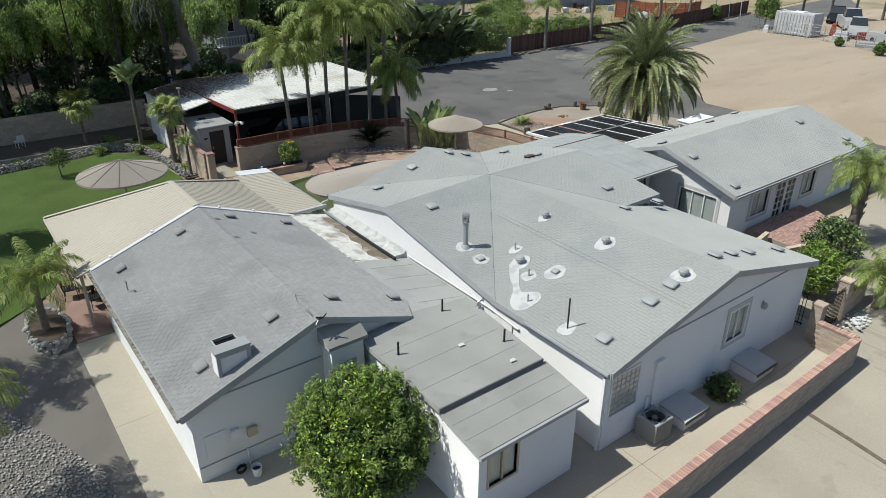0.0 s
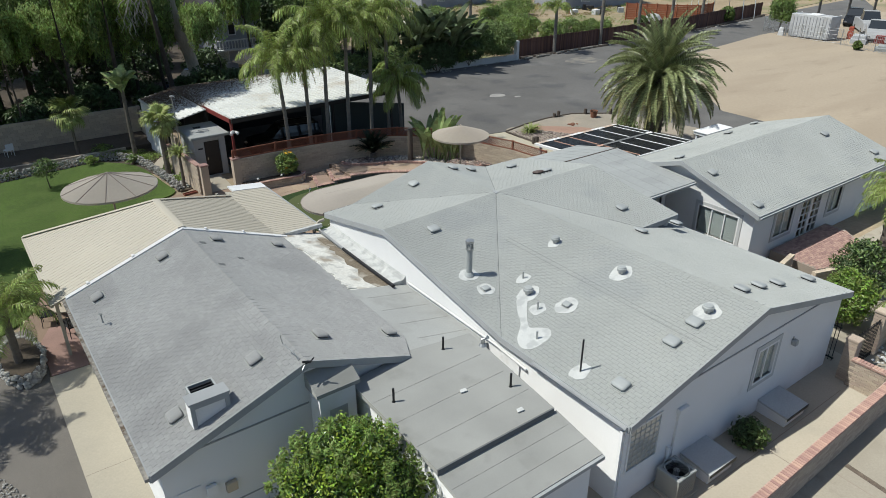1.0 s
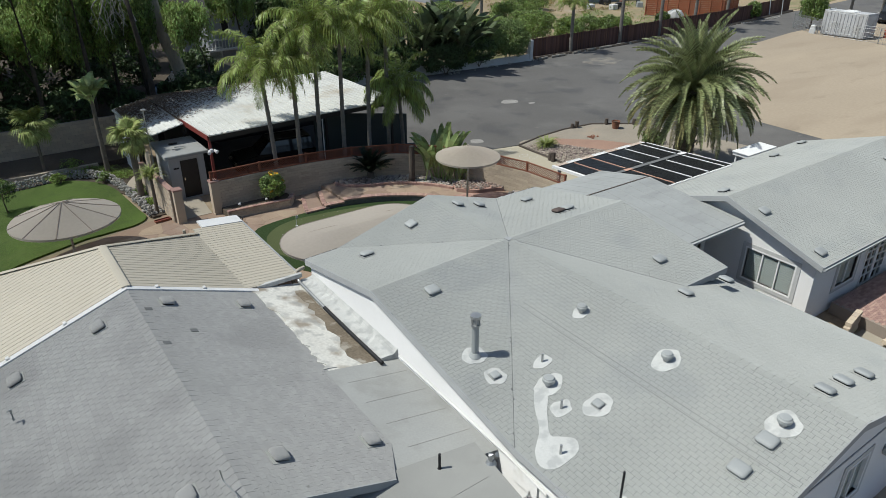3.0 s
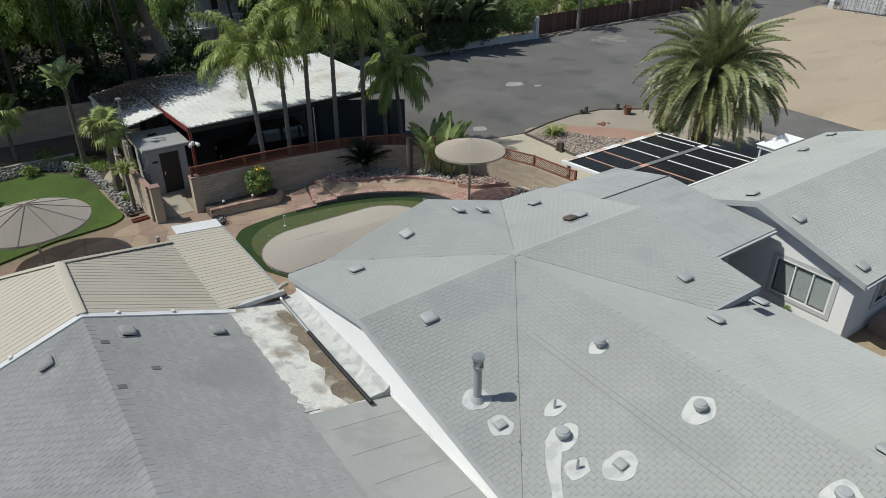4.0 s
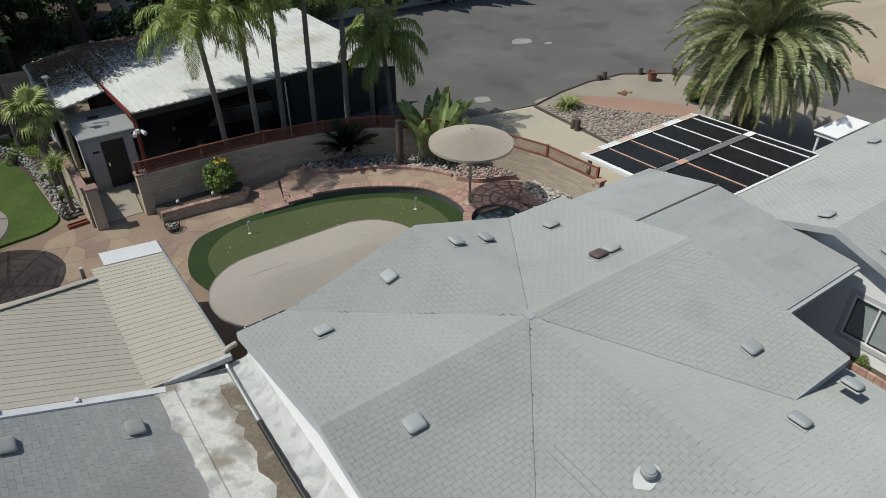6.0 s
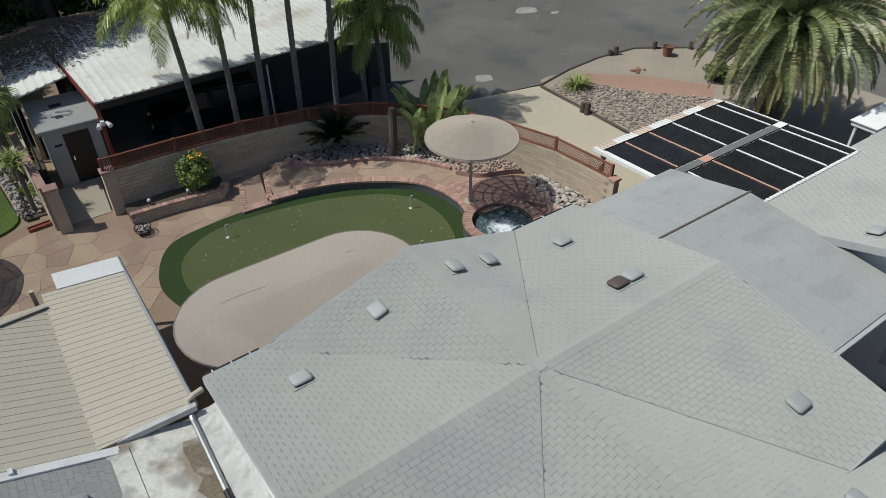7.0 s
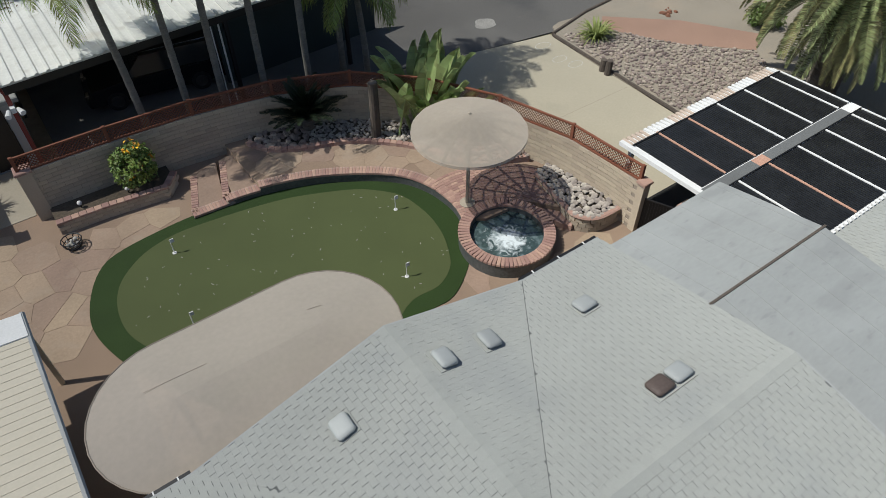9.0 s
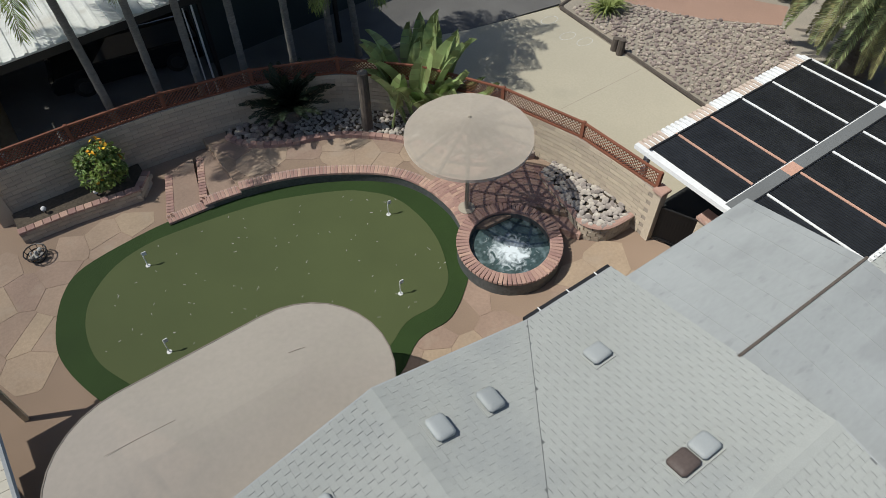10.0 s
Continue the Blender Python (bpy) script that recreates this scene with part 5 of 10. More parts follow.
part("edge_trim", Geo().tube([(TXR, 24.2, tzf(TXR, 0) - 0.04), (TXR, 30.2, tzf(TXR, 0) - 0.04)], 0.06, 6), M_TRIM, cover)
part("flashing", Geo().prism([(LX0, LY1 - 0.13), (LX, LY1 - 0.13), (LX, LY1 + 0.06), (LX0, LY1 + 0.06)], lambda x, y: LZF(x, y), lambda x, y: LZF(x, y) + 0.05), M_WHITE, cover, "white flashing")
part("flashing", Geo().prism([(LX, LY1 - 0.13), (LX1, LY1 - 0.13), (LX1, LY1 + 0.06), (LX, LY1 + 0.06)], lambda x, y: LZF(x, y), lambda x, y: LZF(x, y) + 0.05), M_WHITE, cover, "white flashing")
part("flashing", Geo().box(LX1, LY1 + 0.12, 2.3, 12.0, LY1 + 0.24, 2.44), M_SEALANT, cover, "white flashing")
for x, y, h in ((2.5, 24.3, 2.2), (2.5, 30.0, 2.2), (6.7, 30.0, 2.3), (11.9, 30.0, 2.3), (11.9, 24.6, 2.3), (9.9, 30.0, 2.3)):
    part("post", Geo().box(x - 0.05, y - 0.05, 0, x + 0.05, y + 0.05, h), M_TAN, cover)
for x in (3.5, 5.0, 7.5, 8.8):
    part("bracket", Geo().box(x - 0.04, LY1 - 0.05, LZF(x, 0) + 0.03, x + 0.04, LY1 + 0.08, LZF(x, 0) + 0.1), M_WHITE, cover)

# ---- low metal roof between house and wing ----
link = thing("breezeway", "low sheet-metal roof over a dark breezeway beside the house", "roof")
EZ = lambda x, y: 3.45 - (0.08 * (21.6 - y) if y < 21.6 else 0.2 * (y - 21.6))
for y0, y1 in ((17.2, 21.58), (21.62, 24.1)):
    ribbed([(22.7, y0), (26.35, y0), (26.35, y1), (22.7, y1)], EZ, "x", 0.61, link, M_METALROOF, 0.007, 0.03)
part("ridge_strip", Geo().box(22.75, 21.575, 3.4, 26.4, 21.625, 3.47), M_LOG, link, "dark sealing strip")
part("gutter", Geo().box(22.9, 17.1, 2.99, 26.3, 17.2, 3.06), M_TRIM, link)
part("wall", wall_geo((23.2, 18.6), (26.4, 18.6), 0.12, -0.05, 3.1, [(0.5, 1.5, 0.05, 2.15), (1.8, 2.9, 0.9, 2.1)]), M_WALL, link)
window(link, (25.0, 18.6), 0, 1.1, 0.9, 2.1, 2, M_WHITE)
d = thing("glass_door", "white framed glass door", "")
d.parent = link
part("door_frame", Geo().box(23.7, 18.58, 0.05, 23.8, 18.66, 2.15).box(24.6, 18.58, 0.05, 24.7, 18.66, 2.15).box(23.8, 18.58, 2.05, 24.6, 18.66, 2.15), M_WHITE, d)
part("pane", Geo().box(23.8, 18.61, 0.05, 24.6, 18.625, 2.05), M_GLASS, d)

# ---- wing ----
GX0, GX1, GY0, GYR, GY1, GZ = 26.3, 38.9, 14.1, 18.0, 22.1, 3.8
GS = 0.325
GZF = lambda x, y: GZ - GS * abs(y - GYR)
WING_SLOPES = [([[(GX0, GY0), (GX1, GY0), (GX1, GYR), (GX0, GYR)]], GZF, (0, -1)), ([[(GX0, GYR), (GX1, GYR), (GX1, GY1), (GX0, GY1)]], GZF, (0, 1))]
wing = thing("wing_house", "pale grey gabled wing with shuttered windows and a grey shingle roof", "house")
wing_roof = part("roof", roof_deck(WING_SLOPES), M_DECK, wing, "gabled grey shingle roof")
V0, V1, U0, U1 = 26.65, 38.6, 14.45, 21.8
part("wall", wall_geo((V0, U1), (V0, U0), 0.16, -0.05, lambda s: GZF(0, U1 - s) - 0.13, [(U1 - 17.0, U1 - 15.15, 0.8, 2.0)]), M_WALL, wing)
part("wall", wall_geo((V0 + 0.16, U0), (V1, U0), 0.16, -0.05, GZF(0, U0) - 0.13, [(1.6, 2.9, 0.9, 2.0), (3.6, 5.4, 0.05, 2.05), (6.2, 7.2, 0.9, 2.0)]), M_WALL, wing)
part("wall", wall_geo((V1, U0 + 0.16), (V1, U1), 0.16, -0.05, lambda s: GZF(0, U0 + 0.16 + s) - 0.13), M_WALL, wing)
part("wall", wall_geo((V1 - 0.16, U1), (V0 + 0.16, U1), 0.16, -0.05, GZF(0, U1) - 0.13), M_WALL, wing)
window(wing, (V0, 17.0), -90, 1.85, 0.8, 2.0, 3, M_WHITE, louvres=(0, 1, 2), surround=True)
window(wing, (V0 + 1.76, U0), 0, 1.3, 0.9, 2.0, 2, M_WHITE, surround=True)
window(wing, (V0 + 6.36, U0), 0, 1.0, 0.9, 2.0, 2, M_WHITE, surround=True)
d = thing("french_door", "white french doors with small panes", "")
d.parent = wing
for k in range(2):
    x = V0 + 3.76 + 0.9 * k
    g = Geo()
    g.box(x, U0 - 0.02, 0.05, x + 0.1, U0 + 0.06, 2.05).box(x + 0.8, U0 - 0.02, 0.05, x + 0.9, U0 + 0.06, 2.05).box(x + 0.1, U0 - 0.02, 0.05, x + 0.8, U0 + 0.06, 0.3)
    for j in range(5):
        g.box(x + 0.1, U0 - 0.02, 0.66 + j * 0.34, x + 0.8, U0 + 0.04, 0.7 + j * 0.34)
    g.box(x + 0.43, U0 - 0.02, 0.3, x + 0.47, U0 + 0.04, 2.05)
    part("door_leaf", g, M_WHITE, d)
    part("pane", Geo().box(x + 0.1, U0 + 0.01, 0.3, x + 0.8, U0 + 0.02, 2.0), M_GLASS, d)
for a, b in (((GX0, GYR), (GX0, GY0)), ((GX0, GY1), (GX0, GYR)), ((GX0, GY0), (GX1, GY0)), ((GX1, GY1), (GX0, GY1))):
    k = math.hypot(b[0] - a[0], b[1] - a[1])
    nx, ny = (b[1] - a[1]) / k, -(b[0] - a[0]) / k
    g = Geo()
    pa, pb = (a[0] + nx * 0.03, a[1] + ny * 0.03), (b[0] + nx * 0.03, b[1] + ny * 0.03)
    g.add([(*a, GZF(*a) - 0.2), (*b, GZF(*b) - 0.2), (*pb, GZF(*b) - 0.2), (*pa, GZF(*a) - 0.2), (*a, GZF(*a) + 0.006), (*b, GZF(*b) + 0.006), (*pb, GZF(*b) + 0.006), (*pa, GZF(*a) + 0.006)],
          [(0, 1, 2, 3), (7, 6, 5, 4), (4, 5, 1, 0), (5, 6, 2, 1), (6, 7, 3, 2), (7, 4, 0, 3)])
    part("fascia", g, M_TRIM, wing)
for cap in cap_line((GX0, GYR), (GX1, GYR), GZF, 0.15):
    part("ridge_cap", cap, M_SHINGLE_PIECE, wing)
part("gutter", Geo().box(GX0, GY0 - 0.1, 2.4, GX1, GY0 - 0.03, 2.47), M_TRIM, wing)
for x, y, d_ in ((26.9, 14.6, F_), (26.9, 16.85, F_), (27.0, 18.6, B_), (36.4, 16.9, F_), (37.6, 14.9, F_), (38.0, 21.5, B_), (34.5, 20.9, B_)):
    roof_vent(wing, x, y, GZF(x, y), d_, GS)

# ---- solar mats on a low patio roof ----
solar = thing("solar_patio_roof", "low patio roof carrying black solar heating mats", "patio roof")
FY1 = 27.0
FZF = lambda x, y: 2.29 + 0.067 * (FY1 - y)
fk = lambda x, y: (x - 0.04 * (FY1 - y), y)


def slab(x0, x1, y0, y1, lo, hi):
    """A sheet on the sloping patio roof, between two heights above it."""
    return Geo().prism([fk(x0, y0), fk(x1, y0), fk(x1, y1), fk(x0, y1)], lambda a, b: FZF(a, b) + lo, lambda a, b: FZF(a, b) + hi)


part("deck", slab(26.4, 32.7, 21.7, 27.0, -0.05, 0.0), M_WHITE, solar, "white painted steel deck")
for i in range(39):
    part("edge_rib", slab(26.4 + i * 0.16, 26.49 + i * 0.16, 21.64, 21.74, -0.03, 0.02), M_WHITE, solar)
for i in range(39):
    part("edge_rib", slab(26.4 + i * 0.16, 26.49 + i * 0.16, 26.78, 27.12, -0.05, 0.03), M_PEACH if i % 11 < 5 else M_WHITE, solar)
part("edge_trim", slab(26.28, 26.4, 21.8, 27.1, -0.09, 0.03), M_WHITE, solar)
part("edge_trim", slab(26.4, 32.7, 27.0, 27.05, -0.12, -0.02), M_WHITE, solar)
LINES = (26.47, 27.37, 28.54, 29.74, 30.94, 32.14, 32.62)
for r, (y0, y1) in enumerate(((24.5, 26.78), (21.75, 24.1))):
    for k, (a, b) in enumerate(zip(LINES, LINES[1:])):
        g = slab(a + 0.03, b - 0.03, y0, y1, 0.0, 0.03)
        n = int((b - a - 0.12) / 0.075)
        for s in range(n):
            q = slab(a + 0.06 + s * 0.075, a + 0.105 + s * 0.075, y0 + 0.02, y1 - 0.02, 0.025, 0.045)
            g.add(q.v, q.f)
        part("solar_mat", g, M_SOLAR, solar)
        part("strip", slab(b - 0.028, b + 0.028, y0, y1, 0.0, 0.05), M_SALMON if (k < 2 and r == 0) or k == 1 else M_WHITE, solar)
part("walk_strip", slab(26.3, 28.3, 24.14, 24.46, 0.0, 0.02), M_DECK, solar)
part("walk_strip", slab(28.3, 28.75, 24.14, 24.46, 0.0, 0.02), M_SALMON, solar)
part("walk_strip", slab(28.75, 32.2, 24.14, 24.46, 0.0, 0.02), M_DECK, solar)
part("walk_strip", slab(32.2, 32.7, 24.14, 24.46, 0.0, 0.03), M_WHITE, solar)
part("header_pipe", Geo().tube([(*fk(26.4, 24.12), FZF(0, 24.12) + 0.05), (*fk(32.6, 24.12), FZF(0, 24.12) + 0.05)], 0.022, 7), M_DARK, solar)
part("header_pipe", Geo().tube([(*fk(26.4, 26.72), FZF(0, 26.72) + 0.05), (*fk(32.6, 26.72), FZF(0, 26.72) + 0.05)], 0.022, 7), M_DARK, solar)
for x, y in ((26.5, 26.8), (29.8, 26.8), (32.5, 26.8)):
    part("post", Geo().box(x - 0.06, y - 0.06, 0, x + 0.06, y + 0.06, 2.2), M_WHITE, solar)
sky_b = thing("skylight", "low white skylight curb on the far eave", "skylight")
part("curb", Geo().box(34.7, 22.25, 2.3, 37.0, 23.1, 2.46).box(34.75, 22.9, 0, 34.83, 22.98, 2.3).box(36.85, 22.9, 0, 36.93, 22.98, 2.3).box(34.75, 22.3, 0, 34.83, 22.38, 2.3).box(36.85, 22.3, 0, 36.93, 22.38, 2.3), M_WHITE, sky_b)
part("lid", Geo().cbox(34.65, 22.2, 2.46, 37.05, 23.15, 2.5, 0.02), M_WHITE, sky_b)

# ---- putting green ----
GREEN = spline([(12.93, 30.8), (13.0, 31.8), (13.48, 32.87), (14.16, 33.4), (15.67, 33.62), (16.9, 33.62), (18.15, 33.47), (19.75, 33.02), (21.1, 32.28), (22.08, 31.48), (22.52, 30.5), (22.58, 29.4), (22.35, 28.45),
                (21.75, 27.6), (20.72, 26.88), (19.73, 26.8), (18.5, 26.2), (15.5, 26.2), (14.1, 28.0), (13.35, 29.4)], 5)
TURF = spline([(13.56, 31.2), (13.72, 31.88), (14.07, 32.44), (14.8, 32.98), (15.76, 33.2), (16.86, 33.12), (18.2, 32.91), (19.23, 32.63), (20.62, 32.0), (21.25, 31.5), (21.73, 30.85), (21.89, 29.88), (21.8, 28.98),
               (21.5, 28.18), (21.18, 27.7), (20.58, 27.37), (19.77, 27.36), (18.6, 26.9), (15.7, 26.8), (14.5, 28.4), (14.0, 29.45), (13.6, 30.4)], 4)
sheet("fringe_turf", ccw(GREEN), 0.03, M_FRINGE, "dark green longer fringe turf round the putting green", "turf", 0.05)
sheet("putting_green", ccw(TURF), 0.036, M_TURF, "smooth olive-green artificial putting turf with scattered bits", "turf", 0.05)
rng = random.Random(11)
g = Geo()
for x, y in scatter(TURF, 0.62, rng, 0.9):
    a, l = rng.uniform(0, 3.14), rng.uniform(0.015, 0.04)
    g.box(-l, -0.006, 0.018, l, 0.006, 0.042, pose(x, y, 0, 0, 0, math.degrees(a)))
put("fallen_petals", g, M_STONE_LT, "small pale petals and leaves lying on the turf", "litter", "stuff")
for x, y in ((21.25, 30.47), (15.45, 32.5), (14.97, 29.8), (20.1, 28.12)):
    f = thing("hole_marker", "small white hole marker with a cup on the turf", "golf flag", (x, y, 0.036), "hole markers on the green")
    part("pole", Geo().cyl(0, 0, 0, 0.5, 0.012, 6), M_WHITE, f)
    part("flag", Geo().prism([(0.0, -0.01), (0.1, -0.01), (0.1, 0.01), (0, 0.01)], 0.38, 0.5), M_WHITE, f)
    part("cup", Geo().cyl(0, 0, -0.01, 0.012, 0.06, 12), M_WHITE, f)

# ---- raised patio, coping and steps ----
UP = 0.36
COPE = spline([(16.4, 33.5), (18.15, 33.36), (19.75, 32.9), (21.1, 32.15), (22.0, 31.38), (22.45, 30.5), (22.57, 29.5), (22.42, 28.75)], 7, False)
WALL = spline([(12.9, 36.1), (15.0, 36.1), (17.5, 36.0), (19.9, 35.6), (21.95, 34.85), (23.5, 33.6), (24.9, 31.6), (25.85, 29.3), (26.2, 27.4), (26.25, 26.1)], 8, False)
STEP_W = 18.35
RAISED = ccw([p for p in COPE if p[0] > STEP_W] + [(22.9, 28.4), (24.3, 28.3), (25.0, 27.4), (25.6, 27.4), (25.9, 28.0)] + [p for p in reversed(offset(WALL, -0.1)) if p[0] > STEP_W and p[1] > 28.2] + [(STEP_W, 35.9)])
sheet("raised_patio", RAISED, UP, M_FLAGJOINT, "raised tan patio terrace beside the green", "patio", UP)
# retaining face of dark tile below the coping
g = Geo()
cope = [p for p in COPE if p[0] >= 16.4]
for a, b in zip(cope, cope[1:]):
    top = UP if a[0] > STEP_W else (0.24 if a[0] > 17.35 else 0.12)
    oa, ob = offset([a, b], -0.02)
    ia, ib = offset([a, b], 0.12)
    g.prism(ccw([oa, ob, ib, ia]), -0.05, top - 0.07)
put("retaining_wall", g, M_TILE, "low retaining wall faced with dark slate tile", "wall", "structure")
# steps
for k, (x0, x1, z) in enumerate(((16.45, 17.4, 0.12), (17.4, STEP_W, 0.24))):
    s = thing("step", "flagstone garden step edged with brick", "step", group="steps to the raised patio", kind="structure")
    front = [p for p in COPE if x0 - 0.02 <= p[0] <= x1 + 0.1]
    yb = [(x1 + 0.45, 35.5), (x0 + 0.5, 35.3)]
    part("tread", Geo().prism(ccw(front + yb), -0.05, z), M_FLAG, s)
    for i in range(15):
        t = i / 15
        y = 33.6 + t * 1.6
        x = x0 + 0.06 + t * 0.55
        part("brick", Geo().cbox(-0.1, -0.05, 0, 0.1, 0.05, 0.07, 0.008, pose(x, y + 0.06, z - 0.055, 0, 0, -19)), M_BRICK, s)

# ---- garden wall with lattice ----
garden_wall = thing("garden_wall", "curved tan block garden wall topped with red lattice", "garden wall", kind="structure")
g = Geo()
inner, outer = offset(WALL, -0.085), offset(WALL, 0.085)
for i in range(len(WALL) - 1):
    g.prism(ccw([inner[i], inner[i + 1], outer[i + 1], outer[i]]), -0.05, 1.62)
part("core", g, M_MORTAR, garden_wall)
lat = thing("lattice_fence", "red-brown wooden lattice panels on the garden wall", "lattice fence")
spots = along(WALL, 2.42)
g = Geo()
for x, y, h, s in spots:
    p = Geo()
    p.cbox(-0.045, -0.045, 1.6, 0.045, 0.045, 2.16, 0.015, pose(x, y, 0, 0, 0, math.degrees(h)))
    part("post", p, M_LATTICE, lat)
for a, b in zip(spots, spots[1:] + [(*WALL[-1], 0, 0)]):
    k = math.hypot(b[0] - a[0], b[1] - a[1])
    m = pose(a[0], a[1], 0, 0, 0, math.degrees(math.atan2(b[1] - a[1], b[0] - a[0])))
    part("rail", Geo().box(0.04, -0.03, 2.08, k - 0.04, 0.03, 2.13, m), M_LATTICE, lat)
    part("rail", Geo().box(0.04, -0.03, 1.63, k - 0.04, 0.03, 1.68, m), M_LATTICE, lat)
    g = Geo()
    n = int(k / 0.1)
    for i in range(-4, n + 1):
        for sgn, yy in ((1, -0.012), (-1, 0.004)):
            x0 = i * 0.1 if sgn > 0 else i * 0.1 + 0.4
            x1 = x0 + 0.4 * sgn
            pts = clip([(x0, 1.68), (x0 + 0.032, 1.68), (x1 + 0.032, 2.08), (x1, 2.08)] if sgn > 0 else [(x0, 1.68), (x0 + 0.032, 1.68), (x1 + 0.032, 2.08), (x1, 2.08)],
                       [(0.04, 1.6), (k - 0.04, 1.6), (k - 0.04, 2.2), (0.04, 2.2)])
            if len(pts) > 2:
                for off in (0, 0.008):
                    g.face(*[m @ Vector((px, yy + off, pz)) for px, pz in (pts if off else reversed(pts))])
    part("lattice", g, M_LATTICE, lat)

# ---- umbrellas and the long shade canopy ----


def round_umbrella(name, label, at, r, rim, apex, ribs, cloth_m, seam):
    u = thing(name, label, "umbrella", at, "shade umbrellas")
    n = ribs * 4
    rows = []
    for t in (1.0, 0.75, 0.5, 0.25, 0.02):
        ring = []
        for i in range(n):
            w = 6.28318 * i / n
            f = abs((i % 4) - 2) / 2
            q = r * t * (0.994 + 0.006 * f)
            ring.append((q * math.cos(w), q * math.sin(w), rim + (apex - rim) * (1 - t) + 0.008 * f * t))
        rows.append(ring)
    c = Geo().rings(rows)
    c.f.append(tuple(len(c.v) - n + i for i in range(n)))
    drop = Geo().rings([[(x, y, z - 0.09) for x, y, z in rows[0]], rows[0]])
    can = part("canopy", c, cloth_m, u, smooth=True)
    part("valance", drop, cloth_m, can)
    part("finial", Geo().cyl(0, 0, apex - 0.02, apex + 0.03, 0.05, 10, 0.03), M_POST, u)
    part("pole", Geo().cyl(0, 0, 0, apex - 0.06, 0.05, 12), M_POST, u)
    part("base_plate", Geo().cyl(0, 0, 0, 0.04, 0.22, 16), M_POST, u)
    for i in range(ribs):
        w = 6.28318 * (i * 4) / n
        q = r * 0.97
        part("rib", Geo().tube([(0.05 * math.cos(w), 0.05 * math.sin(w), apex - 0.07), (q * math.cos(w), q * math.sin(w), rim - 0.03)], 0.042, 6), M_RIB, u)
        if seam:
            part("seam", Geo().tube([(0.04 * math.cos(w), 0.04 * math.sin(w), apex + 0.006), (r * math.cos(w), r * math.sin(w), rim + 0.02)], 0.022, 5, flat=0.5), M_SEAM, can)
        for t in (0.22, 0.4, 0.58, 0.76, 0.96):
            w2 = 6.28318 * ((i + 1) * 4) / n
            part("strut", Geo().tube([(t * q * math.cos(w), t * q * math.sin(w), rim + (apex - rim) * (1 - t) - 0.05), (t * q * math.cos(w2), t * q * math.sin(w2), rim + (apex - rim) * (1 - t) - 0.05)], 0.03, 5), M_RIB, u)
    return u


round_umbrella("shade_umbrella", "beige cloth shade umbrella on a round post beside the spa", (22.87, 29.2, UP), 1.52, 2.52, 3.04, 14, M_CLOTH2, False)
round_umbrella("shade_umbrella", "faded taupe shade umbrella with dark seams on the lawn edge", (6.5, 34.85, 0.03), 2.1, 1.88, 2.58, 10, M_CLOTH, True)

canopy = thing("shade_canopy", "long oval taupe shade canopy over the green's edge", "shade canopy")
CXA, CXB, CYM, CR, CZ, CTOP = 13.95, 16.8, 26.1, 1.68, 2.32, 2.6


def oval(t, z):
    pts = []
    for i in range(17):
        w = -math.pi / 2 + math.pi * i / 16
        pts.append((CXB + CR * t * math.cos(w), CYM + CR * t * math.sin(w), z))
    for i in range(17):
        w = math.pi / 2 + math.pi * i / 16
        pts.append((CXA + CR * t * math.cos(w), CYM + CR * t * math.sin(w), z))
    return pts


g = Geo().rings([oval(t, CZ + (CTOP - CZ) * (1 - t ** 1.3)) for t in (1.0, 0.8, 0.6, 0.4, 0.2, 0.01)])
for i in range(16):
    g.f.append(tuple(len(g.v) - 34 + k for k in (i, i + 1, 32 - i, 33 - i)))
top = part("canopy", g, M_CLOTH, canopy, smooth=True)
part("hem", Geo().rings([oval(1.0, CZ - 0.09), oval(1.012, CZ - 0.02), oval(1.0, CZ + 0.004)]), M_CLOTH, top)
part("piping", Geo().tube([*oval(1.008, CZ + 0.0), oval(1.008, CZ)[0]], 0.016, 5), M_SEAM, top)
for x0, x1 in ((13.45, 14.65), (16.82, 17.12)):
    part("seam", Geo().tube([(x0, CYM + 0.5, CTOP - 0.055), ((x0 + x1) / 2, CYM + 0.47, CTOP - 0.048), (x1, CYM + 0.43, CTOP - 0.045)], 0.005, 5, flat=0.5), M_SEAM, top)
for i in range(12):
    a = oval(0.97, CZ - 0.03)[(i * 3) % 34]
    ex = CXA if a[0] < CXA else CXB if a[0] > CXB else a[0]
    part("rib", Geo().tube([(ex, CYM, CTOP - 0.07), a], 0.028, 6), M_RIB, canopy)
for t in (0.45, 0.75):
    part("hoop", Geo().tube([*oval(t, CZ + (CTOP - CZ) * (1 - t) - 0.06), oval(t, CZ + (CTOP - CZ) * (1 - t) - 0.06)[0]], 0.022, 5), M_RIB, canopy)
for x in (CXA, CXB):
    part("pole", Geo().cyl(x, CYM, 0, CTOP - 0.05, 0.06, 12), M_POST, canopy)
part("ridge_pole", Geo().tube([(CXA, CYM, CTOP - 0.16), (CXB, CYM, CTOP - 0.16)], 0.035, 6), M_RIB, canopy)

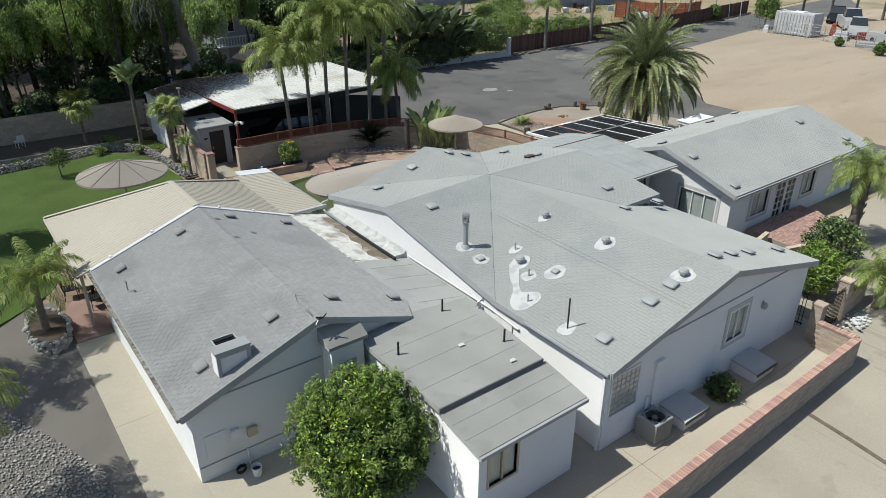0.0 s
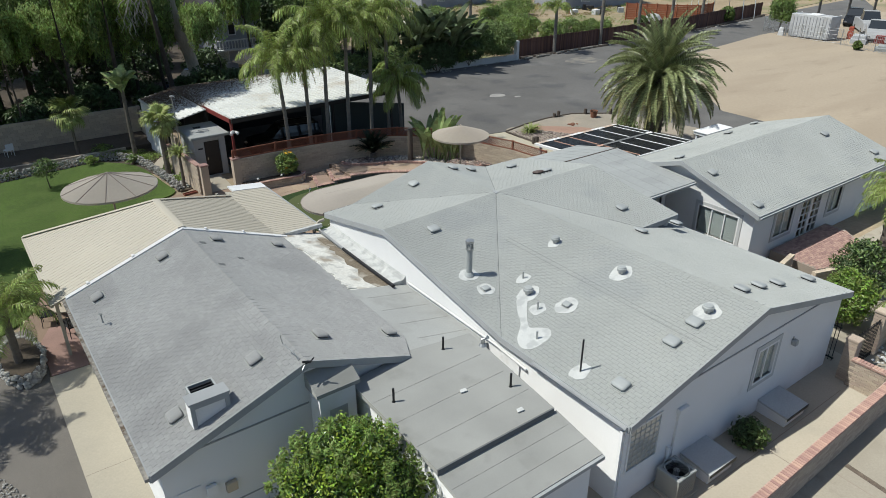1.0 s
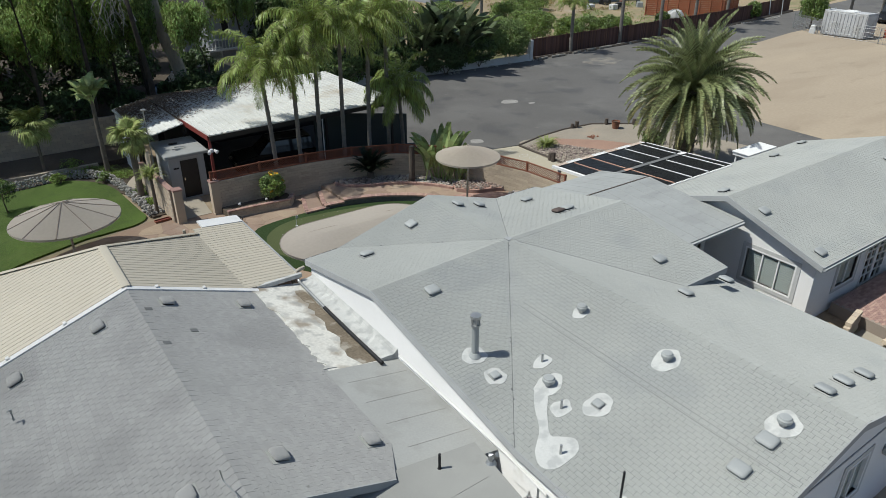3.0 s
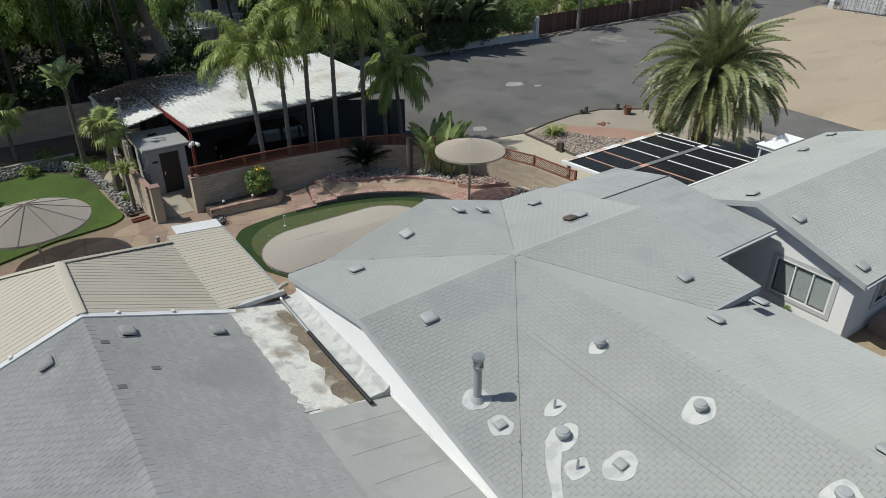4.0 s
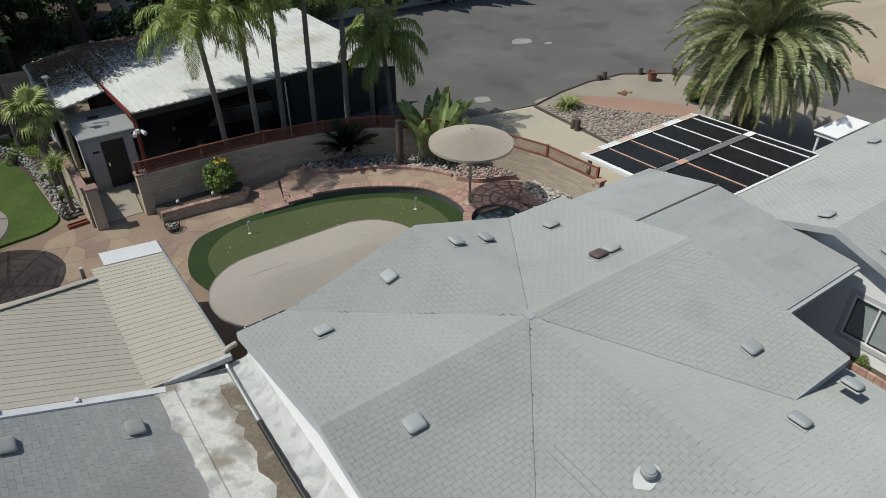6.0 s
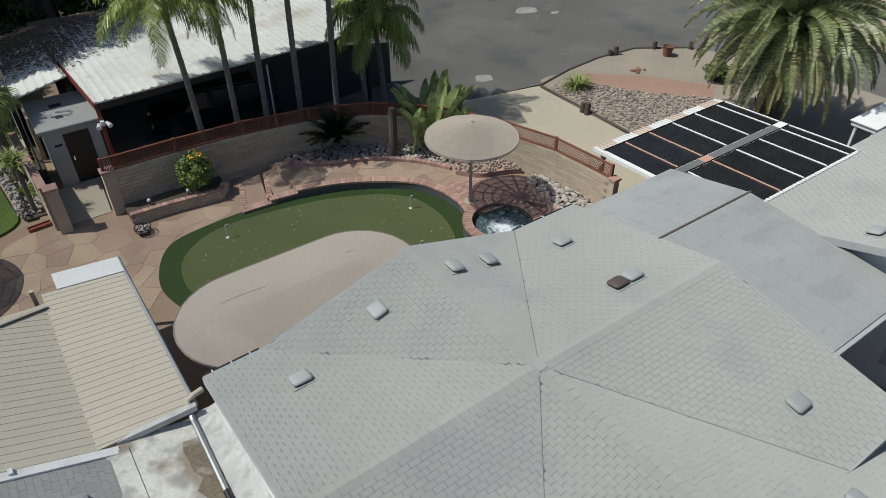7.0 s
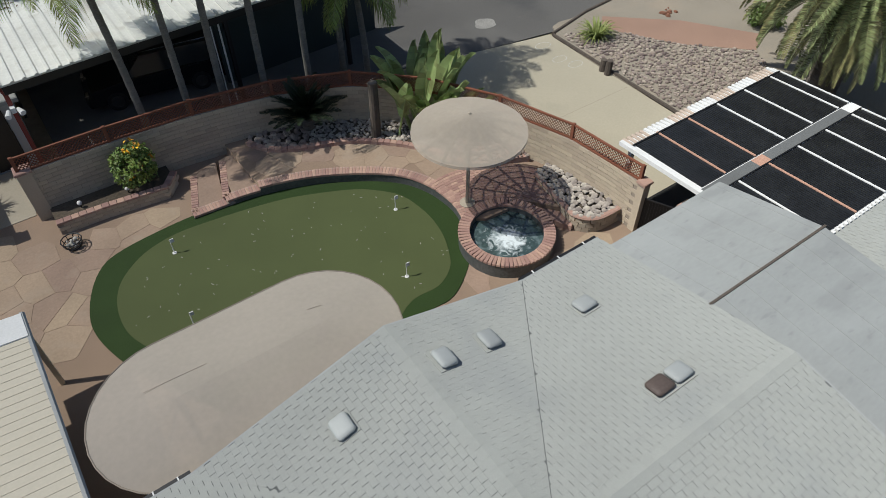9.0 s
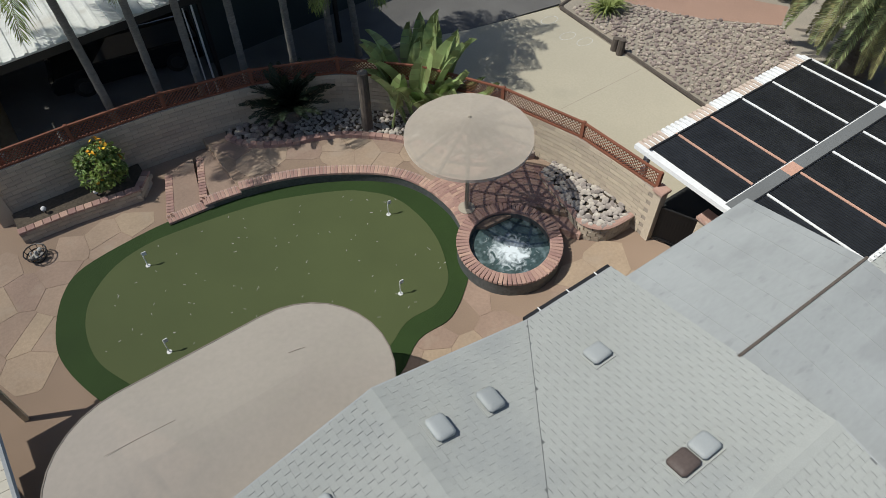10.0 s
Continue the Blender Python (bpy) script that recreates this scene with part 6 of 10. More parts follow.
# ---- spa ----
spa = thing("spa", "round raised spa with brick coping and bubbling water", "spa")
SPX, SPY, SPR = 23.0, 27.6, 1.0
circ = lambda r, z, n=48: [(SPX + r * math.cos(6.28318 * i / n), SPY + r * math.sin(6.28318 * i / n), z) for i in range(n)]
part("wall", Geo().rings([circ(SPR + 0.3, -0.05), circ(SPR + 0.3, 0.42), circ(SPR, 0.42), circ(SPR, -0.05)]), M_TILE, spa, "dark slate-tiled spa wall")
w = Geo().rings([circ(SPR + 0.01, 0.26), circ(SPR * 0.5, 0.27), circ(0.02, 0.275)])
part("water", w, M_WATER, spa, "rippled blue-grey water", smooth=True)
bm_ = mesh("brick", Geo().cbox(-0.16, -0.046, 0, 0.16, 0.046, 0.07, 0.012), M_BRICK)
for i in range(70):
    a = 6.28318 * i / 70
    share("brick", bm_, spa, pose(SPX + (SPR + 0.16) * math.cos(a), SPY + (SPR + 0.16) * math.sin(a), 0.42, 0, 0, math.degrees(a)))

# ---- carport and shed ----
carport = thing("carport", "open carport with a weathered white ribbed steel roof and red posts", "carport")
CPZ = lambda x, y: 3.5 - 0.012 * (y - 38)
g_poly = [(13.45, 37.25), (24.4, 37.95), (24.6, 47.2), (13.0, 47.2)]
ribbed(g_poly, CPZ, "x", 0.31, carport, M_CORR, 0.035, 0.09)
part("front_beam", Geo().prism(ccw([(13.5, 37.3), (24.35, 37.99), (24.34, 38.09), (13.49, 37.4)]), 3.2, 3.44), M_DARK, carport)
part("side_beam", Geo().prism(ccw([(13.42, 37.45), (13.54, 37.45), (13.34, 41.2), (13.22, 41.2)]), 3.2, 3.44), M_RED, carport)
for x, y in ((13.5, 37.5), (13.4, 41.5), (19.9, 37.88), (24.2, 38.2), (24.4, 47.0), (13.3, 47.0)):
    part("post", Geo().box(x - 0.06, y - 0.06, 0, x + 0.06, y + 0.06, 3.3), M_RED if x < 14 and y < 39 else M_DARK, carport)
# teal screen, lengthened to the right in place of shade on the asphalt behind
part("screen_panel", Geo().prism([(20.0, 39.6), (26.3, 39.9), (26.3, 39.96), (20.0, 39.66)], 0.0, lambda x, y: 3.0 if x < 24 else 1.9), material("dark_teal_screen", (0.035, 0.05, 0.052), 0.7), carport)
# added near-black panel that keeps the carport interior dark
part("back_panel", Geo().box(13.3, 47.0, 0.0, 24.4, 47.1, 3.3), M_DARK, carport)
part("conduit", Geo().cyl(19.65, 37.78, 0, 3.25, 0.03, 7).cyl(19.4, 37.78, 0, 3.25, 0.02, 7), M_WHITE, carport)
lean = thing("lean_to", "leaf-littered low lean-to roof beside the carport", "lean-to")
ribbed([(11.2, 40.4), (13.2, 40.5), (12.95, 47.0), (11.05, 47.0)], lambda x, y: 2.95 + 0.2 * (x - 11), "x", 0.31, lean, M_CORR, 0.03, 0.09)
for x, y in ((11.2, 41.6), (11.3, 47.0)):
    part("post", Geo().box(x - 0.05, y - 0.05, 0, x + 0.05, y + 0.05, 2.93), M_DARK, lean)
part("wall", Geo().box(11.15, 43.0, 0, 11.25, 46.9, 2.9), M_WALL, lean)
shed = thing("shed", "small grey flat-roofed shed with a dark door", "shed")
part("wall", wall_geo((11.75, 38.9), (13.5, 38.9), 0.12, -0.05, 2.25, [(0.55, 1.42, 0.02, 2.0)]), M_SHED, shed)
part("wall", wall_geo((11.75, 41.3), (11.75, 39.02), 0.12, -0.05, 2.25), M_SHED, shed)
part("wall", wall_geo((13.5, 39.02), (13.5, 41.3), 0.12, -0.05, 2.25), M_SHED, shed)
part("wall", wall_geo((13.38, 41.3), (11.87, 41.3), 0.12, -0.05, 2.25), M_SHED, shed)
part("roof", Geo().cbox(11.55, 38.6, 2.25, 13.7, 41.5, 2.4, 0.03), M_MEMBRANE, shed)
d = thing("door", "dark brown screen door", "")
d.parent = shed
part("leaf", Geo().box(12.32, 38.93, 0.03, 13.15, 38.97, 1.98), M_DOOR, d)
part("door_handle", Geo().box(12.4, 38.9, 0.95, 12.44, 38.93, 1.1), M_CHROME, d)
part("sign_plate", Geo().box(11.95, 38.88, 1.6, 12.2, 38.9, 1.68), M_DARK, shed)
part("roof_fitting", Geo().box(12.3, 40.4, 2.4, 12.7, 40.55, 2.46), M_DARK, shed)
part("roof_pipe", Geo().tube([(12.2, 39.6, 2.42), (12.8, 39.4, 2.45), (12.9, 39.7, 2.45), (12.4, 39.9, 2.43)], 0.02, 6), M_GALV, shed)
cam_l = thing("security_light", "white twin flood light on the carport post", "lamp")
part("bracket", Geo().box(13.44, 37.28, 2.65, 13.56, 37.44, 2.8), M_WHITE, cam_l)
for dx in (-0.12, 0.12):
    part("head", Geo().tube([(13.5 + dx, 37.31, 2.75), (13.5 + dx * 1.6, 37.11, 2.68)], [0.05, 0.085], 9), M_WHITE, cam_l)
pole = thing("light_pole", "thin metal pole with a small lamp head beside the shed", "lamp post")
part("pole", Geo().cyl(11.3, 40.0, 0, 4.5, 0.025, 8), M_GALV, pole)
part("head", Geo().cbox(11.2, 39.9, 4.45, 11.42, 40.08, 4.53, 0.03), M_GALV, pole)


def car(name, label, at, turn, length, width, height, paint, bed=False):
    """A parked vehicle: body, cabin glass, wheels, lights."""
    c = thing(name, label, "car", at, turn=turn)
    L, W, H = length / 2, width / 2, height
    low = [(-L, 0.45), (-L * 0.98, H * 0.56), (-L * 0.6, H * 0.6), (L * 0.45, H * 0.6), (L * 0.9, H * 0.52), (L, 0.5), (L * 0.97, 0.3), (-L * 0.97, 0.3)]
    rows = []
    for y, k in ((-W, 0.95), (-W * 0.96, 1.0), (W * 0.96, 1.0), (W, 0.95)):
        rows.append([(x * (0.985 if k < 1 else 1), y, 0.3 + (z - 0.3) * k) for x, z in low])
    body = Geo().rings(rows)
    body.f.append(tuple(range(8)))
    body.f.append(tuple(reversed(range(24, 32))))
    part("body", body, paint, c)
    x0, x1 = (-L * 0.1, L * 0.42) if bed else (-L * 0.95, L * 0.42)
    cab = Geo()
    b, t = H * 0.59, H
    cab.add([(x0, -W * 0.93, b), (x1, -W * 0.93, b), (x1, W * 0.93, b), (x0, W * 0.93, b), (x0 + 0.2, -W * 0.75, t - 0.05), (x1 - 0.7, -W * 0.75, t - 0.05), (x1 - 0.7, W * 0.75, t - 0.05), (x0 + 0.2, W * 0.75, t - 0.05)],
            [(0, 1, 5, 4), (1, 2, 6, 5), (2, 3, 7, 6), (3, 0, 4, 7)])
    part("cabin_glass", cab, M_CARGLASS, c)
    part("roof", Geo().cbox(x0 + 0.15, -W * 0.78, t - 0.06, x1 - 0.65, W * 0.78, t, 0.05), paint, c)
    for s in (-1, 1):
        part("roof_rail", Geo().tube([(x0 + 0.25, s * W * 0.72, t + 0.03), (x1 - 0.8, s * W * 0.72, t + 0.03)], 0.018, 6), M_CHROME, c)
        part("headlight", Geo().cbox(L * 0.9, s * W * 0.72 - 0.15, 0.58, L * 0.99, s * W * 0.72 + 0.15, 0.74, 0.03), M_CHROME, c)
        for x in (-L * 0.6, L * 0.6):
            w = part("wheel", Geo().tube([(x, s * (W - 0.2), 0.34), (x, s * (W + 0.01), 0.34)], 0.34, 18), M_RUBBER, c)
            part("rim", Geo().tube([(x, s * (W + 0.0), 0.34), (x, s * (W + 0.02), 0.34)], 0.22, 12), M_CHROME, w)
    return c


car("suv", "black sport utility vehicle parked in the dark carport", (17.9, 40.9, 0), 172, 4.7, 1.85, 1.7, M_CARPAINT)
car("pickup", "dark blue pickup parked under the trees", (18.8, 60.6, 0), 200, 5.2, 1.9, 1.75, material("dark_blue_paint", (0.012, 0.022, 0.045), 0.25, spec=0.6), True)

# ---- planters, rock beds and small patio things ----


def block_course(parent, line, z0, courses, length, height, depth, mat_piece, mat_stuff, limit=300, gap=0.011):
    """Blocks in running bond along a plan line: the first ones are pieces of their own, the rest is joined."""
    shared = mesh("block", Geo().cbox(-length / 2 + gap / 2, -depth / 2, gap / 2, length / 2 - gap / 2, depth / 2, height - gap / 2, 0.006), mat_piece)
    rest, n = Geo(), 0
    for c in range(courses):
        for x, y, h, s in along(line, length, length * (0.5 if c % 2 else 1.0)):
            m = pose(x, y, z0 + c * height, 0, 0, math.degrees(h))
            if n < limit:
                share("block", shared, parent, m)
                n += 1
            else:
                rest.cbox(-length / 2 + gap / 2, -depth / 2, gap / 2, length / 2 - gap / 2, depth / 2, height - gap / 2, 0.006, m)
    if rest.v:
        part("blocks", rest, mat_stuff, parent, kind="stuff")


# added near-black sheet: paints the shade on the ground under the solar roof
sheet("rubber_mat", ccw([(26.48, 21.9), (31.3, 21.9), (31.3, 26.6), (26.48, 26.6)]), 0.024, M_RUBBER, "near-black sheet standing in for the shade below the solar roof", "mat", 0.05)
# end pier, gate
pier = thing("gate_pier", "tan block pier with brick cap beside the side gate", "pier", kind="structure")
part("core", Geo().box(26.13, 25.88, -0.05, 26.38, 26.1, 1.64), M_BLOCK, pier)
part("cap", Geo().cbox(26.09, 25.84, 1.64, 26.42, 26.14, 1.73, 0.02), M_BRICK, pier)
pier2 = thing("gate_pier", "low tan block pier with a salmon brick cap beside the iron gate", "pier", kind="structure")
part("core", Geo().box(26.62, 24.72, -0.05, 26.94, 25.04, 1.28), M_BLOCK, pier2)
part("cap", Geo().cbox(26.57, 24.67, 1.28, 26.99, 25.09, 1.38, 0.02), M_BRICK, pier2)
gate = thing("side_gate", "black iron bar gate beside the block pier", "gate", group="iron gates")
gm = pose(26.27, 25.86, 0, 0, 0, -65)
part("gate_frame", Geo().box(0, -0.02, 0.1, 0.98, 0.02, 0.14, gm).box(0, -0.02, 1.16, 0.98, 0.02, 1.2, gm).box(0, -0.02, 0.14, 0.03, 0.02, 1.16, gm).box(0.95, -0.02, 0.14, 0.98, 0.02, 1.16, gm), M_DARK, gate)
part("gate_panel", Geo().box(0.03, 0.012, 0.14, 0.95, 0.018, 1.16, gm), M_DARK, gate, "dark mesh panel behind the bars")
for i in range(12):
    part("bar", Geo().box(0.06 + i * 0.076, -0.03, 0.14, 0.075 + i * 0.076, -0.012, 1.16, gm), M_DARK, gate)
for x, y, lab in ((13.0, 36.15, "a"), (11.25, 36.05, "b")):
    pr = thing("gate_pier", "tan block pier at the garden passage", "pier", kind="structure", group="passage piers")
    part("core", Geo().box(x - 0.19, y - 0.19, -0.05, x + 0.19, y + 0.19, 1.62), M_BLOCK, pr)
    part("cap", Geo().cbox(x - 0.22, y - 0.22, 1.62, x + 0.22, y + 0.22, 1.7, 0.02), M_BRICK, pr)
side_wall = thing("passage_wall", "tan block wall stepping back to the shed", "garden wall", kind="structure")
part("core", wall_geo((11.15, 36.2), (10.95, 40.9), 0.18, -0.05, 1.6), M_MORTAR, side_wall)
block_course(side_wall, [(11.06, 36.2), (10.86, 40.9)], 0.0, 12, 0.29, 0.133, 0.2, M_BLOCK_PIECE, M_BLOCK)
part("cap", Geo().prism(ccw([(11.2, 36.2), (11.0, 40.9), (10.75, 40.9), (10.93, 36.2)]), 1.6, 1.66), M_BRICK, side_wall)

# brick planter with the hibiscus
planter = thing("brick_planter", "low block planter with a brick cap along the garden wall", "planter", kind="structure")
PL = [(13.15, 35.1), (14.4, 35.05), (16.15, 34.85), (16.55, 35.35)]
block_course(planter, PL, 0.0, 3, 0.29, 0.127, 0.14, M_BLOCK_PIECE, M_BLOCK)
for a, b in zip(PL, PL[1:]):
    part("core", Geo().prism(ccw(offset([a, b], -0.05) + list(reversed(offset([a, b], 0.05)))), -0.05, 0.38), M_MORTAR, planter)
pb = mesh("brick", Geo().cbox(-0.095, -0.1, 0, 0.095, 0.1, 0.06, 0.01), M_BRICK)
for x, y, h, s in along(PL, 0.205, 0.1):
    share("brick", pb, planter, pose(x, y, 0.38, 0, 0, math.degrees(h)))
part("soil", Geo().prism(ccw([(13.15, 35.15), (16.1, 34.95), (16.5, 35.4), (16.5, 35.95), (13.15, 36.0)]), -0.02, 0.3), M_EARTH, planter)
for x, y in ((13.9, 35.5), (15.2, 35.35)):
    q = thing("garden_light", "small white globe garden light in the planter", "lamp", (x, y, 0.3), "planter lights")
    part("stake", Geo().cyl(0, 0, -0.02, 0.12, 0.02, 6), M_DARK, q)
    gl = Geo()
    gl.rings([[(0.07 * math.cos(k) * math.cos(a * 0.628), 0.07 * math.cos(k) * math.sin(a * 0.628), 0.17 + 0.07 * math.sin(k)) for a in range(10)] for k in (-1.5, -0.8, 0, 0.8, 1.5)])
    part("globe", gl, M_WHITE, q, smooth=True)
sheet("passage_slab", ccw([(11.3, 36.3), (12.75, 36.3), (12.95, 38.85), (11.25, 38.85)]), 0.02, M_CONCRETE, "pale concrete slab in the garden passage", "concrete", 0.05)
sheet("brick_paving", ccw([(1.78, 23.35), (2.95, 23.35), (2.95, 26.4), (2.2, 26.6), (1.75, 25.6)]), 0.014, M_TERRACE_ISL, "dull red brick paving beside the stone planter", "paving", 0.05)
rb = thing("red_tray", "low red metal tray lying on the patio by the rock bed", "tray", (10.55, 36.72, 0.012), turn=6)
part("base", Geo().cbox(-0.34, -0.1, 0, 0.34, 0.1, 0.05, 0.01), M_RED, rb)
part("rim", Geo().box(-0.36, -0.12, 0.0, 0.36, -0.1, 0.1).box(-0.36, 0.1, 0.0, 0.36, 0.12, 0.1).box(-0.36, -0.1, 0.0, -0.34, 0.1, 0.1).box(0.34, -0.1, 0.0, 0.36, 0.1, 0.1), M_LATTICE, rb)
# metal basket on the patio
bk = thing("wire_basket", "round metal wire basket standing on the patio", "basket", (13.3, 34.35, 0))
for z, r in ((0.03, 0.16), (0.15, 0.24), (0.28, 0.27)):
    part("hoop", Geo().tube([(r * math.cos(a * 0.5236), r * math.sin(a * 0.5236), z) for a in range(13)], 0.018, 5), M_DARK, bk)
for a in range(10):
    w = a * 0.628
    part("wire", Geo().tube([(0.16 * math.cos(w), 0.16 * math.sin(w), 0.02), (0.24 * math.cos(w), 0.24 * math.sin(w), 0.15), (0.27 * math.cos(w), 0.27 * math.sin(w), 0.28)], 0.01, 5), M_DARK, bk)
rng = random.Random(19)
fill = Geo()
stones(fill, [(rng.uniform(-0.13, 0.13), rng.uniform(-0.13, 0.13), rng.uniform(0.08, 0.26)) for _ in range(24)], rng, 0.04, 0.07, 0.8)
part("stones", fill, M_STONE_LT, bk, kind="stuff")
# corner rock bed behind the raised patio
BED = ccw(spline([(18.95, 35.4), (19.3, 34.75), (20.1, 34.2), (21.5, 33.65), (22.6, 32.75), (23.2, 32.0), (23.6, 31.3), (24.2, 31.2)], 4, False) + [p for p in reversed(offset(WALL, -0.12)) if 19.0 < p[0] < 24.9 and p[1] > 31.2])
sheet("rock_bed", BED, UP + 0.04, M_EARTH, "dark soil bed edged with brick in the wall's corner", "garden bed", 0.2)
edge = spline([(18.95, 35.4), (19.3, 34.75), (20.1, 34.2), (21.5, 33.65), (22.6, 32.75), (23.2, 32.0), (23.6, 31.3)], 6, False)
kerb = thing("brick_kerb", "curved brick edging of the corner rock bed", "edging", kind="structure")
kb = mesh("brick", Geo().cbox(-0.095, -0.09, 0, 0.095, 0.09, 0.13, 0.012), M_BRICK)
for x, y, h, s in along(edge, 0.2, 0.1):
    share("brick", kb, kerb, pose(x, y, UP, 0, 0, math.degrees(h)))
g = Geo()
pl = scatter(BED, 0.16, rng, 0.6)
stones(g, [(x, y, UP + 0.07) for x, y in scatter(BED, 0.11, rng, 0.6) if x > 20.6], rng, 0.04, 0.09)
put("cobbles", g, M_STONE, "pale rounded river cobbles covering the corner bed", "cobbles", "stuff", smooth=True)
# larger cobbles at this end; their darker stone colour stands in for shade
g = Geo()
stones(g, [(x, y, UP + 0.09) for x, y in pl if x <= 20.7], rng, 0.07, 0.14)
put("cobbles", g, M_STONE_DK, "mixed cobbles at the end of the corner bed, coloured darker for shade", "cobbles", "stuff", smooth=True)
lg = thing("log_post", "upright weathered log standing in the cobbles", "post")
part("log", Geo().tube([(22.4, 33.35, UP - 0.05), (22.42, 33.36, 1.3), (22.45, 33.4, 2.3)], [0.16, 0.15, 0.145], 12), M_LOG, lg)
part("log_end", Geo().cyl(22.45, 33.4, 2.28, 2.31, 0.12, 12), M_TRUNK, lg)
# brick planter with cobbles beside the spa
rp = thing("rock_planter", "curved tan block planter filled with cobbles beside the wall", "planter", kind="structure")
RPL = spline([(25.2, 29.0), (25.05, 28.2), (24.95, 27.5), (24.9, 26.95), (25.3, 26.55), (26.1, 26.5)], 5, False)
block_course(rp, RPL, 0.0, 3, 0.2, 0.16, 0.12, M_BLOCK_PIECE, M_BLOCK)
RPP = ccw(RPL + [(26.15, 27.4), (25.8, 29.1)])
part("soil", Geo().prism(RPP, -0.05, 0.44), M_EARTH, rp)
part("cap", Geo().tube([(x, y, 0.49) for x, y in RPL], 0.09, 6, flat=0.4), M_BRICK_ISL, rp)
g = Geo()
stones(g, [(x, y, 0.5) for x, y in scatter(RPP, 0.11, rng, 0.6)], rng, 0.06, 0.12, 0.5)
part("cobbles", g, M_STONE, rp, kind="stuff", smooth=True)
bb = thing("brick_bench", "low curved brick bench with cobbles behind the umbrella", "planter", kind="structure")
BB = spline([(23.5, 30.9), (24.1, 30.2), (24.9, 29.9), (25.5, 29.6)], 6, False)
part("base", Geo().prism(ccw(BB + [(25.6, 30.3), (24.6, 31.6), (23.7, 31.5)]), 0, UP + 0.2), M_BRICK_ISL, bb)
g = Geo()
stones(g, [(x, y, UP + 0.24) for x, y in scatter(ccw(BB + [(25.6, 30.3), (24.6, 31.6), (23.7, 31.5)]), 0.12, rng, 0.5)], rng, 0.04, 0.09)
part("cobbles", g, M_STONE_DK, bb, kind="stuff", smooth=True)
st = thing("brick_step", "curved brick step down from the umbrella terrace", "step", kind="structure")
part("tread", Geo().prism(ccw(spline([(24.3, 28.35), (24.95, 27.75), (25.1, 27.1)], 5, False) + [(24.75, 26.9), (24.35, 27.6), (24.0, 28.1)]), -0.03, 0.2), M_BRICK_ISL, st)

# coping bricks of the terrace
coping = thing("coping", "salmon brick coping along the terrace edge", "coping", kind="structure")
cb = mesh("brick", Geo().cbox(-0.046, -0.16, 0, 0.046, 0.16, 0.07, 0.012), M_BRICK)
mid = offset(COPE, 0.12)
bed = Geo()
for a, b in zip(mid, mid[1:]):
    z = (UP if a[0] > STEP_W else 0.24 if a[0] > 17.4 else 0.12) - 0.055
    bed.prism(ccw(offset([a, b], -0.15) + list(reversed(offset([a, b], 0.15)))), z - 0.02, z + 0.058)
part("mortar", bed, M_MORTAR, coping)
for x, y, h, s in along(mid, 0.1, 0.05):
    z = UP if x > STEP_W else (0.24 if x > 17.4 else 0.12)
    share("brick", cb, coping, pose(x, y, z - 0.055, 0, 0, math.degrees(h)))
# blocks of the garden wall
block_course(garden_wall, offset(WALL, 0.0), 0.0, 12, 0.36, 0.135, 0.2, M_BLOCK_PIECE, M_BLOCK)

# ---- rear block wall, low walls, rock edging ----
rear = thing("rear_block_wall", "long tan block wall in deep shade at the back", "wall", kind="structure")
part("core", Geo().box(-30, 49.4, -0.05, 11.6, 49.56, 2.0), M_MORTAR, rear)
block_course(rear, [(-4, 49.48), (11.5, 49.48)], 0.0, 10, 0.4, 0.2, 0.2, M_BLOCK_PIECE, M_BLOCK, 300)
part("wall_end", Geo().box(11.5, 41.6, -0.05, 11.66, 49.5, 1.7), M_BLOCK, rear)
low = thing("low_wall", "low tan block retaining wall with a pale cap", "wall", kind="structure")
block_course(low, [(-10, 46.2), (3, 46.0), (9.4, 46.0)], 0.0, 2, 0.4, 0.2, 0.2, M_BLOCK_PIECE, M_BLOCK, 200)
g = Geo()
edge_r = spline([(-12, 44.0), (1.0, 44.6), (5.5, 45.1), (7.8, 45.4), (9.3, 44.3), (9.9, 42.4), (10.05, 40.4), (10.2, 38.8), (10.2, 37.5)], 8, False)
for x, y, h, s in along(edge_r, 0.11):
    for k in range(6):
        stones(g, [(x + rng.uniform(-0.12, 0.12), y + rng.uniform(-0.12, 0.12), 0.05 + k * 0.08)], rng, 0.05, 0.085, 0.8)
BEDP = ccw([(10.3, 37.6), (11.0, 37.5), (10.9, 40.4), (10.5, 41.6), (10.15, 41.6), (10.2, 39.5)])
stones(g, [(x, y, 0.1) for x, y in scatter(BEDP, 0.12, rng, 0.6)], rng, 0.05, 0.1)
put("rock_edging", g, M_STONE_GREY, "grey stacked river rocks edging the lawn", "rocks", "stuff", smooth=True)
sheet("rock_path", ccw([(10.1, 41.6), (10.2, 39.0), (10.25, 37.4), (11.0, 37.4), (11.0, 38.8), (10.8, 41.2), (10.4, 41.8)]), 0.05, M_EARTH, "small planted bed between rocks", "garden bed", 0.08)
# round stone planter with the young palm
g = Geo()
for a in range(44):
    for k in range(4):
        w = a * 0.1428 + k * 0.07
        stones(g, [(1.12 + 0.62 * math.cos(w) + rng.uniform(-0.05, 0.05), 24.5 + 1.35 * math.sin(w) + rng.uniform(-0.05, 0.05), 0.07 + k * 0.11)], rng, 0.06, 0.12, 0.8)
put("stone_planter", g, M_STONE_LT, "round planter ring of stacked pale stones", "planter", smooth=True)
g = Geo()
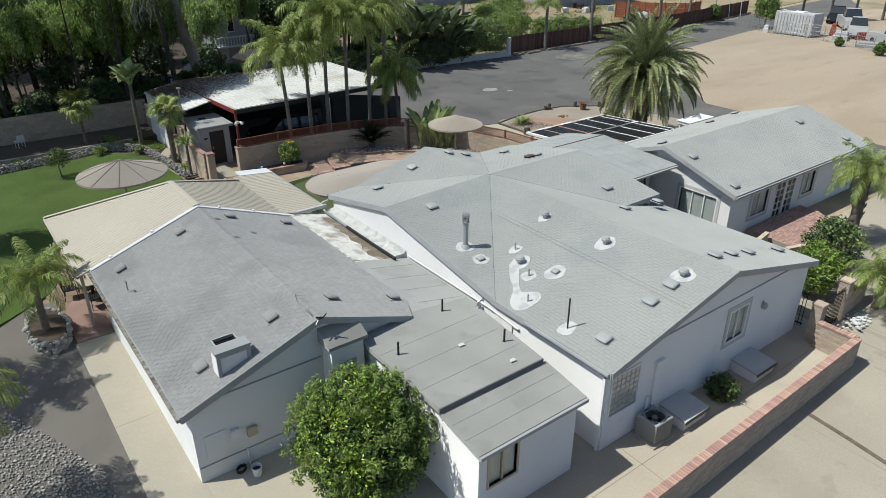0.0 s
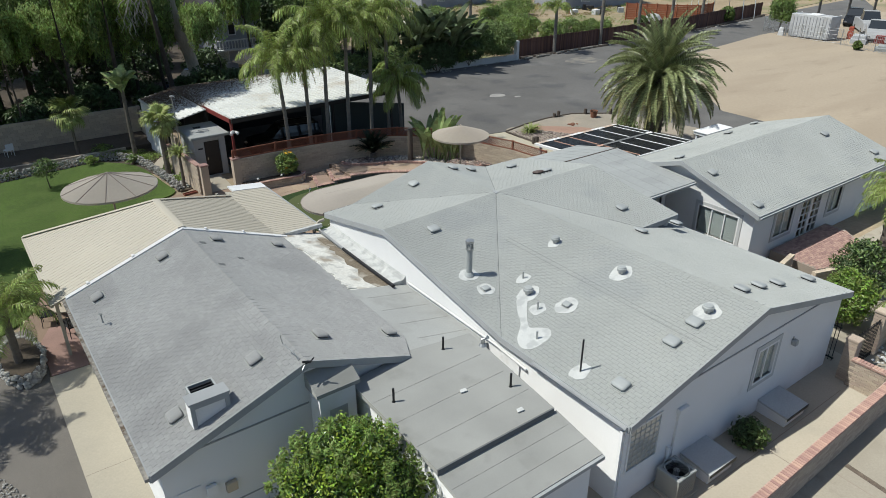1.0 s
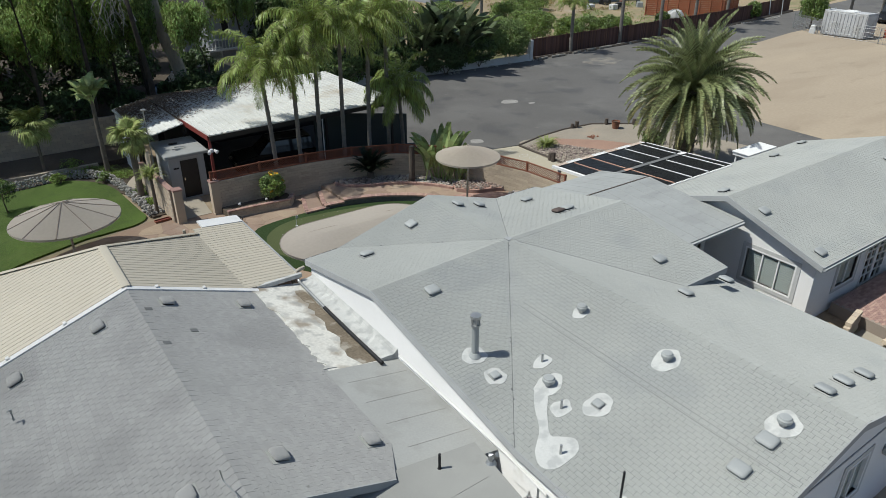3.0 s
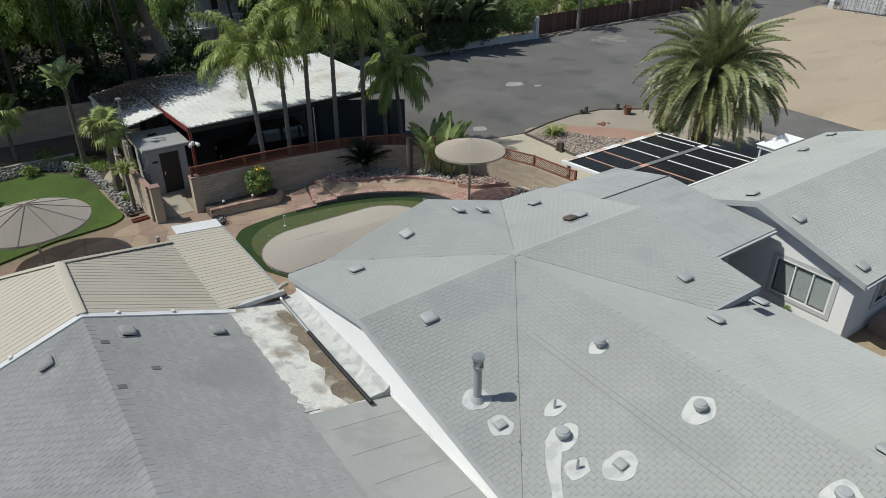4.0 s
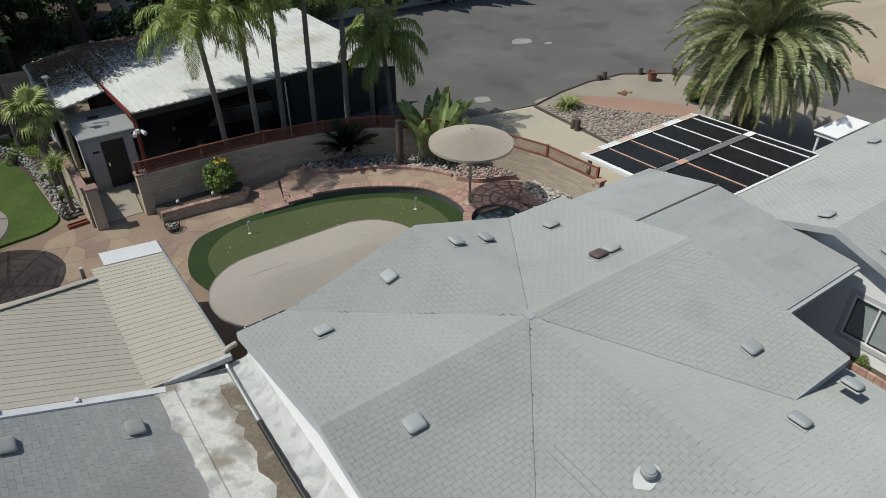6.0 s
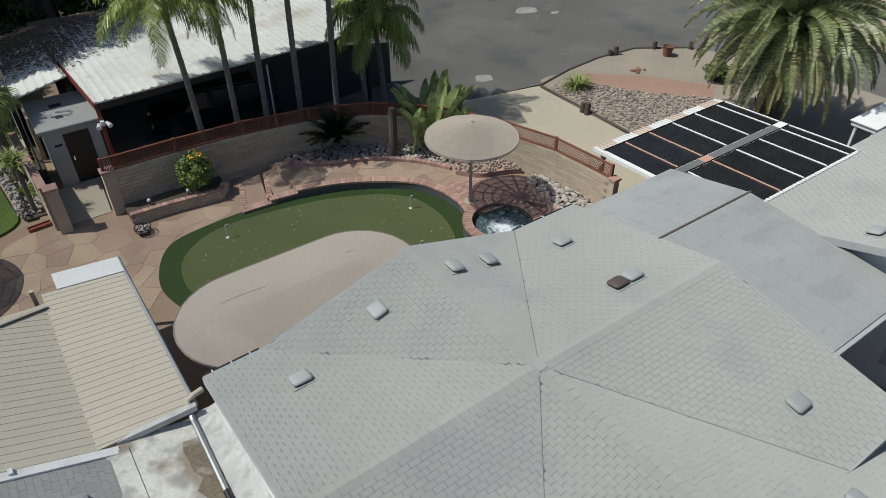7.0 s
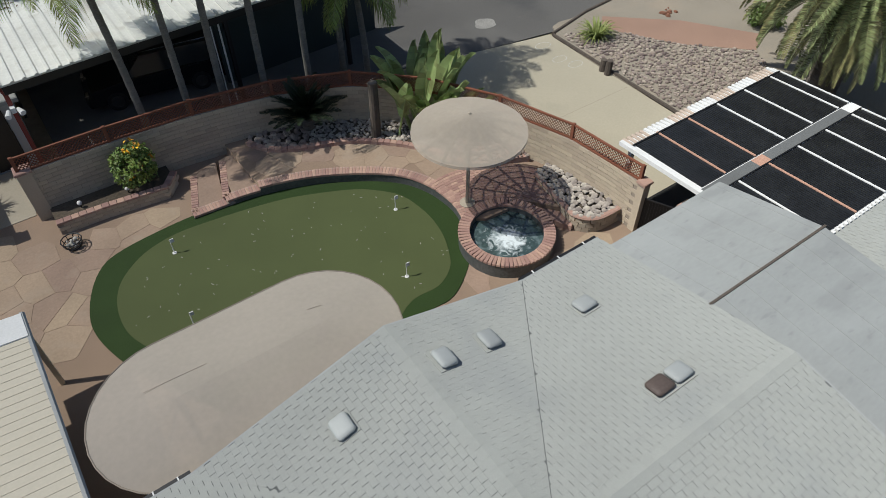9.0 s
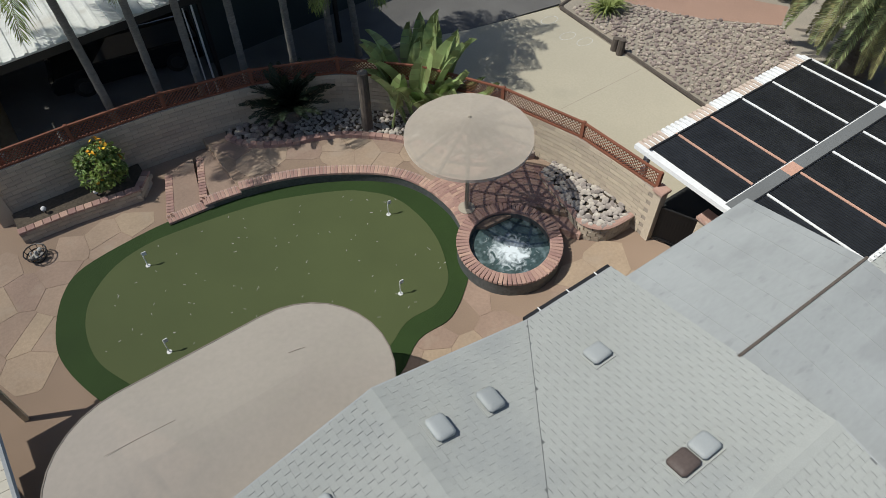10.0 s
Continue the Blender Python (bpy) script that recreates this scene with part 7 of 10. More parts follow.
g.prism([(1.12 + 0.58 * math.cos(a * 0.5236), 24.5 + 1.3 * math.sin(a * 0.5236)) for a in range(12)], -0.05, 0.4)
put("planter_soil", g, M_EARTH, "dark soil in the stone planter", "soil", "structure")
# drift of pale stones along the gravel
g = Geo()
DRIFT = ccw([(-3.5, 9), (1.4, 9), (1.2, 12), (1.0, 16.5), (0.4, 18.0), (-0.6, 20.5), (-3, 21.5), (-3.5, 21.5)])
stones(g, [(x, y, fall(x, y) + 0.03) for x, y in scatter(DRIFT, 0.085, rng, 0.8)], rng, 0.015, 0.05)
put("river_rocks", g, M_STONE_LT, "drift of pale grey river rocks over the gravel yard", "rocks", "stuff", smooth=True)
# gravel island: cobbles, posts, pots
g = Geo()
ROCKS = ccw([(31.75, 33.6), (31.65, 28.0), (36.0, 28.5), (37.0, 30.0), (35.0, 32.0), (33.5, 34.6), (31.85, 35.1)])
stones(g, [(x, y, 0.08) for x, y in scatter(ROCKS, 0.125, rng, 0.8)], rng, 0.03, 0.1)
put("island_cobbles", g, M_STONE_DK, "pink and grey cobbles on the island bed", "cobbles", "stuff", smooth=True)
sheet("crushed_brick", ccw([(33.5, 34.6), (35.0, 32.0), (37.0, 30.0), (38.2, 30.6), (36.5, 33.2), (34.2, 35.3)]), 0.07, M_PINK, "strip of crushed pink gravel", "gravel", 0.06)
for x, y, h in ((31.38, 32.4, 0.45), (31.36, 32.12, 0.55), (37.2, 36.0, 0.5), (39.4, 35.4, 0.45), (40.9, 34.3, 0.45), (36.9, 36.1, 0.35)):
    q = thing("post_stub", "short dark weathered timber stub on the bed's edge", "post", group="timber stubs")
    part("stub", Geo().tube([(x, y, 0), (x + 0.02, y, h)], [0.13, 0.12], 9), M_LOG, q)
ke = thing("timber_edging", "dark timber edging round the gravel island", "edging", kind="structure")
for a, b in (((31.65, 35.4), (33.9, 35.95)), ((33.9, 35.95), (36.2, 36.2)), ((36.2, 36.2), (38.6, 36.0)), ((38.6, 36.0), (41.0, 34.4)), ((31.45, 28.2), (31.6, 35.3))):
    part("board", Geo().tube([(*a, 0.07), (*b, 0.07)], 0.07, 6), M_LOG, ke)
x, y, r, h = 39.2, 34.4, 0.28, 0.5
q = thing("flower_pot", "terracotta pot on the gravel", "pot", (x, y, 0.06))
part("pot", Geo().rings([[(k * math.cos(a * 0.4488), k * math.sin(a * 0.4488), z) for a in range(14)] for k, z in ((r * 0.7, 0), (r, h), (r * 1.08, h), (r * 0.88, h), (r * 0.8, h - 0.08))]), M_TERRA, q)
part("soil", Geo().cyl(0, 0, h - 0.12, h - 0.08, r * 0.84, 12), M_EARTH, q)
g = Geo()
stones(g, [(36.6 + rng.uniform(-0.3, 0.3), 34.0 + rng.uniform(-0.3, 0.3), 0.08) for _ in range(14)], rng, 0.04, 0.11, 0.9)
put("ornament_rocks", g, M_TERRA, "small heap of rust-brown rocks on the island", "rocks", "stuff")

# ---- front: air conditioner, hatches, brick wall, gates ----
ac = thing("air_conditioner", "boxy grey-green air conditioning unit on a concrete pad", "air conditioner", (14.15, 8.66, fall(14, 8.66)))
ac.scale = (0.92, 0.92, 0.92)
part("pad", Geo().box(-0.5, -0.45, 0, 0.5, 0.45, 0.06), M_CONCRETE, ac)
M_ACG = material("grey_green_steel", (0.3, 0.3, 0.275), 0.55, big=(2, 0.08))
for x0, y0, x1, y1 in ((-0.4, -0.37, 0.4, -0.34), (-0.4, 0.34, 0.4, 0.37), (-0.4, -0.34, -0.37, 0.34), (0.37, -0.34, 0.4, 0.34)):
    part("side_panel", Geo().box(x0, y0, 0.06, x1, y1, 0.78), M_ACG, ac)
for i in range(9):
    part("louvre", Geo().box(-0.36, -0.385, 0.14 + i * 0.068, 0.36, -0.372, 0.17 + i * 0.068), M_ACG, ac)
ring = Geo().rings([[(k * math.cos(a * 0.2618), k * math.sin(a * 0.2618), z) for a in range(24)] for k, z in ((0.32, 0.74), (0.32, 0.82), (0.36, 0.82))])
part("top", Geo().cbox(-0.41, -0.38, 0.76, -0.3, 0.38, 0.82, 0.02).cbox(0.3, -0.38, 0.76, 0.41, 0.38, 0.82, 0.02).cbox(-0.3, -0.38, 0.76, 0.3, -0.28, 0.82, 0.02).cbox(-0.3, 0.28, 0.76, 0.3, 0.38, 0.82, 0.02), M_VENT, ac, "pale grey top frame")
part("fan_ring", ring, M_VENT, ac)
for i in range(12):
    a = i * 0.5236
    part("guard_wire", Geo().tube([(0.05 * math.cos(a), 0.05 * math.sin(a), 0.83), (0.32 * math.cos(a), 0.32 * math.sin(a), 0.81)], 0.006, 4), M_DARK, ac)
part("fan_well", Geo().cyl(0, 0, 0.3, 0.5, 0.31, 20), M_BLACK, ac)
part("motor", Geo().cyl(0, 0, 0.5, 0.76, 0.09, 12), M_ACG, ac)
for x0, x1 in ((15.05, 16.15), (18.85, 19.95)):
    h = thing("crawl_hatch", "low sloping grey hatch box against the wall", "hatch", (0, 0, fall(x0, 8.6)), group="crawl-space hatches")
    part("box", Geo().prism([(x0, 8.24), (x1, 8.24), (x1, 9.14), (x0, 9.14)], -0.03, lambda x, y: 0.3 + 0.1 * (y - 8.2)), M_WALL, h)
    part("lid", Geo().prism([(x0 - 0.04, 8.18), (x1 + 0.04, 8.18), (x1 + 0.04, 9.14), (x0 - 0.04, 9.14)], lambda x, y: 0.31 + 0.1 * (y - 8.2), lambda x, y: 0.37 + 0.1 * (y - 8.2)), M_LID, h)
    part("strap", Geo().prism([(x0 - 0.04, 8.16), (x1 + 0.04, 8.16), (x1 + 0.04, 8.18), (x0 - 0.04, 8.18)], 0.27, 0.36), M_DARK, h)
fw = thing("front_wall", "low tan brick wall with a salmon brick cap along the walk", "garden wall", kind="structure")
part("core", Geo().prism([(7.6, 6.52), (22.59, 6.81), (22.59, 6.99), (7.6, 6.7)], -0.5, 0.6).box(22.41, 6.99, -0.5, 22.59, 8.2, 0.6), M_MORTAR, fw)
M_TANBRICK = material("tan_brick", (0.45, 0.37, 0.295), 0.95, big=(0.8, 0.07), fine=(50, 0.12), rand=0.12, hue=0.01, bump=0.4, bump_scale=120)
M_TANBRICK2 = material("tan_brick_joined", (0.45, 0.37, 0.295), 0.95, big=(0.8, 0.07), fine=(50, 0.12), island=0.12, hue=0.01, bump=0.4, bump_scale=120)
block_course(fw, [(10.4, 6.664), (22.5, 6.9)], -0.4, 10, 0.3, 0.1, 0.21, M_TANBRICK, M_TANBRICK2, 300, 0.012)
block_course(fw, [(22.5, 7.01), (22.5, 8.2)], -0.4, 10, 0.3, 0.1, 0.21, M_TANBRICK, M_TANBRICK2, 300, 0.012)
fb = mesh("brick", Geo().cbox(-0.046, -0.13, 0, 0.046, 0.13, 0.07, 0.01), M_BRICK)
for x, y, h, s in along([(7.7, 6.612), (22.5, 6.9), (22.5, 8.2)], 0.1, 0.05):
    share("cap_brick", fb, fw, pose(x, y, 0.61, 0, 0, math.degrees(h)))
for x, y, h in ((22.72, 8.38, 1.5), (24.92, 8.52, 1.55), (7.75, 8.3, 0.75)):
    pr = thing("gate_pier", "tan brick pier with a flat cap beside the gate", "pier", (0, 0, fall(x, y)), kind="structure", group="front piers")
    part("core", Geo().box(x - 0.165, y - 0.165, -0.05, x + 0.165, y + 0.165, h), M_MORTAR, pr)
    for c in range(int(h / 0.1)):
        o = 0.1 if c % 2 else 0.0
        part("brick_course", Geo().cbox(x - 0.18, y - 0.18, c * 0.1 + 0.006, x + 0.18, y + 0.18, c * 0.1 + 0.094, 0.006), M_TANBRICK, pr)
    part("cap", Geo().cbox(x - 0.2, y - 0.2, h, x + 0.2, y + 0.2, h + 0.07, 0.02), M_TANBRICK, pr)
gw = thing("gate_wall", "short tan brick wall running on from the gate pier", "garden wall", (0.3, 0.13, fall(25.2, 8.4)), kind="structure")
part("core", Geo().box(24.8, 8.3, -0.05, 26.4, 8.46, 1.2), M_MORTAR, gw)
block_course(gw, [(24.75, 8.38), (26.4, 8.38)], 0.0, 12, 0.3, 0.1, 0.2, M_TANBRICK, M_TANBRICK2, 300, 0.012)
rng = random.Random(29)
g = Geo()
stones(g, [(25.2 + rng.gauss(0, 0.4), 7.9 + rng.gauss(0, 0.2), fall(25.2, 7.9) + 0.05) for _ in range(90)], rng, 0.03, 0.09, 0.6)
put("white_rocks", g, material("white_rock", (0.55, 0.55, 0.54), 0.85, island=0.2), "heap of white rocks at the foot of the gate wall", "rocks", "stuff", smooth=True)
ig = thing("iron_gate", "black iron bar gate between brick piers", "gate", (0.32, 0.13, fall(23.7, 8.4)), group="iron gates")
for z in (0.15, 1.35):
    part("rail", Geo().box(22.6, 8.3, z, 24.4, 8.34, z + 0.04), M_DARK, ig)
for i in range(17):
    part("bar", Geo().cyl(22.65 + i * 0.107, 8.32, 0.06, 1.5, 0.013, 6), M_DARK, ig)
if1 = thing("iron_fence", "black iron fence run toward the bush", "fence", (0.1, 0.1, fall(23.2, 9.8)), group="iron gates")
for z in (0.15, 1.35):
    part("rail", Geo().box(23.1, 8.9, z, 23.14, 10.6, z + 0.04), M_DARK, if1)
for i in range(15):
    part("bar", Geo().cyl(23.12, 8.95 + i * 0.115, 0.06, 1.5, 0.013, 6), M_DARK, if1)
# narrow brick planter below the wing window
wp = thing("window_planter", "narrow low brick planter with pink bricks below the wing window", "planter", kind="structure")
part("soil", Geo().box(26.32, 15.42, -0.03, 26.62, 16.58, 0.24), M_EARTH, wp)
wpb = mesh("brick", Geo().cbox(-0.1, -0.05, 0, 0.1, 0.05, 0.07, 0.008), M_BRICK)
for x, y, h, s_ in along([(26.6, 15.4), (26.3, 15.4), (26.3, 16.6), (26.6, 16.6)], 0.21, 0.1):
    for c in range(4):
        share("brick", wpb, wp, pose(x, y, c * 0.075, 0, 0, math.degrees(h)))
# brick terrace by the wing
bt = thing("brick_terrace", "raised brick terrace with low tan walls beside the wing", "terrace", kind="structure")
part("floor", Geo().prism(ccw([(28.0, 12.2), (31.2, 11.0), (32.9, 13.4), (32.9, 14.3), (28.2, 14.3)]), -0.03, 0.424), M_MORTAR, bt)
block_course(bt, [(26.9, 11.9), (27.9, 11.6), (30.9, 10.6)], 0.0, 5, 0.3, 0.15, 0.2, M_BLOCK_PIECE, M_BLOCK)
block_course(bt, [(26.6, 13.0), (27.8, 13.2)], 0.0, 5, 0.3, 0.15, 0.2, M_BLOCK_PIECE, M_BLOCK)
bk2 = thing("bucket", "white plastic bucket with dark contents on the slab", "bucket", (4.3, 13.95, fall(4.3, 13.95)))
part("pail", Geo().rings([[(k * math.cos(a * 0.4488), k * math.sin(a * 0.4488), z) for a in range(14)] for k, z in ((0.11, 0), (0.14, 0.3), (0.15, 0.3), (0.125, 0.29), (0.12, 0.2))]), M_WHITE, bk2)
part("fill", Geo().cyl(0, 0, 0.18, 0.2, 0.12, 12), M_DARK, bk2)
part("handle", Geo().tube([(0.14, 0, 0.3), (0.1, 0.12, 0.2), (-0.1, 0.12, 0.2), (-0.14, 0, 0.3)], 0.008, 5), M_GALV, bk2)
hs = thing("hose", "dark coiled hose lying at the wall", "hose", (4.0, 14.3, fall(4.0, 14.3) + 0.02))
part("coil", Geo().tube([((0.13 + 0.02 * math.sin(i)) * math.cos(i * 0.5), (0.13 + 0.02 * math.sin(i)) * math.sin(i * 0.5), 0.015 + 0.003 * i) for i in range(40)], 0.016, 5), M_DARK, hs)
# patio table and chairs under the tan cover
tb = thing("patio_table", "round pale patio table under the cover", "table", (3.0, 26.6, 0))
part("tabletop", Geo().cyl(0, 0, 0.7, 0.74, 0.6, 24), M_POST, tb)
part("pedestal", Geo().cyl(0, 0, 0.0, 0.7, 0.06, 10).cyl(0, 0, 0, 0.04, 0.3, 16), M_DARK, tb)


def patio_chair(at, turn):
    c = thing("patio_chair", "dark metal patio chair beside the table", "chair", at, "chairs round the table", turn=turn)
    part("seat", Geo().cbox(-0.24, -0.24, 0.4, 0.24, 0.24, 0.45, 0.02), M_DARK, c)
    part("backrest", Geo().tube([(-0.22, 0.24, 0.45), (-0.24, 0.32, 0.95), (0.24, 0.32, 0.95), (0.22, 0.24, 0.45)], 0.02, 6), M_DARK, c)
    for i in range(5):
        part("slat", Geo().tube([(-0.16 + i * 0.08, 0.25, 0.46), (-0.16 + i * 0.08, 0.32, 0.94)], 0.01, 5), M_DARK, c)
    for x in (-0.21, 0.21):
        for y in (-0.21, 0.21):
            part("leg", Geo().tube([(x, y, 0.42), (x * 1.15, y * 1.15, 0)], 0.016, 6), M_DARK, c)
        part("armrest", Geo().tube([(x, -0.2, 0.43), (x * 1.1, -0.18, 0.64), (x * 1.1, 0.28, 0.66)], 0.016, 6), M_DARK, c)
    return c


ch0 = patio_chair((2.3, 26.9, 0), 80)
copy_thing(ch0, pose(2.75, 27.5, 0, 0, 0, 20))
copy_thing(ch0, pose(2.9, 25.6, 0, 0, 0, 190))

# ---- far fence, container, yard beyond the sand ----
fence = thing("board_fence", "long brown board fence beyond the asphalt", "fence", kind="structure")
rng = random.Random(8)
FL = [(50.3, 55.1), (63, 55.2), (81.5, 56.0), (102, 58.8)]
shared_b = [mesh("board", Geo().box(-0.068, -0.012, 0.05, 0.068, 0.012, 1.8 + 0.03 * k), material("brown_board_%d" % k, (0.165 - 0.02 * k, 0.085 - 0.008 * k, 0.06), 0.9, big=(0.8, 0.2), fine=(20, 0.2), rand=0.3)) for k in range(3)]
rest = Geo()
n = 0
for x, y, h, s in along(FL, 0.145):
    if n < 300:
        share("board", shared_b[rng.randrange(3)], fence, pose(x, y, 0, 0, 0, math.degrees(h)))
    else:
        rest.box(-0.068, -0.012, 0.05, 0.068, 0.012, 1.8 + rng.uniform(0, 0.06), pose(x, y, 0, 0, 0, math.degrees(h)))
    n += 1
part("boards", rest, M_FENCE, fence, kind="stuff")
for x, y, h, s in along(FL, 2.4):
    part("post", Geo().box(x - 0.06, y + 0.03, 0, x + 0.06, y + 0.15, 1.9), M_FENCE, fence)
kl = thing("dark_kerb", "dark kerb of earth and timber below the fence", "kerb", kind="structure")
for a, b in zip(FL, FL[1:]):
    part("kerb", Geo().tube([(a[0], a[1] - 0.5, 0.05), (b[0], b[1] - 0.5, 0.05)], 0.18, 6), M_LOG, kl)
ww = thing("white_wall", "white garden wall under dark shrubs beyond the asphalt", "wall", kind="structure")
part("run", Geo().box(27.0, 55.0, -0.05, 38.0, 55.2, 1.0).prism(ccw([(38.0, 55.0), (42.2, 54.6), (49.4, 54.3), (49.4, 54.5), (42.2, 54.8), (38.0, 55.2)]), -0.05, 0.6), M_WHITE, ww)
part("end_pier", Geo().cbox(49.4, 54.2, -0.05, 49.75, 54.6, 1.9, 0.02), M_WHITE, ww)
# timbers and stones along the foot of the fence
for i in range(12):
    x = 51 + i * 2.4 + rng.uniform(-0.5, 0.5)
    q = thing("log", "weathered grey log lying along the fence", "log", group="logs at the fence")
    y = 54.0 + 0.06 * (x - 51)
    L = rng.uniform(0.6, 1.1)
    part("log", Geo().tube([(x - L, y - 0.05, 0.11), (x, y + 0.03, 0.12), (x + L, y + rng.uniform(0, 0.2), 0.11)], [0.11, 0.12, 0.1], 8), M_LOGPALE, q)
g = Geo()
stones(g, [(x, 53.9 + 0.04 * (x - 40) + rng.uniform(-0.25, 0.25), 0.05) for x in [rng.uniform(39, 96) for _ in range(110)]], rng, 0.06, 0.17, 0.7)
put("kerb_stones", g, M_STONE_LT, "loose pale stones along the foot of the fence", "rocks", "stuff", smooth=True)
M_CONTAINER = material("pale_container_steel", (0.47, 0.475, 0.48), 0.6, big=(0.7, 0.1), fine=(8, 0.1), stain=((0.3, 0.27, 0.23), 1.0, 0.56, 0.5))
cont = thing("storage_container", "pale grey ribbed storage container behind a wire fence", "container", (87.8, 43.7, 0))
part("shell", Geo().cbox(-1.2, -2.4, 0.1, 1.2, 2.4, 2.6, 0.05), M_CONTAINER, cont)
for i in range(12):
    part("rib", Geo().box(-1.26, -2.3 + i * 0.39, 0.2, -1.2, -2.12 + i * 0.39, 2.5), M_CONTAINER, cont)
part("roof_rim", Geo().box(-1.2, -2.4, 2.6, 1.2, -2.3, 2.7).box(-1.2, 2.3, 2.6, 1.2, 2.4, 2.7).box(-1.2, -2.3, 2.6, -1.1, 2.3, 2.7), M_WHITE, cont)
for s in (-1, 1):
    part("skid", Geo().box(-1.1, s * 1.9 - 0.1, 0, 1.1, s * 1.9 + 0.1, 0.12), M_DARK, cont)
for i in range(6):
    part("roof_box", Geo().cbox(-0.9 + 0.3 * i, -0.6, 2.6, -0.7 + 0.3 * i, 0.8, 2.72, 0.02), M_WHITE, cont)
M_REDRAG = material("faded_red_cloth", (0.42, 0.1, 0.06), 0.9)
M_VAN = material("white_van_paint", (0.4, 0.4, 0.4), 0.35)
car("truck", "white work truck parked behind the wire fence", (92.5, 38.6, 0), 205, 6.2, 2.1, 2.3, M_VAN, True)
car("truck", "white work truck parked behind the wire fence", (98.0, 42.0, 0), 215, 6.4, 2.2, 2.6, M_VAN, True)
car("truck", "dark grey truck behind the container", (103.0, 46.0, 0), 200, 6.0, 2.1, 2.2, M_CARPAINT, True)
car("truck", "pale grey truck beside the container", (88.5, 33.0, 0), 240, 6.0, 2.1, 2.2, M_VAN, True)
for x, y, w, d, h, c, lab in ((88.5, 38.6, 2.2, 1.6, 0.9, M_CONTAINER, "pale stacked panels by the wire fence"), (86.6, 47.0, 0.7, 0.6, 0.9, M_WHITE, "white bin beside the wire fence"), (85.4, 34.0, 1.4, 2.6, 0.6, M_VENT, "grey stacked panels behind the wire fence"), (90.6, 40.6, 0.7, 0.6, 1.4, M_REDRAG, "faded red bundle behind the wire fence"), (88.5, 33.0, 1.8, 1.6, 1.2, M_DARK, "dark machinery heap behind the wire fence"), (90.2, 37.0, 1.2, 1.2, 0.9, M_RED, "red equipment crate behind the wire fence")):
    q = thing("stored_goods", lab, "crate", (x, y, 0), "goods behind the fence", turn=20)
    part("crate", Geo().cbox(-w / 2, -d / 2, 0, w / 2, d / 2, h * 0.6, 0.05), c, q)
    part("top", Geo().cbox(-w * 0.4, -d * 0.42, h * 0.6, w * 0.42, d * 0.4, h, 0.06), c, q)
# added near-black panel, blocks light from the carport's left side
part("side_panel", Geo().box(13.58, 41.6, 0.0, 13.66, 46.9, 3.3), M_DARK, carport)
cf = thing("chain_fence", "wire mesh fence on thin posts at the end of the sand lot", "fence", kind="structure")
CF = [(93.0, 51.6), (88.2, 50.3), (85.6, 45.1), (85.7, 39.8), (84.6, 37.1), (82.2, 31.1), (80, 22), (79, 10)]
for x, y, h, s in along(CF, 2.4):
    part("post", Geo().cyl(x, y, 0, 1.7, 0.035, 6), M_GALV, cf)
for a, b in zip(CF, CF[1:]):
    for z in (0.1, 0.55, 1.0, 1.4, 1.68):
        part("rail", Geo().tube([(*a, z), (*b, z)], 0.012, 4), M_GALV, cf)
wg = Geo()
for x, y, h, s in along(CF, 0.22):
    wg.tube([(x, y, 0.05), (x, y, 1.68)], 0.012, 3, cap=False)
part("wire_mesh", wg, M_GALV, cf, kind="stuff")


def far_house(name, label, at, turn, w, d, h, wall_m, roof_m, windows):
    q = thing(name, label, "house", at, turn=turn)
    part("wall", Geo().prism([(-w / 2, -d / 2), (w / 2, -d / 2), (w / 2, d / 2), (-w / 2, d / 2)], 0, h), wall_m, q)
    e = 0.4
    rf = Geo()
    rf.add([(-w / 2 - e, -d / 2 - e, h), (w / 2 + e, -d / 2 - e, h), (w / 2 + e, d / 2 + e, h), (-w / 2 - e, d / 2 + e, h), (-w / 2 - e, 0, h + d * 0.28), (w / 2 + e, 0, h + d * 0.28)],
           [(0, 1, 5, 4), (2, 3, 4, 5), (1, 2, 5), (3, 0, 4), (3, 2, 1, 0)])
    part("roof", rf, roof_m, q)
    for x, z, ww_, hh in windows:
        wn_ = thing("window", "", "")
        wn_.parent = q
        part("window_frame", Geo().box(x - ww_ / 2 - 0.08, -d / 2 - 0.05, z - 0.08, x + ww_ / 2 + 0.08, -d / 2 - 0.005, z + hh + 0.08), M_WHITE, wn_)
        part("pane", Geo().box(x - ww_ / 2, -d / 2 - 0.07, z, x + ww_ / 2, -d / 2 - 0.052, z + hh), M_GLASS, wn_)
    return q


# far wall colour made greyer to carry the shade of the trees
M_FARWALL = material("grey_stucco_with_shade", (0.38, 0.39, 0.42), 0.9)
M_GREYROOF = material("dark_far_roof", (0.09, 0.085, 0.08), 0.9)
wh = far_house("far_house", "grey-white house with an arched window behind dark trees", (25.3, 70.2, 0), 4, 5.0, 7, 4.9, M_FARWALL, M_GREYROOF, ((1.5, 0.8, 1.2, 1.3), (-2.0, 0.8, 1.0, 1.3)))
aw = thing("window", "dark arched upper window", "")
aw.parent = wh
ARCH = [(-1.2, 3.3), (-0.6, 3.3), (-0.6, 4.1), (-0.68, 4.3), (-0.9, 4.42), (-1.12, 4.3), (-1.2, 4.1)]
part("window_frame", Geo().rings([[(x, -3.55, z) for x, z in ARCH], [(x + (x + 0.9) * 0.25, -3.6, z + (z - 3.85) * 0.15) for x, z in ARCH]]), M_WHITE, aw)
g = Geo()
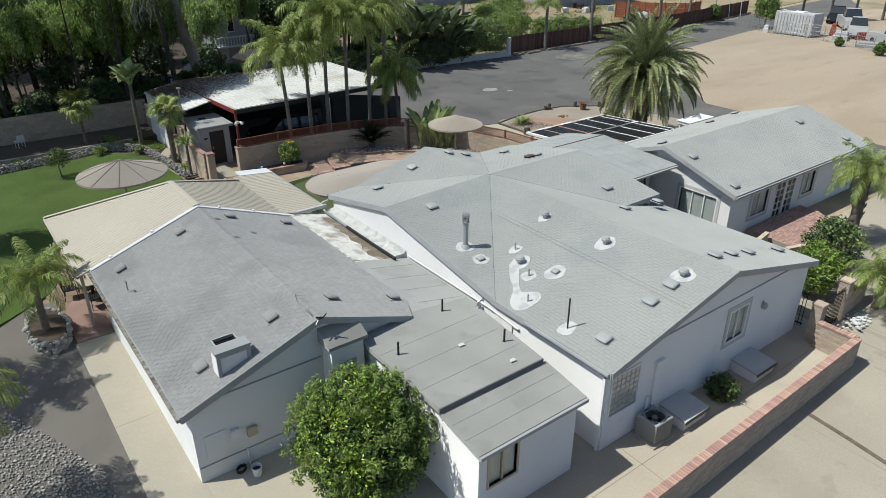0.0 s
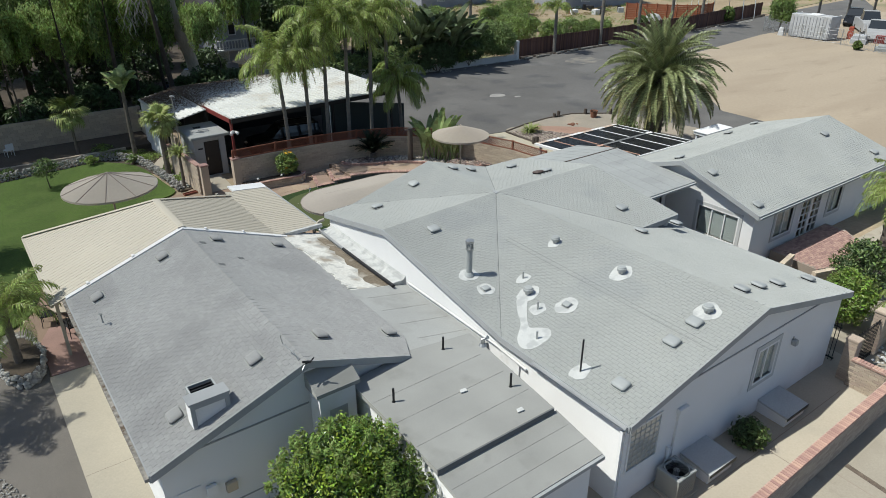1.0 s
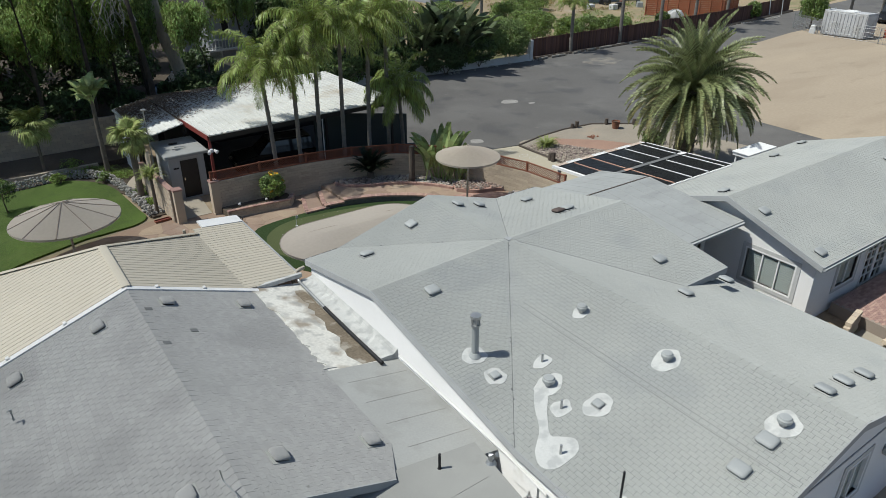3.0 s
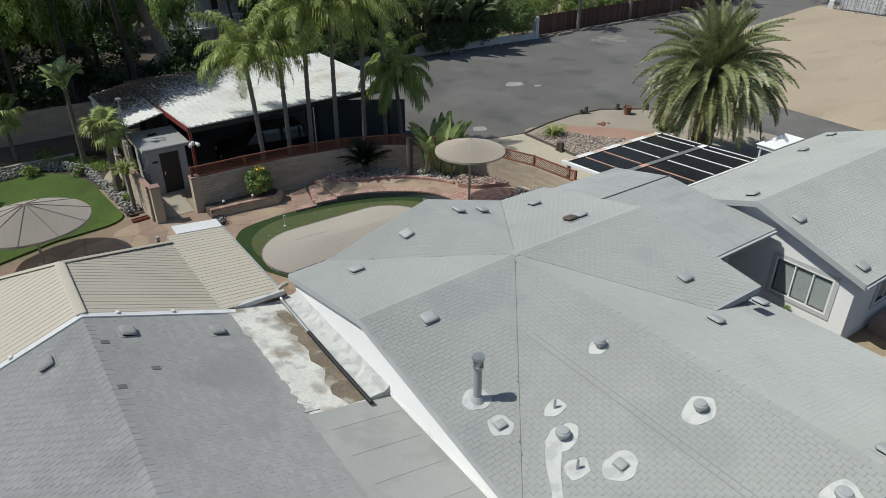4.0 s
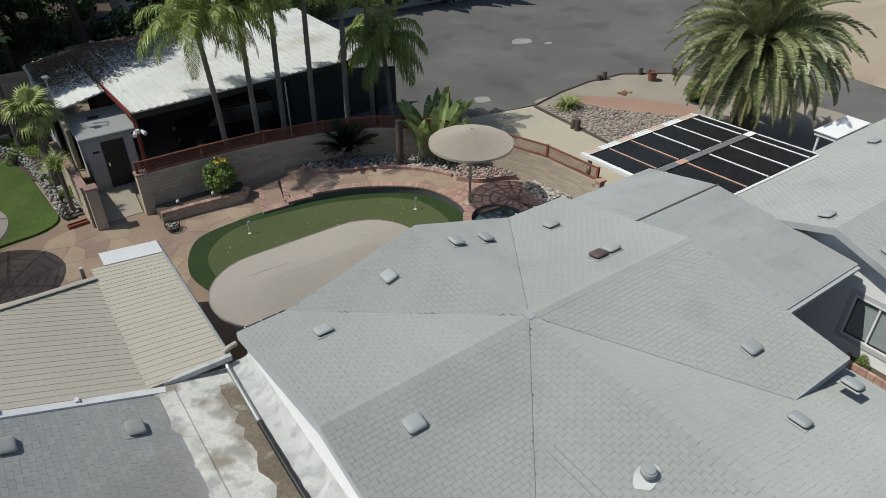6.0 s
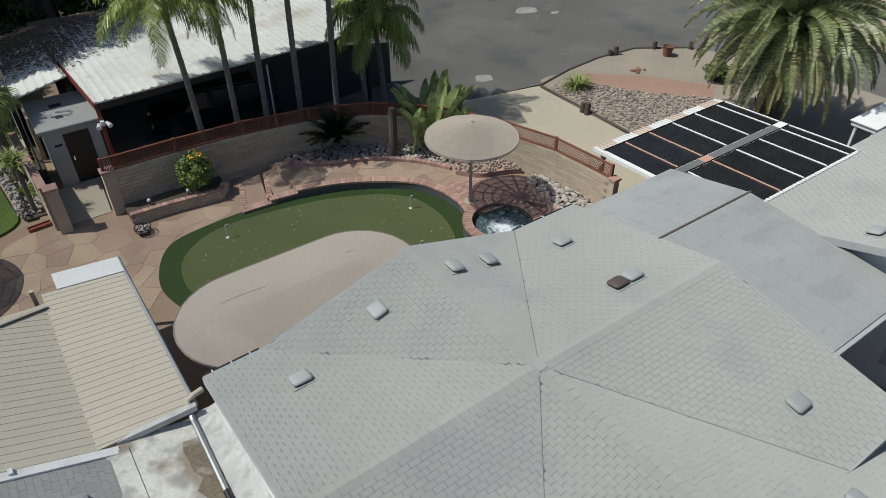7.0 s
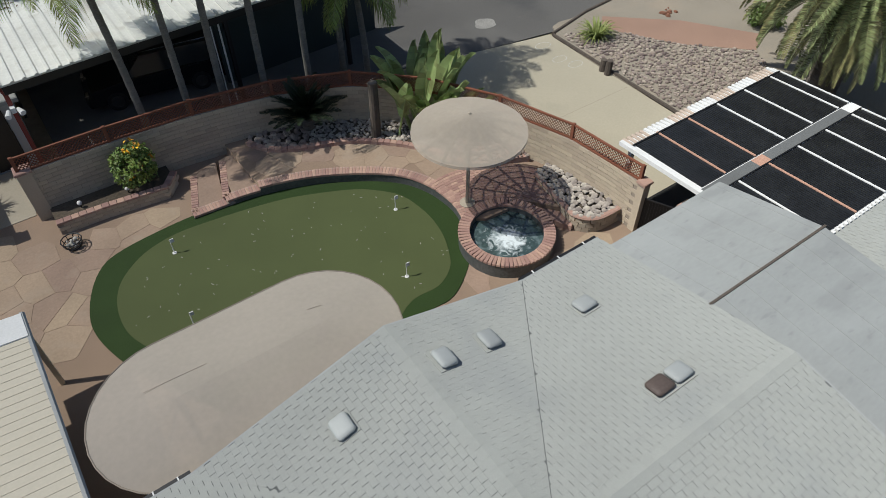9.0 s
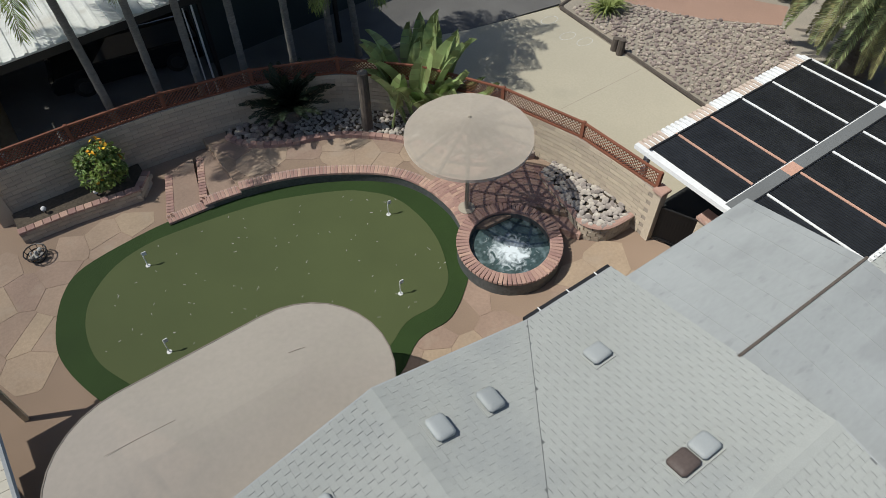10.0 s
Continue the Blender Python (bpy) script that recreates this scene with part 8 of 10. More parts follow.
g.face(*[(x, -3.54, z) for x, z in ARCH])
part("pane", g, M_DARK, aw)
for i in range(16):
    part("baluster", Geo().box(-3.0 + i * 0.3, -3.9, 2.0, -2.93 + i * 0.3, -3.84, 2.75), M_WHITE, wh)
part("balcony_rail", Geo().box(-3.1, -3.95, 2.75, 1.8, -3.8, 2.85).box(-3.1, -3.95, 1.85, 1.8, -3.5, 2.0), M_WHITE, wh)
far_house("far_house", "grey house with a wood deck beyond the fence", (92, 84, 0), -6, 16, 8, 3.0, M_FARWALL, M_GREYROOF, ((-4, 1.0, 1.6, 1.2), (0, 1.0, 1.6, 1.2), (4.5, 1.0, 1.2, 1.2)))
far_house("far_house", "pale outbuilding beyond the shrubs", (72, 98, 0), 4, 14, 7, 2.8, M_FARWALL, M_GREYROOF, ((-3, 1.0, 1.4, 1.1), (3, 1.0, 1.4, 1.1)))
dk = thing("wood_screen", "orange-stained board screen behind the fence", "fence")
DKL = [(82.0, 67.5), (85.0, 63.2), (88.2, 59.9), (92.0, 60.4)]
for x, y, h, s in along(DKL, 1.35):
    part("post", Geo().box(x - 0.06, y - 0.06, 0, x + 0.06, y + 0.06, 2.35), M_WOODRED, dk)
for a, b in zip(DKL, DKL[1:]):
    for k in range(9):
        part("board", Geo().prism(ccw(offset([a, b], -0.02) + list(reversed(offset([a, b], 0.02)))), 0.1 + k * 0.24, 0.32 + k * 0.24), M_WOODRED, dk)
M_TARP = material("pale_tarp", (0.6, 0.6, 0.58), 0.7)
tp = thing("tarp_heap", "pale tarpaulin draped over a heap behind the fence", "tarpaulin", (79.5, 61.0, 0))
part("tarp", Geo().rings([[(k * 1.6 * math.cos(a * 0.524) * (1 + 0.12 * (a % 2)), k * math.sin(a * 0.524), z + 0.12 * (a % 3)) for a in range(12)] for k, z in ((1.0, 0), (0.9, 0.7), (0.6, 1.25), (0.15, 1.5))]), M_TARP, tp)
pc = thing("shade_canopy", "white canopy on thin white poles beyond the fence", "canopy", (95.5, 64.5, 0))
rf = Geo()
rf.add([(-4, -2, 2.5), (4, -2, 2.5), (4, 2, 2.5), (-4, 2, 2.5), (-2.5, 0, 3.2), (2.5, 0, 3.2)], [(0, 1, 5, 4), (2, 3, 4, 5), (1, 2, 5), (3, 0, 4)])
part("roof", rf, M_TARP, pc)
for x in (-3.9, 0, 3.9):
    for y in (-1.9, 1.9):
        part("pole", Geo().cyl(x, y, 0, 2.5, 0.05, 6), M_WHITE, pc)
rng = random.Random(91)
for i, (x, y) in enumerate(((83, 74), (85.5, 75), (88, 73.5), (80.5, 76), (86, 78))):
    q = thing("patio_goods", "pale crate and dark pot on the far terrace", "crate", (x, y, 0), "goods on the far terrace", turn=i * 25)
    part("crate", Geo().cbox(-0.5, -0.4, 0, 0.5, 0.4, 0.7, 0.03), (M_WHITE, M_DARK, M_VENT)[i % 3], q)
    part("pot", Geo().cyl(0.9, 0.1, 0, 0.8, 0.3, 10), (M_DARK, M_TERRA)[i % 2], q)
for i, (x, lean_) in enumerate(((94.5, 1.0), (97.5, 1.0))):
    q = thing("prop_pole", "pale slanting pole propping the fence", "pole", group="fence props")
    part("pole", Geo().tube([(x, 57.2, 0), (x + lean_ * 1.3, 58.2, 2.6)], 0.06, 6), M_GALV, q)
far_house("outbuilding", "low tan outbuilding with a dark roof behind the carport", (25.0, 58.4, 0), 6, 5.0, 3.0, 2.1, M_BLOCK, M_GREYROOF, ((-1.2, 0.8, 0.9, 0.9), (1.0, 0.8, 0.9, 0.9)))
# dead leaves on both roofs, thicker to the rear to make up tree shade too
rng = random.Random(63)
lit = Geo()
for i in range(15000):
    x, y = 13.05 + 9.5 * rng.random() ** 1.8, 47.1 - 6.5 * rng.random() ** 1.7
    if (x - 13.2) / 9.5 + (47.1 - y) / 6.5 > 0.35 + 0.7 * rng.random():
        continue
    a, l = rng.uniform(0, 6.283), rng.uniform(0.04, 0.11)
    z = CPZ(x, y) + 0.04
    u, w = Vector((math.cos(a) * l, math.sin(a) * l, 0.01)), Vector((-math.sin(a) * l * 0.35, math.cos(a) * l * 0.35, 0.005))
    c = Vector((x, y, z))
    lit.face(c - u, c - w, c + u, c + w)
put("leaf_litter", lit, M_LITTER, "brown dead leaves on the rear of the carport roof, thickened for tree shade", "leaf litter", "stuff")
lit = Geo()
for i in range(3800):
    x, y = rng.uniform(11.2, 13.0), 41.6 + 5.3 * rng.random() ** 0.45
    a, l = rng.uniform(0, 6.283), rng.uniform(0.04, 0.11)
    c = Vector((x, y, 2.95 + 0.2 * (x - 11) + 0.035))
    u, w = Vector((math.cos(a) * l, math.sin(a) * l, 0.01)), Vector((-math.sin(a) * l * 0.35, math.cos(a) * l * 0.35, 0.005))
    lit.face(c - u, c - w, c + u, c + w)
put("leaf_litter", lit, M_LITTER, "brown dead leaves covering the lean-to roof", "leaf litter", "stuff")
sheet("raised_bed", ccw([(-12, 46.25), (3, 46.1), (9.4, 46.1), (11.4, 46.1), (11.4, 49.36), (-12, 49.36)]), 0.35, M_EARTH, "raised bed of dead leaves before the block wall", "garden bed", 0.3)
gc = thing("garden_chair", "small white plastic chair in the shaded bed", "chair", (3.6, 48.4, 0.35), turn=200)
part("seat", Geo().cbox(-0.22, -0.22, 0.38, 0.22, 0.22, 0.42, 0.015), M_WHITE, gc)
part("backrest", Geo().cbox(-0.22, 0.2, 0.42, 0.22, 0.24, 0.8, 0.015), M_WHITE, gc)
for x in (-0.19, 0.19):
    for y in (-0.19, 0.19):
        part("leg", Geo().cyl(x, y, 0, 0.39, 0.02, 6), M_WHITE, gc)
sheet("bed_path", ccw([(9.95, 41.7), (10.4, 41.5), (10.95, 42.4), (11.4, 43.6), (11.0, 43.8), (10.4, 42.8)]), 0.07, M_CONCRETE, "short pale concrete path between stone edgings", "path", 0.08)

# ---- plants ----


def leaf_cloud(name, blobs, size, material_, parent, seed, aspect=0.45, up=0.35, shell=0.55, droop=0.0):
    """Leaves scattered through clumps: blobs are x, y, z, radius x, radius y, radius z, count."""
    rs = np.random.RandomState(seed)
    P, N = [], []
    for x, y, z, a, b, c, n in blobs:
        d = rs.normal(size=(n, 3))
        d /= np.linalg.norm(d, axis=1)[:, None]
        r = shell + (1 - shell) * rs.rand(n) ** 0.6
        r *= 0.9 + 0.2 * rs.rand(n)
        P.append(np.array([x, y, z]) + d * r[:, None] * np.array([a, b, c]))
        N.append(d)
    P, N = np.concatenate(P), np.concatenate(N)
    n = len(P)
    N = N * 0.6 + rs.normal(size=(n, 3)) * 0.55 + np.array([0, 0, up])
    N /= np.linalg.norm(N, axis=1)[:, None]
    T = np.cross(N, rs.normal(size=(n, 3)) + np.array([0, 0, -droop]) * 0)
    if droop:
        T = T * (1 - droop) + np.array([0, 0, -1.0]) * droop
    T /= np.linalg.norm(T, axis=1)[:, None]
    S = np.cross(N, T)
    S /= np.linalg.norm(S, axis=1)[:, None] + 1e-9
    L = size * (0.6 + 0.8 * rs.rand(n))[:, None]
    V = np.stack([P - T * L * 0.5, P + S * L * aspect * 0.5 + N * L * 0.08, P + T * L * 0.5, P - S * L * aspect * 0.5 + N * L * 0.08], axis=1).reshape(-1, 3)
    me = bpy.data.meshes.new(name)
    me.from_pydata(V.tolist(), [], np.arange(4 * n).reshape(-1, 4).tolist())
    me.materials.append(material_)
    ob = new(name, me)
    ob.parent = parent
    return ob


def clumps(x, y, z, rx, ry, rz, count, leaves, seed, small=0.42):
    """A crown as many smaller clumps over an uneven egg shape."""
    rng = random.Random(seed)
    out = []
    for i in range(count):
        w, h = rng.uniform(0, 6.283), rng.uniform(-0.75, 1.0)
        k = math.sqrt(max(0, 1 - h * h)) * rng.uniform(0.72, 1.0)
        s = small * rng.uniform(0.7, 1.3)
        out.append((x + rx * k * math.cos(w) * 0.75, y + ry * k * math.sin(w) * 0.75, z + rz * h * 0.75, rx * s, ry * s, rz * s * 0.8, max(6, int(leaves / count * rng.uniform(0.7, 1.3)))))
    return out


def limbs(g, base, top, r, crown, seed, n=6):
    """A tapered trunk with limbs that reach into the crown (x, y, z, radius)."""
    rng = random.Random(seed)
    mid = [base[i] + (top[i] - base[i]) * 0.5 + (rng.uniform(-0.1, 0.1) if i < 2 else 0) for i in range(3)]
    g.tube([base, mid, top], [r, r * 0.8, r * 0.55], 9)
    for i in range(n):
        a = 6.283 * i / n + rng.uniform(-0.4, 0.4)
        s = rng.uniform(0.55, 0.95)
        st = [mid[k] + (top[k] - mid[k]) * rng.uniform(0.3, 1.0) for k in range(3)]
        en = (crown[0] + crown[3] * 0.7 * math.cos(a), crown[1] + crown[3] * 0.7 * math.sin(a), crown[2] + crown[3] * rng.uniform(-0.2, 0.6))
        md = [(st[k] + en[k]) / 2 + (0.12 * crown[3] if k == 2 else 0) for k in range(3)]
        g.tube([st, md, en], [r * 0.4 * s, r * 0.25 * s, r * 0.08], 6)


def tree(name, label, x, y, h, r, crown_z, leaves, size, mats, seed, trunk_r=0.15, rz=None, count=40, category="tree", group="", droop=0.0, small=0.42):
    t = thing(name, label, category, group=group)
    g = Geo()
    rz = rz or (h - crown_z)
    limbs(g, (x, y, -0.06), (x, y, crown_z), trunk_r, (x, y, crown_z, r), seed)
    part("trunk", g, M_BARK, t, smooth=True)
    for i, m in enumerate(mats):
        leaf_cloud("crown", clumps(x, y, crown_z, r, r, rz, count, leaves // len(mats), seed * 7 + i, small), size, m, t, seed + i, droop=droop)
    return t


def bush(name, label, x, y, r, h, leaves, size, mats, seed, z=0.0, category="shrub", count=16, group="", ry=None):
    t = thing(name, label, category, group=group)
    g = Geo()
    for k in range(5):
        a = k * 1.257
        g.tube([(x, y, z - 0.05), (x + 0.3 * r * math.cos(a), y + 0.3 * r * math.sin(a), z + h * 0.35), (x + 0.6 * r * math.cos(a), y + 0.6 * r * math.sin(a), z + h * 0.6)], [0.03, 0.02, 0.008], 5)
    part("stem", g, M_BARK, t)
    for i, m in enumerate(mats):
        leaf_cloud("foliage", clumps(x, y, z + h * 0.5, r, ry or r, h * 0.52, count, leaves // len(mats), seed * 5 + i, 0.42 if count < 30 else 0.27), size, m, t, seed + i)
    return t


def frond_mesh(length, rise, droop, leaflet, pairs, material_, seed, width=0.022, hang=0.25, vee=0.35, stalk=0.12, n=10, fluff=0.15, rib=None):
    """A feather frond that starts at the origin, heads along +x at an upward angle and arches down."""
    rng = random.Random(seed)
    pts, p, ds = [], Vector((0, 0, 0)), length / n
    tang = []
    for i in range(n + 1):
        s = i / n
        th = rise - droop * s ** 1.4
        pts.append(p.copy())
        d = Vector((math.cos(th), 0, math.sin(th)))
        tang.append(d)
        p = p + d * ds
    g = Geo()
    g.tube(pts, [max(0.006, 0.03 * (1 - 0.85 * i / n)) for i in range(n + 1)], 5, flat=0.6)
    for k in range(pairs):
        s = stalk + (1 - stalk) * (k + 0.5) / pairs
        i = min(int(s * n), n - 1)
        q = pts[i].lerp(pts[i + 1], s * n - i)
        t = tang[i]
        up = Vector((-t.z, 0, t.x))
        prof = leaflet * (math.sin(math.pi * min(1.0, 0.18 + 0.8 * s)) ** 0.6) * rng.uniform(0.85, 1.1)
        for side in (-1, 1):
            out = Vector((0, side, 0))
            d = (out * 0.82 + t * (0.45 + 0.4 * s) + up * (vee + rng.uniform(-fluff, fluff))).normalized()
            w = t * width
            mid = q + d * prof * 0.55
            hg = hang * (1 + rng.uniform(-fluff, fluff))
            tip = q + d * prof * (1 - 0.25 * min(hg, 1.2)) + Vector((0, 0, -hg * prof))
            mid = mid + Vector((0, 0, -hg * prof * 0.25))
            i0 = len(g.v)
            g.v += [tuple(q - w * 0.6), tuple(q + w * 0.6), tuple(mid + w), tuple(mid - w), tuple(tip)]
            g.f += [(i0, i0 + 1, i0 + 2, i0 + 3), (i0 + 3, i0 + 2, i0 + 4)]
    me = mesh("frond", g, material_)
    me.materials.append(rib or M_RACHIS)
    me.polygons.foreach_set("material_index", [1 if k < 5 * n + 2 else 0 for k in range(len(me.polygons))])
    return me


def ringed_trunk(x, y, h, r0, r1, lean=(0, 0), z0=-0.06, bulge=0.0, boots=False, seed=0):
    g = Geo()
    n = max(8, int(h * (7 if boots else 5)))
    rng = random.Random(seed)
    pts, rs = [], []
    for i in range(n + 1):
        s = i / n
        pts.append((x + lean[0] * s * s, y + lean[1] * s * s, z0 + (h - z0) * s))
        r = r0 + (r1 - r0) * s + bulge * math.sin(math.pi * s)
        rs.append(r * (1.0 + (0.06 if i % 2 else -0.03)))
    g.tube(pts, rs, 12)
    if boots:
        for i in range(int(h * 26)):
            s = rng.uniform(0.25, 1.0)
            a = rng.uniform(0, 6.283)
            r = (r0 + (r1 - r0) * s) * 1.02
            c = Vector((x + lean[0] * s * s + r * math.cos(a), y + lean[1] * s * s + r * math.sin(a), z0 + (h - z0) * s))
            o = Vector((math.cos(a), math.sin(a), 0))
            sd = Vector((-math.sin(a), math.cos(a), 0))
            g.face(c - sd * 0.07, c + sd * 0.07, c + sd * 0.04 + o * 0.1 + Vector((0, 0, 0.16)), c - sd * 0.04 + o * 0.1 + Vector((0, 0, 0.16)))
    return g


def place_fronds(palm, at, classes, seed, name="frond"):
    """classes: mesh list, count, spread of extra pitch; each class rings round the heart."""
    rng = random.Random(seed)
    for meshes, count, size in classes:
        off = rng.uniform(0, 360)
        for i in range(count):
            m = pose(*at, 0, 0, off + 360 * i / count + rng.uniform(-14, 14)) @ pose(0, 0, rng.uniform(-0.06, 0.06), rng.uniform(-14, 14), rng.uniform(-7, 7), 0)
            s = size * rng.uniform(0.88, 1.1)
            share(name, meshes[i % len(meshes)], palm, m @ Matrix.Diagonal((s, s, s, 1)))


rd = math.radians
# Canary date palm
date = thing("date_palm", "stout date palm with a dense arching green crown beside the driveway", "palm tree")
DX, DY, DH = 36.0, 26.8, 4.2
part("trunk", ringed_trunk(DX, DY, DH, 0.5, 0.55, boots=True, seed=2), M_TRUNK, date)
part("crown_boss", Geo().tube([(DX, DY, DH - 0.7), (DX, DY, DH - 0.2), (DX, DY, DH + 0.2), (DX, DY, DH + 0.5)], [0.55, 0.75, 0.6, 0.2], 12), M_TRUNK, date)
D = [[frond_mesh(4.2, rd(r), rd(d), 0.42, 64, L_DATE if c < 4 or v else L_DATE2, c * 10 + v, 0.026, 0.04, 0.75) for v in range(2)] for c, (r, d) in enumerate(((84, 40), (66, 72), (44, 92), (24, 92), (2, 82), (-18, 66), (-42, 44)))]
place_fronds(date, (DX, DY, DH + 0.2), [(D[0], 22, 1.0), (D[1], 32, 1.0), (D[2], 40, 0.97), (D[3], 42, 0.95), (D[4], 44, 0.94), (D[5], 42, 0.9), (D[6], 22, 0.78)], 4)

# queen palms between wall and carport
Q = [[frond_mesh(2.9, rd(r), rd(d), 0.72, 44, L_QUEEN, 100 + c * 10 + v, 0.026, 0.75, 0.1, 0.14, fluff=0.4) for v in range(3)] for c, (r, d) in enumerate(((78, 85), (56, 125), (30, 125), (0, 90)))]
QW = [frond_mesh(2.6, rd(r), rd(d), 0.6, 48, L_QUEEN, 170 + v, 0.026, 1.0, 0.0, 0.14, fluff=0.35) for v, (r, d) in enumerate(((62, 158), (30, 122), (-12, 78)))]
QD = [frond_mesh(2.4, rd(-50), rd(38), 0.5, 36, L_DRY, 190, 0.02, 0.7, 0.1, 0.2)]
for i, (x, y, h, lean, n) in enumerate(((16.55, 37.0, 5.9, (-0.25, 0.1), 1.0), (17.9, 37.0, 6.1, (0.0, 0.1), 0.75), (19.0, 36.9, 7.6, (0.2, 0.1), 1.05), (20.35, 36.8, 7.2, (0.15, 0.1), 1.0), (21.9, 36.8, 7.5, (0.25, 0.1), 1.0),
                                        (24.3, 37.1, 4.1, (-0.3, 0.0), 0.95), (23.5, 37.4, 7.7, (0.1, 0.2), 0.9))):
    q = thing("queen_palm", "slender queen palm with a feathery drooping crown behind the garden wall", "palm tree", group="row of queen palms")
    part("trunk", ringed_trunk(x, y, h, 0.115, 0.095, lean, seed=i), M_TRUNK_GREY, q)
    hx, hy = x + lean[0], y + lean[1]
    part("crownshaft", Geo().tube([(hx, hy, h - 0.1), (hx, hy, h + 0.25), (hx, hy, h + 0.6)], [0.13, 0.15, 0.05], 9), L_FAN, q)
    place_fronds(q, (hx, hy, h + 0.25), [(QW, 15, n), (QW[1:], 12, n), (Q[0], 3, n)] if i == 5 else [(Q[0], 5, n), (Q[1], 7, n), (Q[2], 7, n), (Q[3], 4, n * 0.85)] + ([(QD, 4, n)] if i in (1, 5) else []), 50 + i)

# smaller feather palms
for x, y, h, n, tr, lab, seed in ((1.05, 24.2, 2.15, 0.66, 0.13, "young feather palm in a round stone planter", 1), (31.45, 11.2, 3.3, 0.66, 0.24, "palm with a thick booted trunk beside the brick patio", 2),
                                  (26.5, 7.9, 1.1, 0.62, 0.15, "low feather palm beside the gate", 3), (-1.4, 16.6, 3.3, 0.62, 0.12, "feather palm on the gravel yard", 4), (-3.0, 22.8, 5.0, 0.95, 0.14, "tall feather palm on the gravel yard", 6)):
    q = thing("feather_palm", lab, "palm tree", (0, 0, fall(x, y)))
    part("trunk", ringed_trunk(x, y, h, tr, tr * 0.85, boots=tr > 0.2, seed=seed), M_TRUNK, q)
    place_fronds(q, (x, y, h), [(Q[0], 5, n), (Q[1], 8, n), (Q[2], 8, n)] + ([(Q[3], 6, n)] if seed == 2 else []), 80 + seed)


def fan_leaf(r, seed):
    rng = random.Random(seed)
    g = Geo()
    g.tube([(0, 0, 0), (0.35 * r, 0, 0.05 * r), (0.75 * r, 0, 0.02)], [0.02, 0.015, 0.012], 5)
    c = Vector((0.75 * r, 0, 0.02))
    for i in range(22):
        a0, a1 = rd(-130 + i * 12), rd(-130 + (i + 0.8) * 12)
        k = r * rng.uniform(0.8, 1.0) * (0.75 + 0.25 * math.cos((a0 + a1) / 2))
        am = (a0 + a1) / 2
        p = c + Vector((math.cos(am), math.sin(am), -0.1)) * k * 0.6
        w = Vector((-math.sin(am), math.cos(am), 0)) * k * 0.07
        tip = c + Vector((math.cos(am), math.sin(am), -0.5)) * k
        i0 = len(g.v)
        g.v += [tuple(c), tuple(p - w), tuple(tip), tuple(p + w + Vector((0, 0, 0.02)))]
        g.f.append((i0, i0 + 1, i0 + 2, i0 + 3))
    return mesh("frond", g, L_FANPALM)


def blade(length, bend, seed):
    """A narrow grassy leaf that rises and arches over."""
    g, p, th = Geo(), Vector((0, 0, 0)), rd(72)
    rows = []
    for i in range(7):
        w = 0.03 * (1 - (i / 6) ** 2) + 0.003
        rows.append([(p.x, -w, p.z + 0.008), (p.x, 0, p.z), (p.x, w, p.z + 0.008)])
        p = p + Vector((math.cos(th), 0, math.sin(th))) * length / 6
        th -= bend / 6
    g.rings(rows, close=False)
    return mesh("blade", g, L_FANPALM)


BLADE = [blade(0.95, rd(120), 0), blade(0.8, rd(85), 1)]
FAN = [fan_leaf(0.8, s) for s in range(2)]
for x, y, h, n, lab, seed in ((10.5, 40.3, 3.2, 0.85, "fan palm with a bare trunk beside the shed", 1), (10.6, 37.8, 1.85, 0.62, "slim grass-leaved palm in a rock bed", 2),
                              (6.99, 46.54, 2.9, 0.95, "thin-trunked fan palm before the block wall", 3)):
    q = thing("fan_palm", lab, "palm tree")
    part("trunk", ringed_trunk(x, y, h, 0.16 if seed == 1 else 0.09, 0.15 if seed == 1 else 0.07, seed=seed), M_TRUNK, q)
    rng = random.Random(seed)
    if seed == 2:
        for i in range(110):
            share("blade", BLADE[i % 2], q, pose(x, y, h - 0.25 * rng.random(), 0, 0, rng.uniform(0, 360)) @ pose(0, 0, 0, rng.uniform(-20, 20), -rng.uniform(-15, 35), 0))
        continue
    for i in range(34):
        share("frond", FAN[i % 2], q, pose(x, y, h, 0, 0, rng.uniform(0, 360)) @ pose(0, 0, 0, 0, -rng.uniform(-50, 75), 0) @ Matrix.Diagonal((n, n, n, 1)))


def paddle_leaf(length, width, bend, material_, seed):
    """A big paddle leaf on a stalk, folded along its midrib, its blade a little torn."""
    rng = random.Random(seed)
    g = Geo()
    n, pts = 12, []
    for i in range(n + 1):
        s = i / n
        th = rd(82) - bend * s ** 2
        pts.append((pts[-1] + Vector((math.cos(th), 0, math.sin(th))) * (length / n)) if pts else Vector((0, 0, 0)))
    g.tube(pts, [0.03 * (1 - 0.8 * i / n) for i in range(n + 1)], 5)
    for side in (-1, 1):
        for i in range(4, n):
            s0, s1 = (i - 4) / (n - 4), (i - 3) / (n - 4)
            w0, w1 = width * math.sin(math.pi * min(0.98, s0 * 0.9 + 0.08)) ** 0.7, width * math.sin(math.pi * min(0.98, s1 * 0.9 + 0.08)) ** 0.7
            t = rng.uniform(-0.008, 0.012)
            g.face(pts[i], pts[i + 1], pts[i + 1] + Vector((-0.1, side * w1 * 0.9, 0.25 * w1 - t)), pts[i] + Vector((-0.1, side * w0 * 0.9, 0.25 * w0 + t)))
    return mesh("leaf", g, material_)


PADDLE = [paddle_leaf(1.9, 0.19, rd(b), L_BANANA, s) for s, b in enumerate((10, 24, 42))]
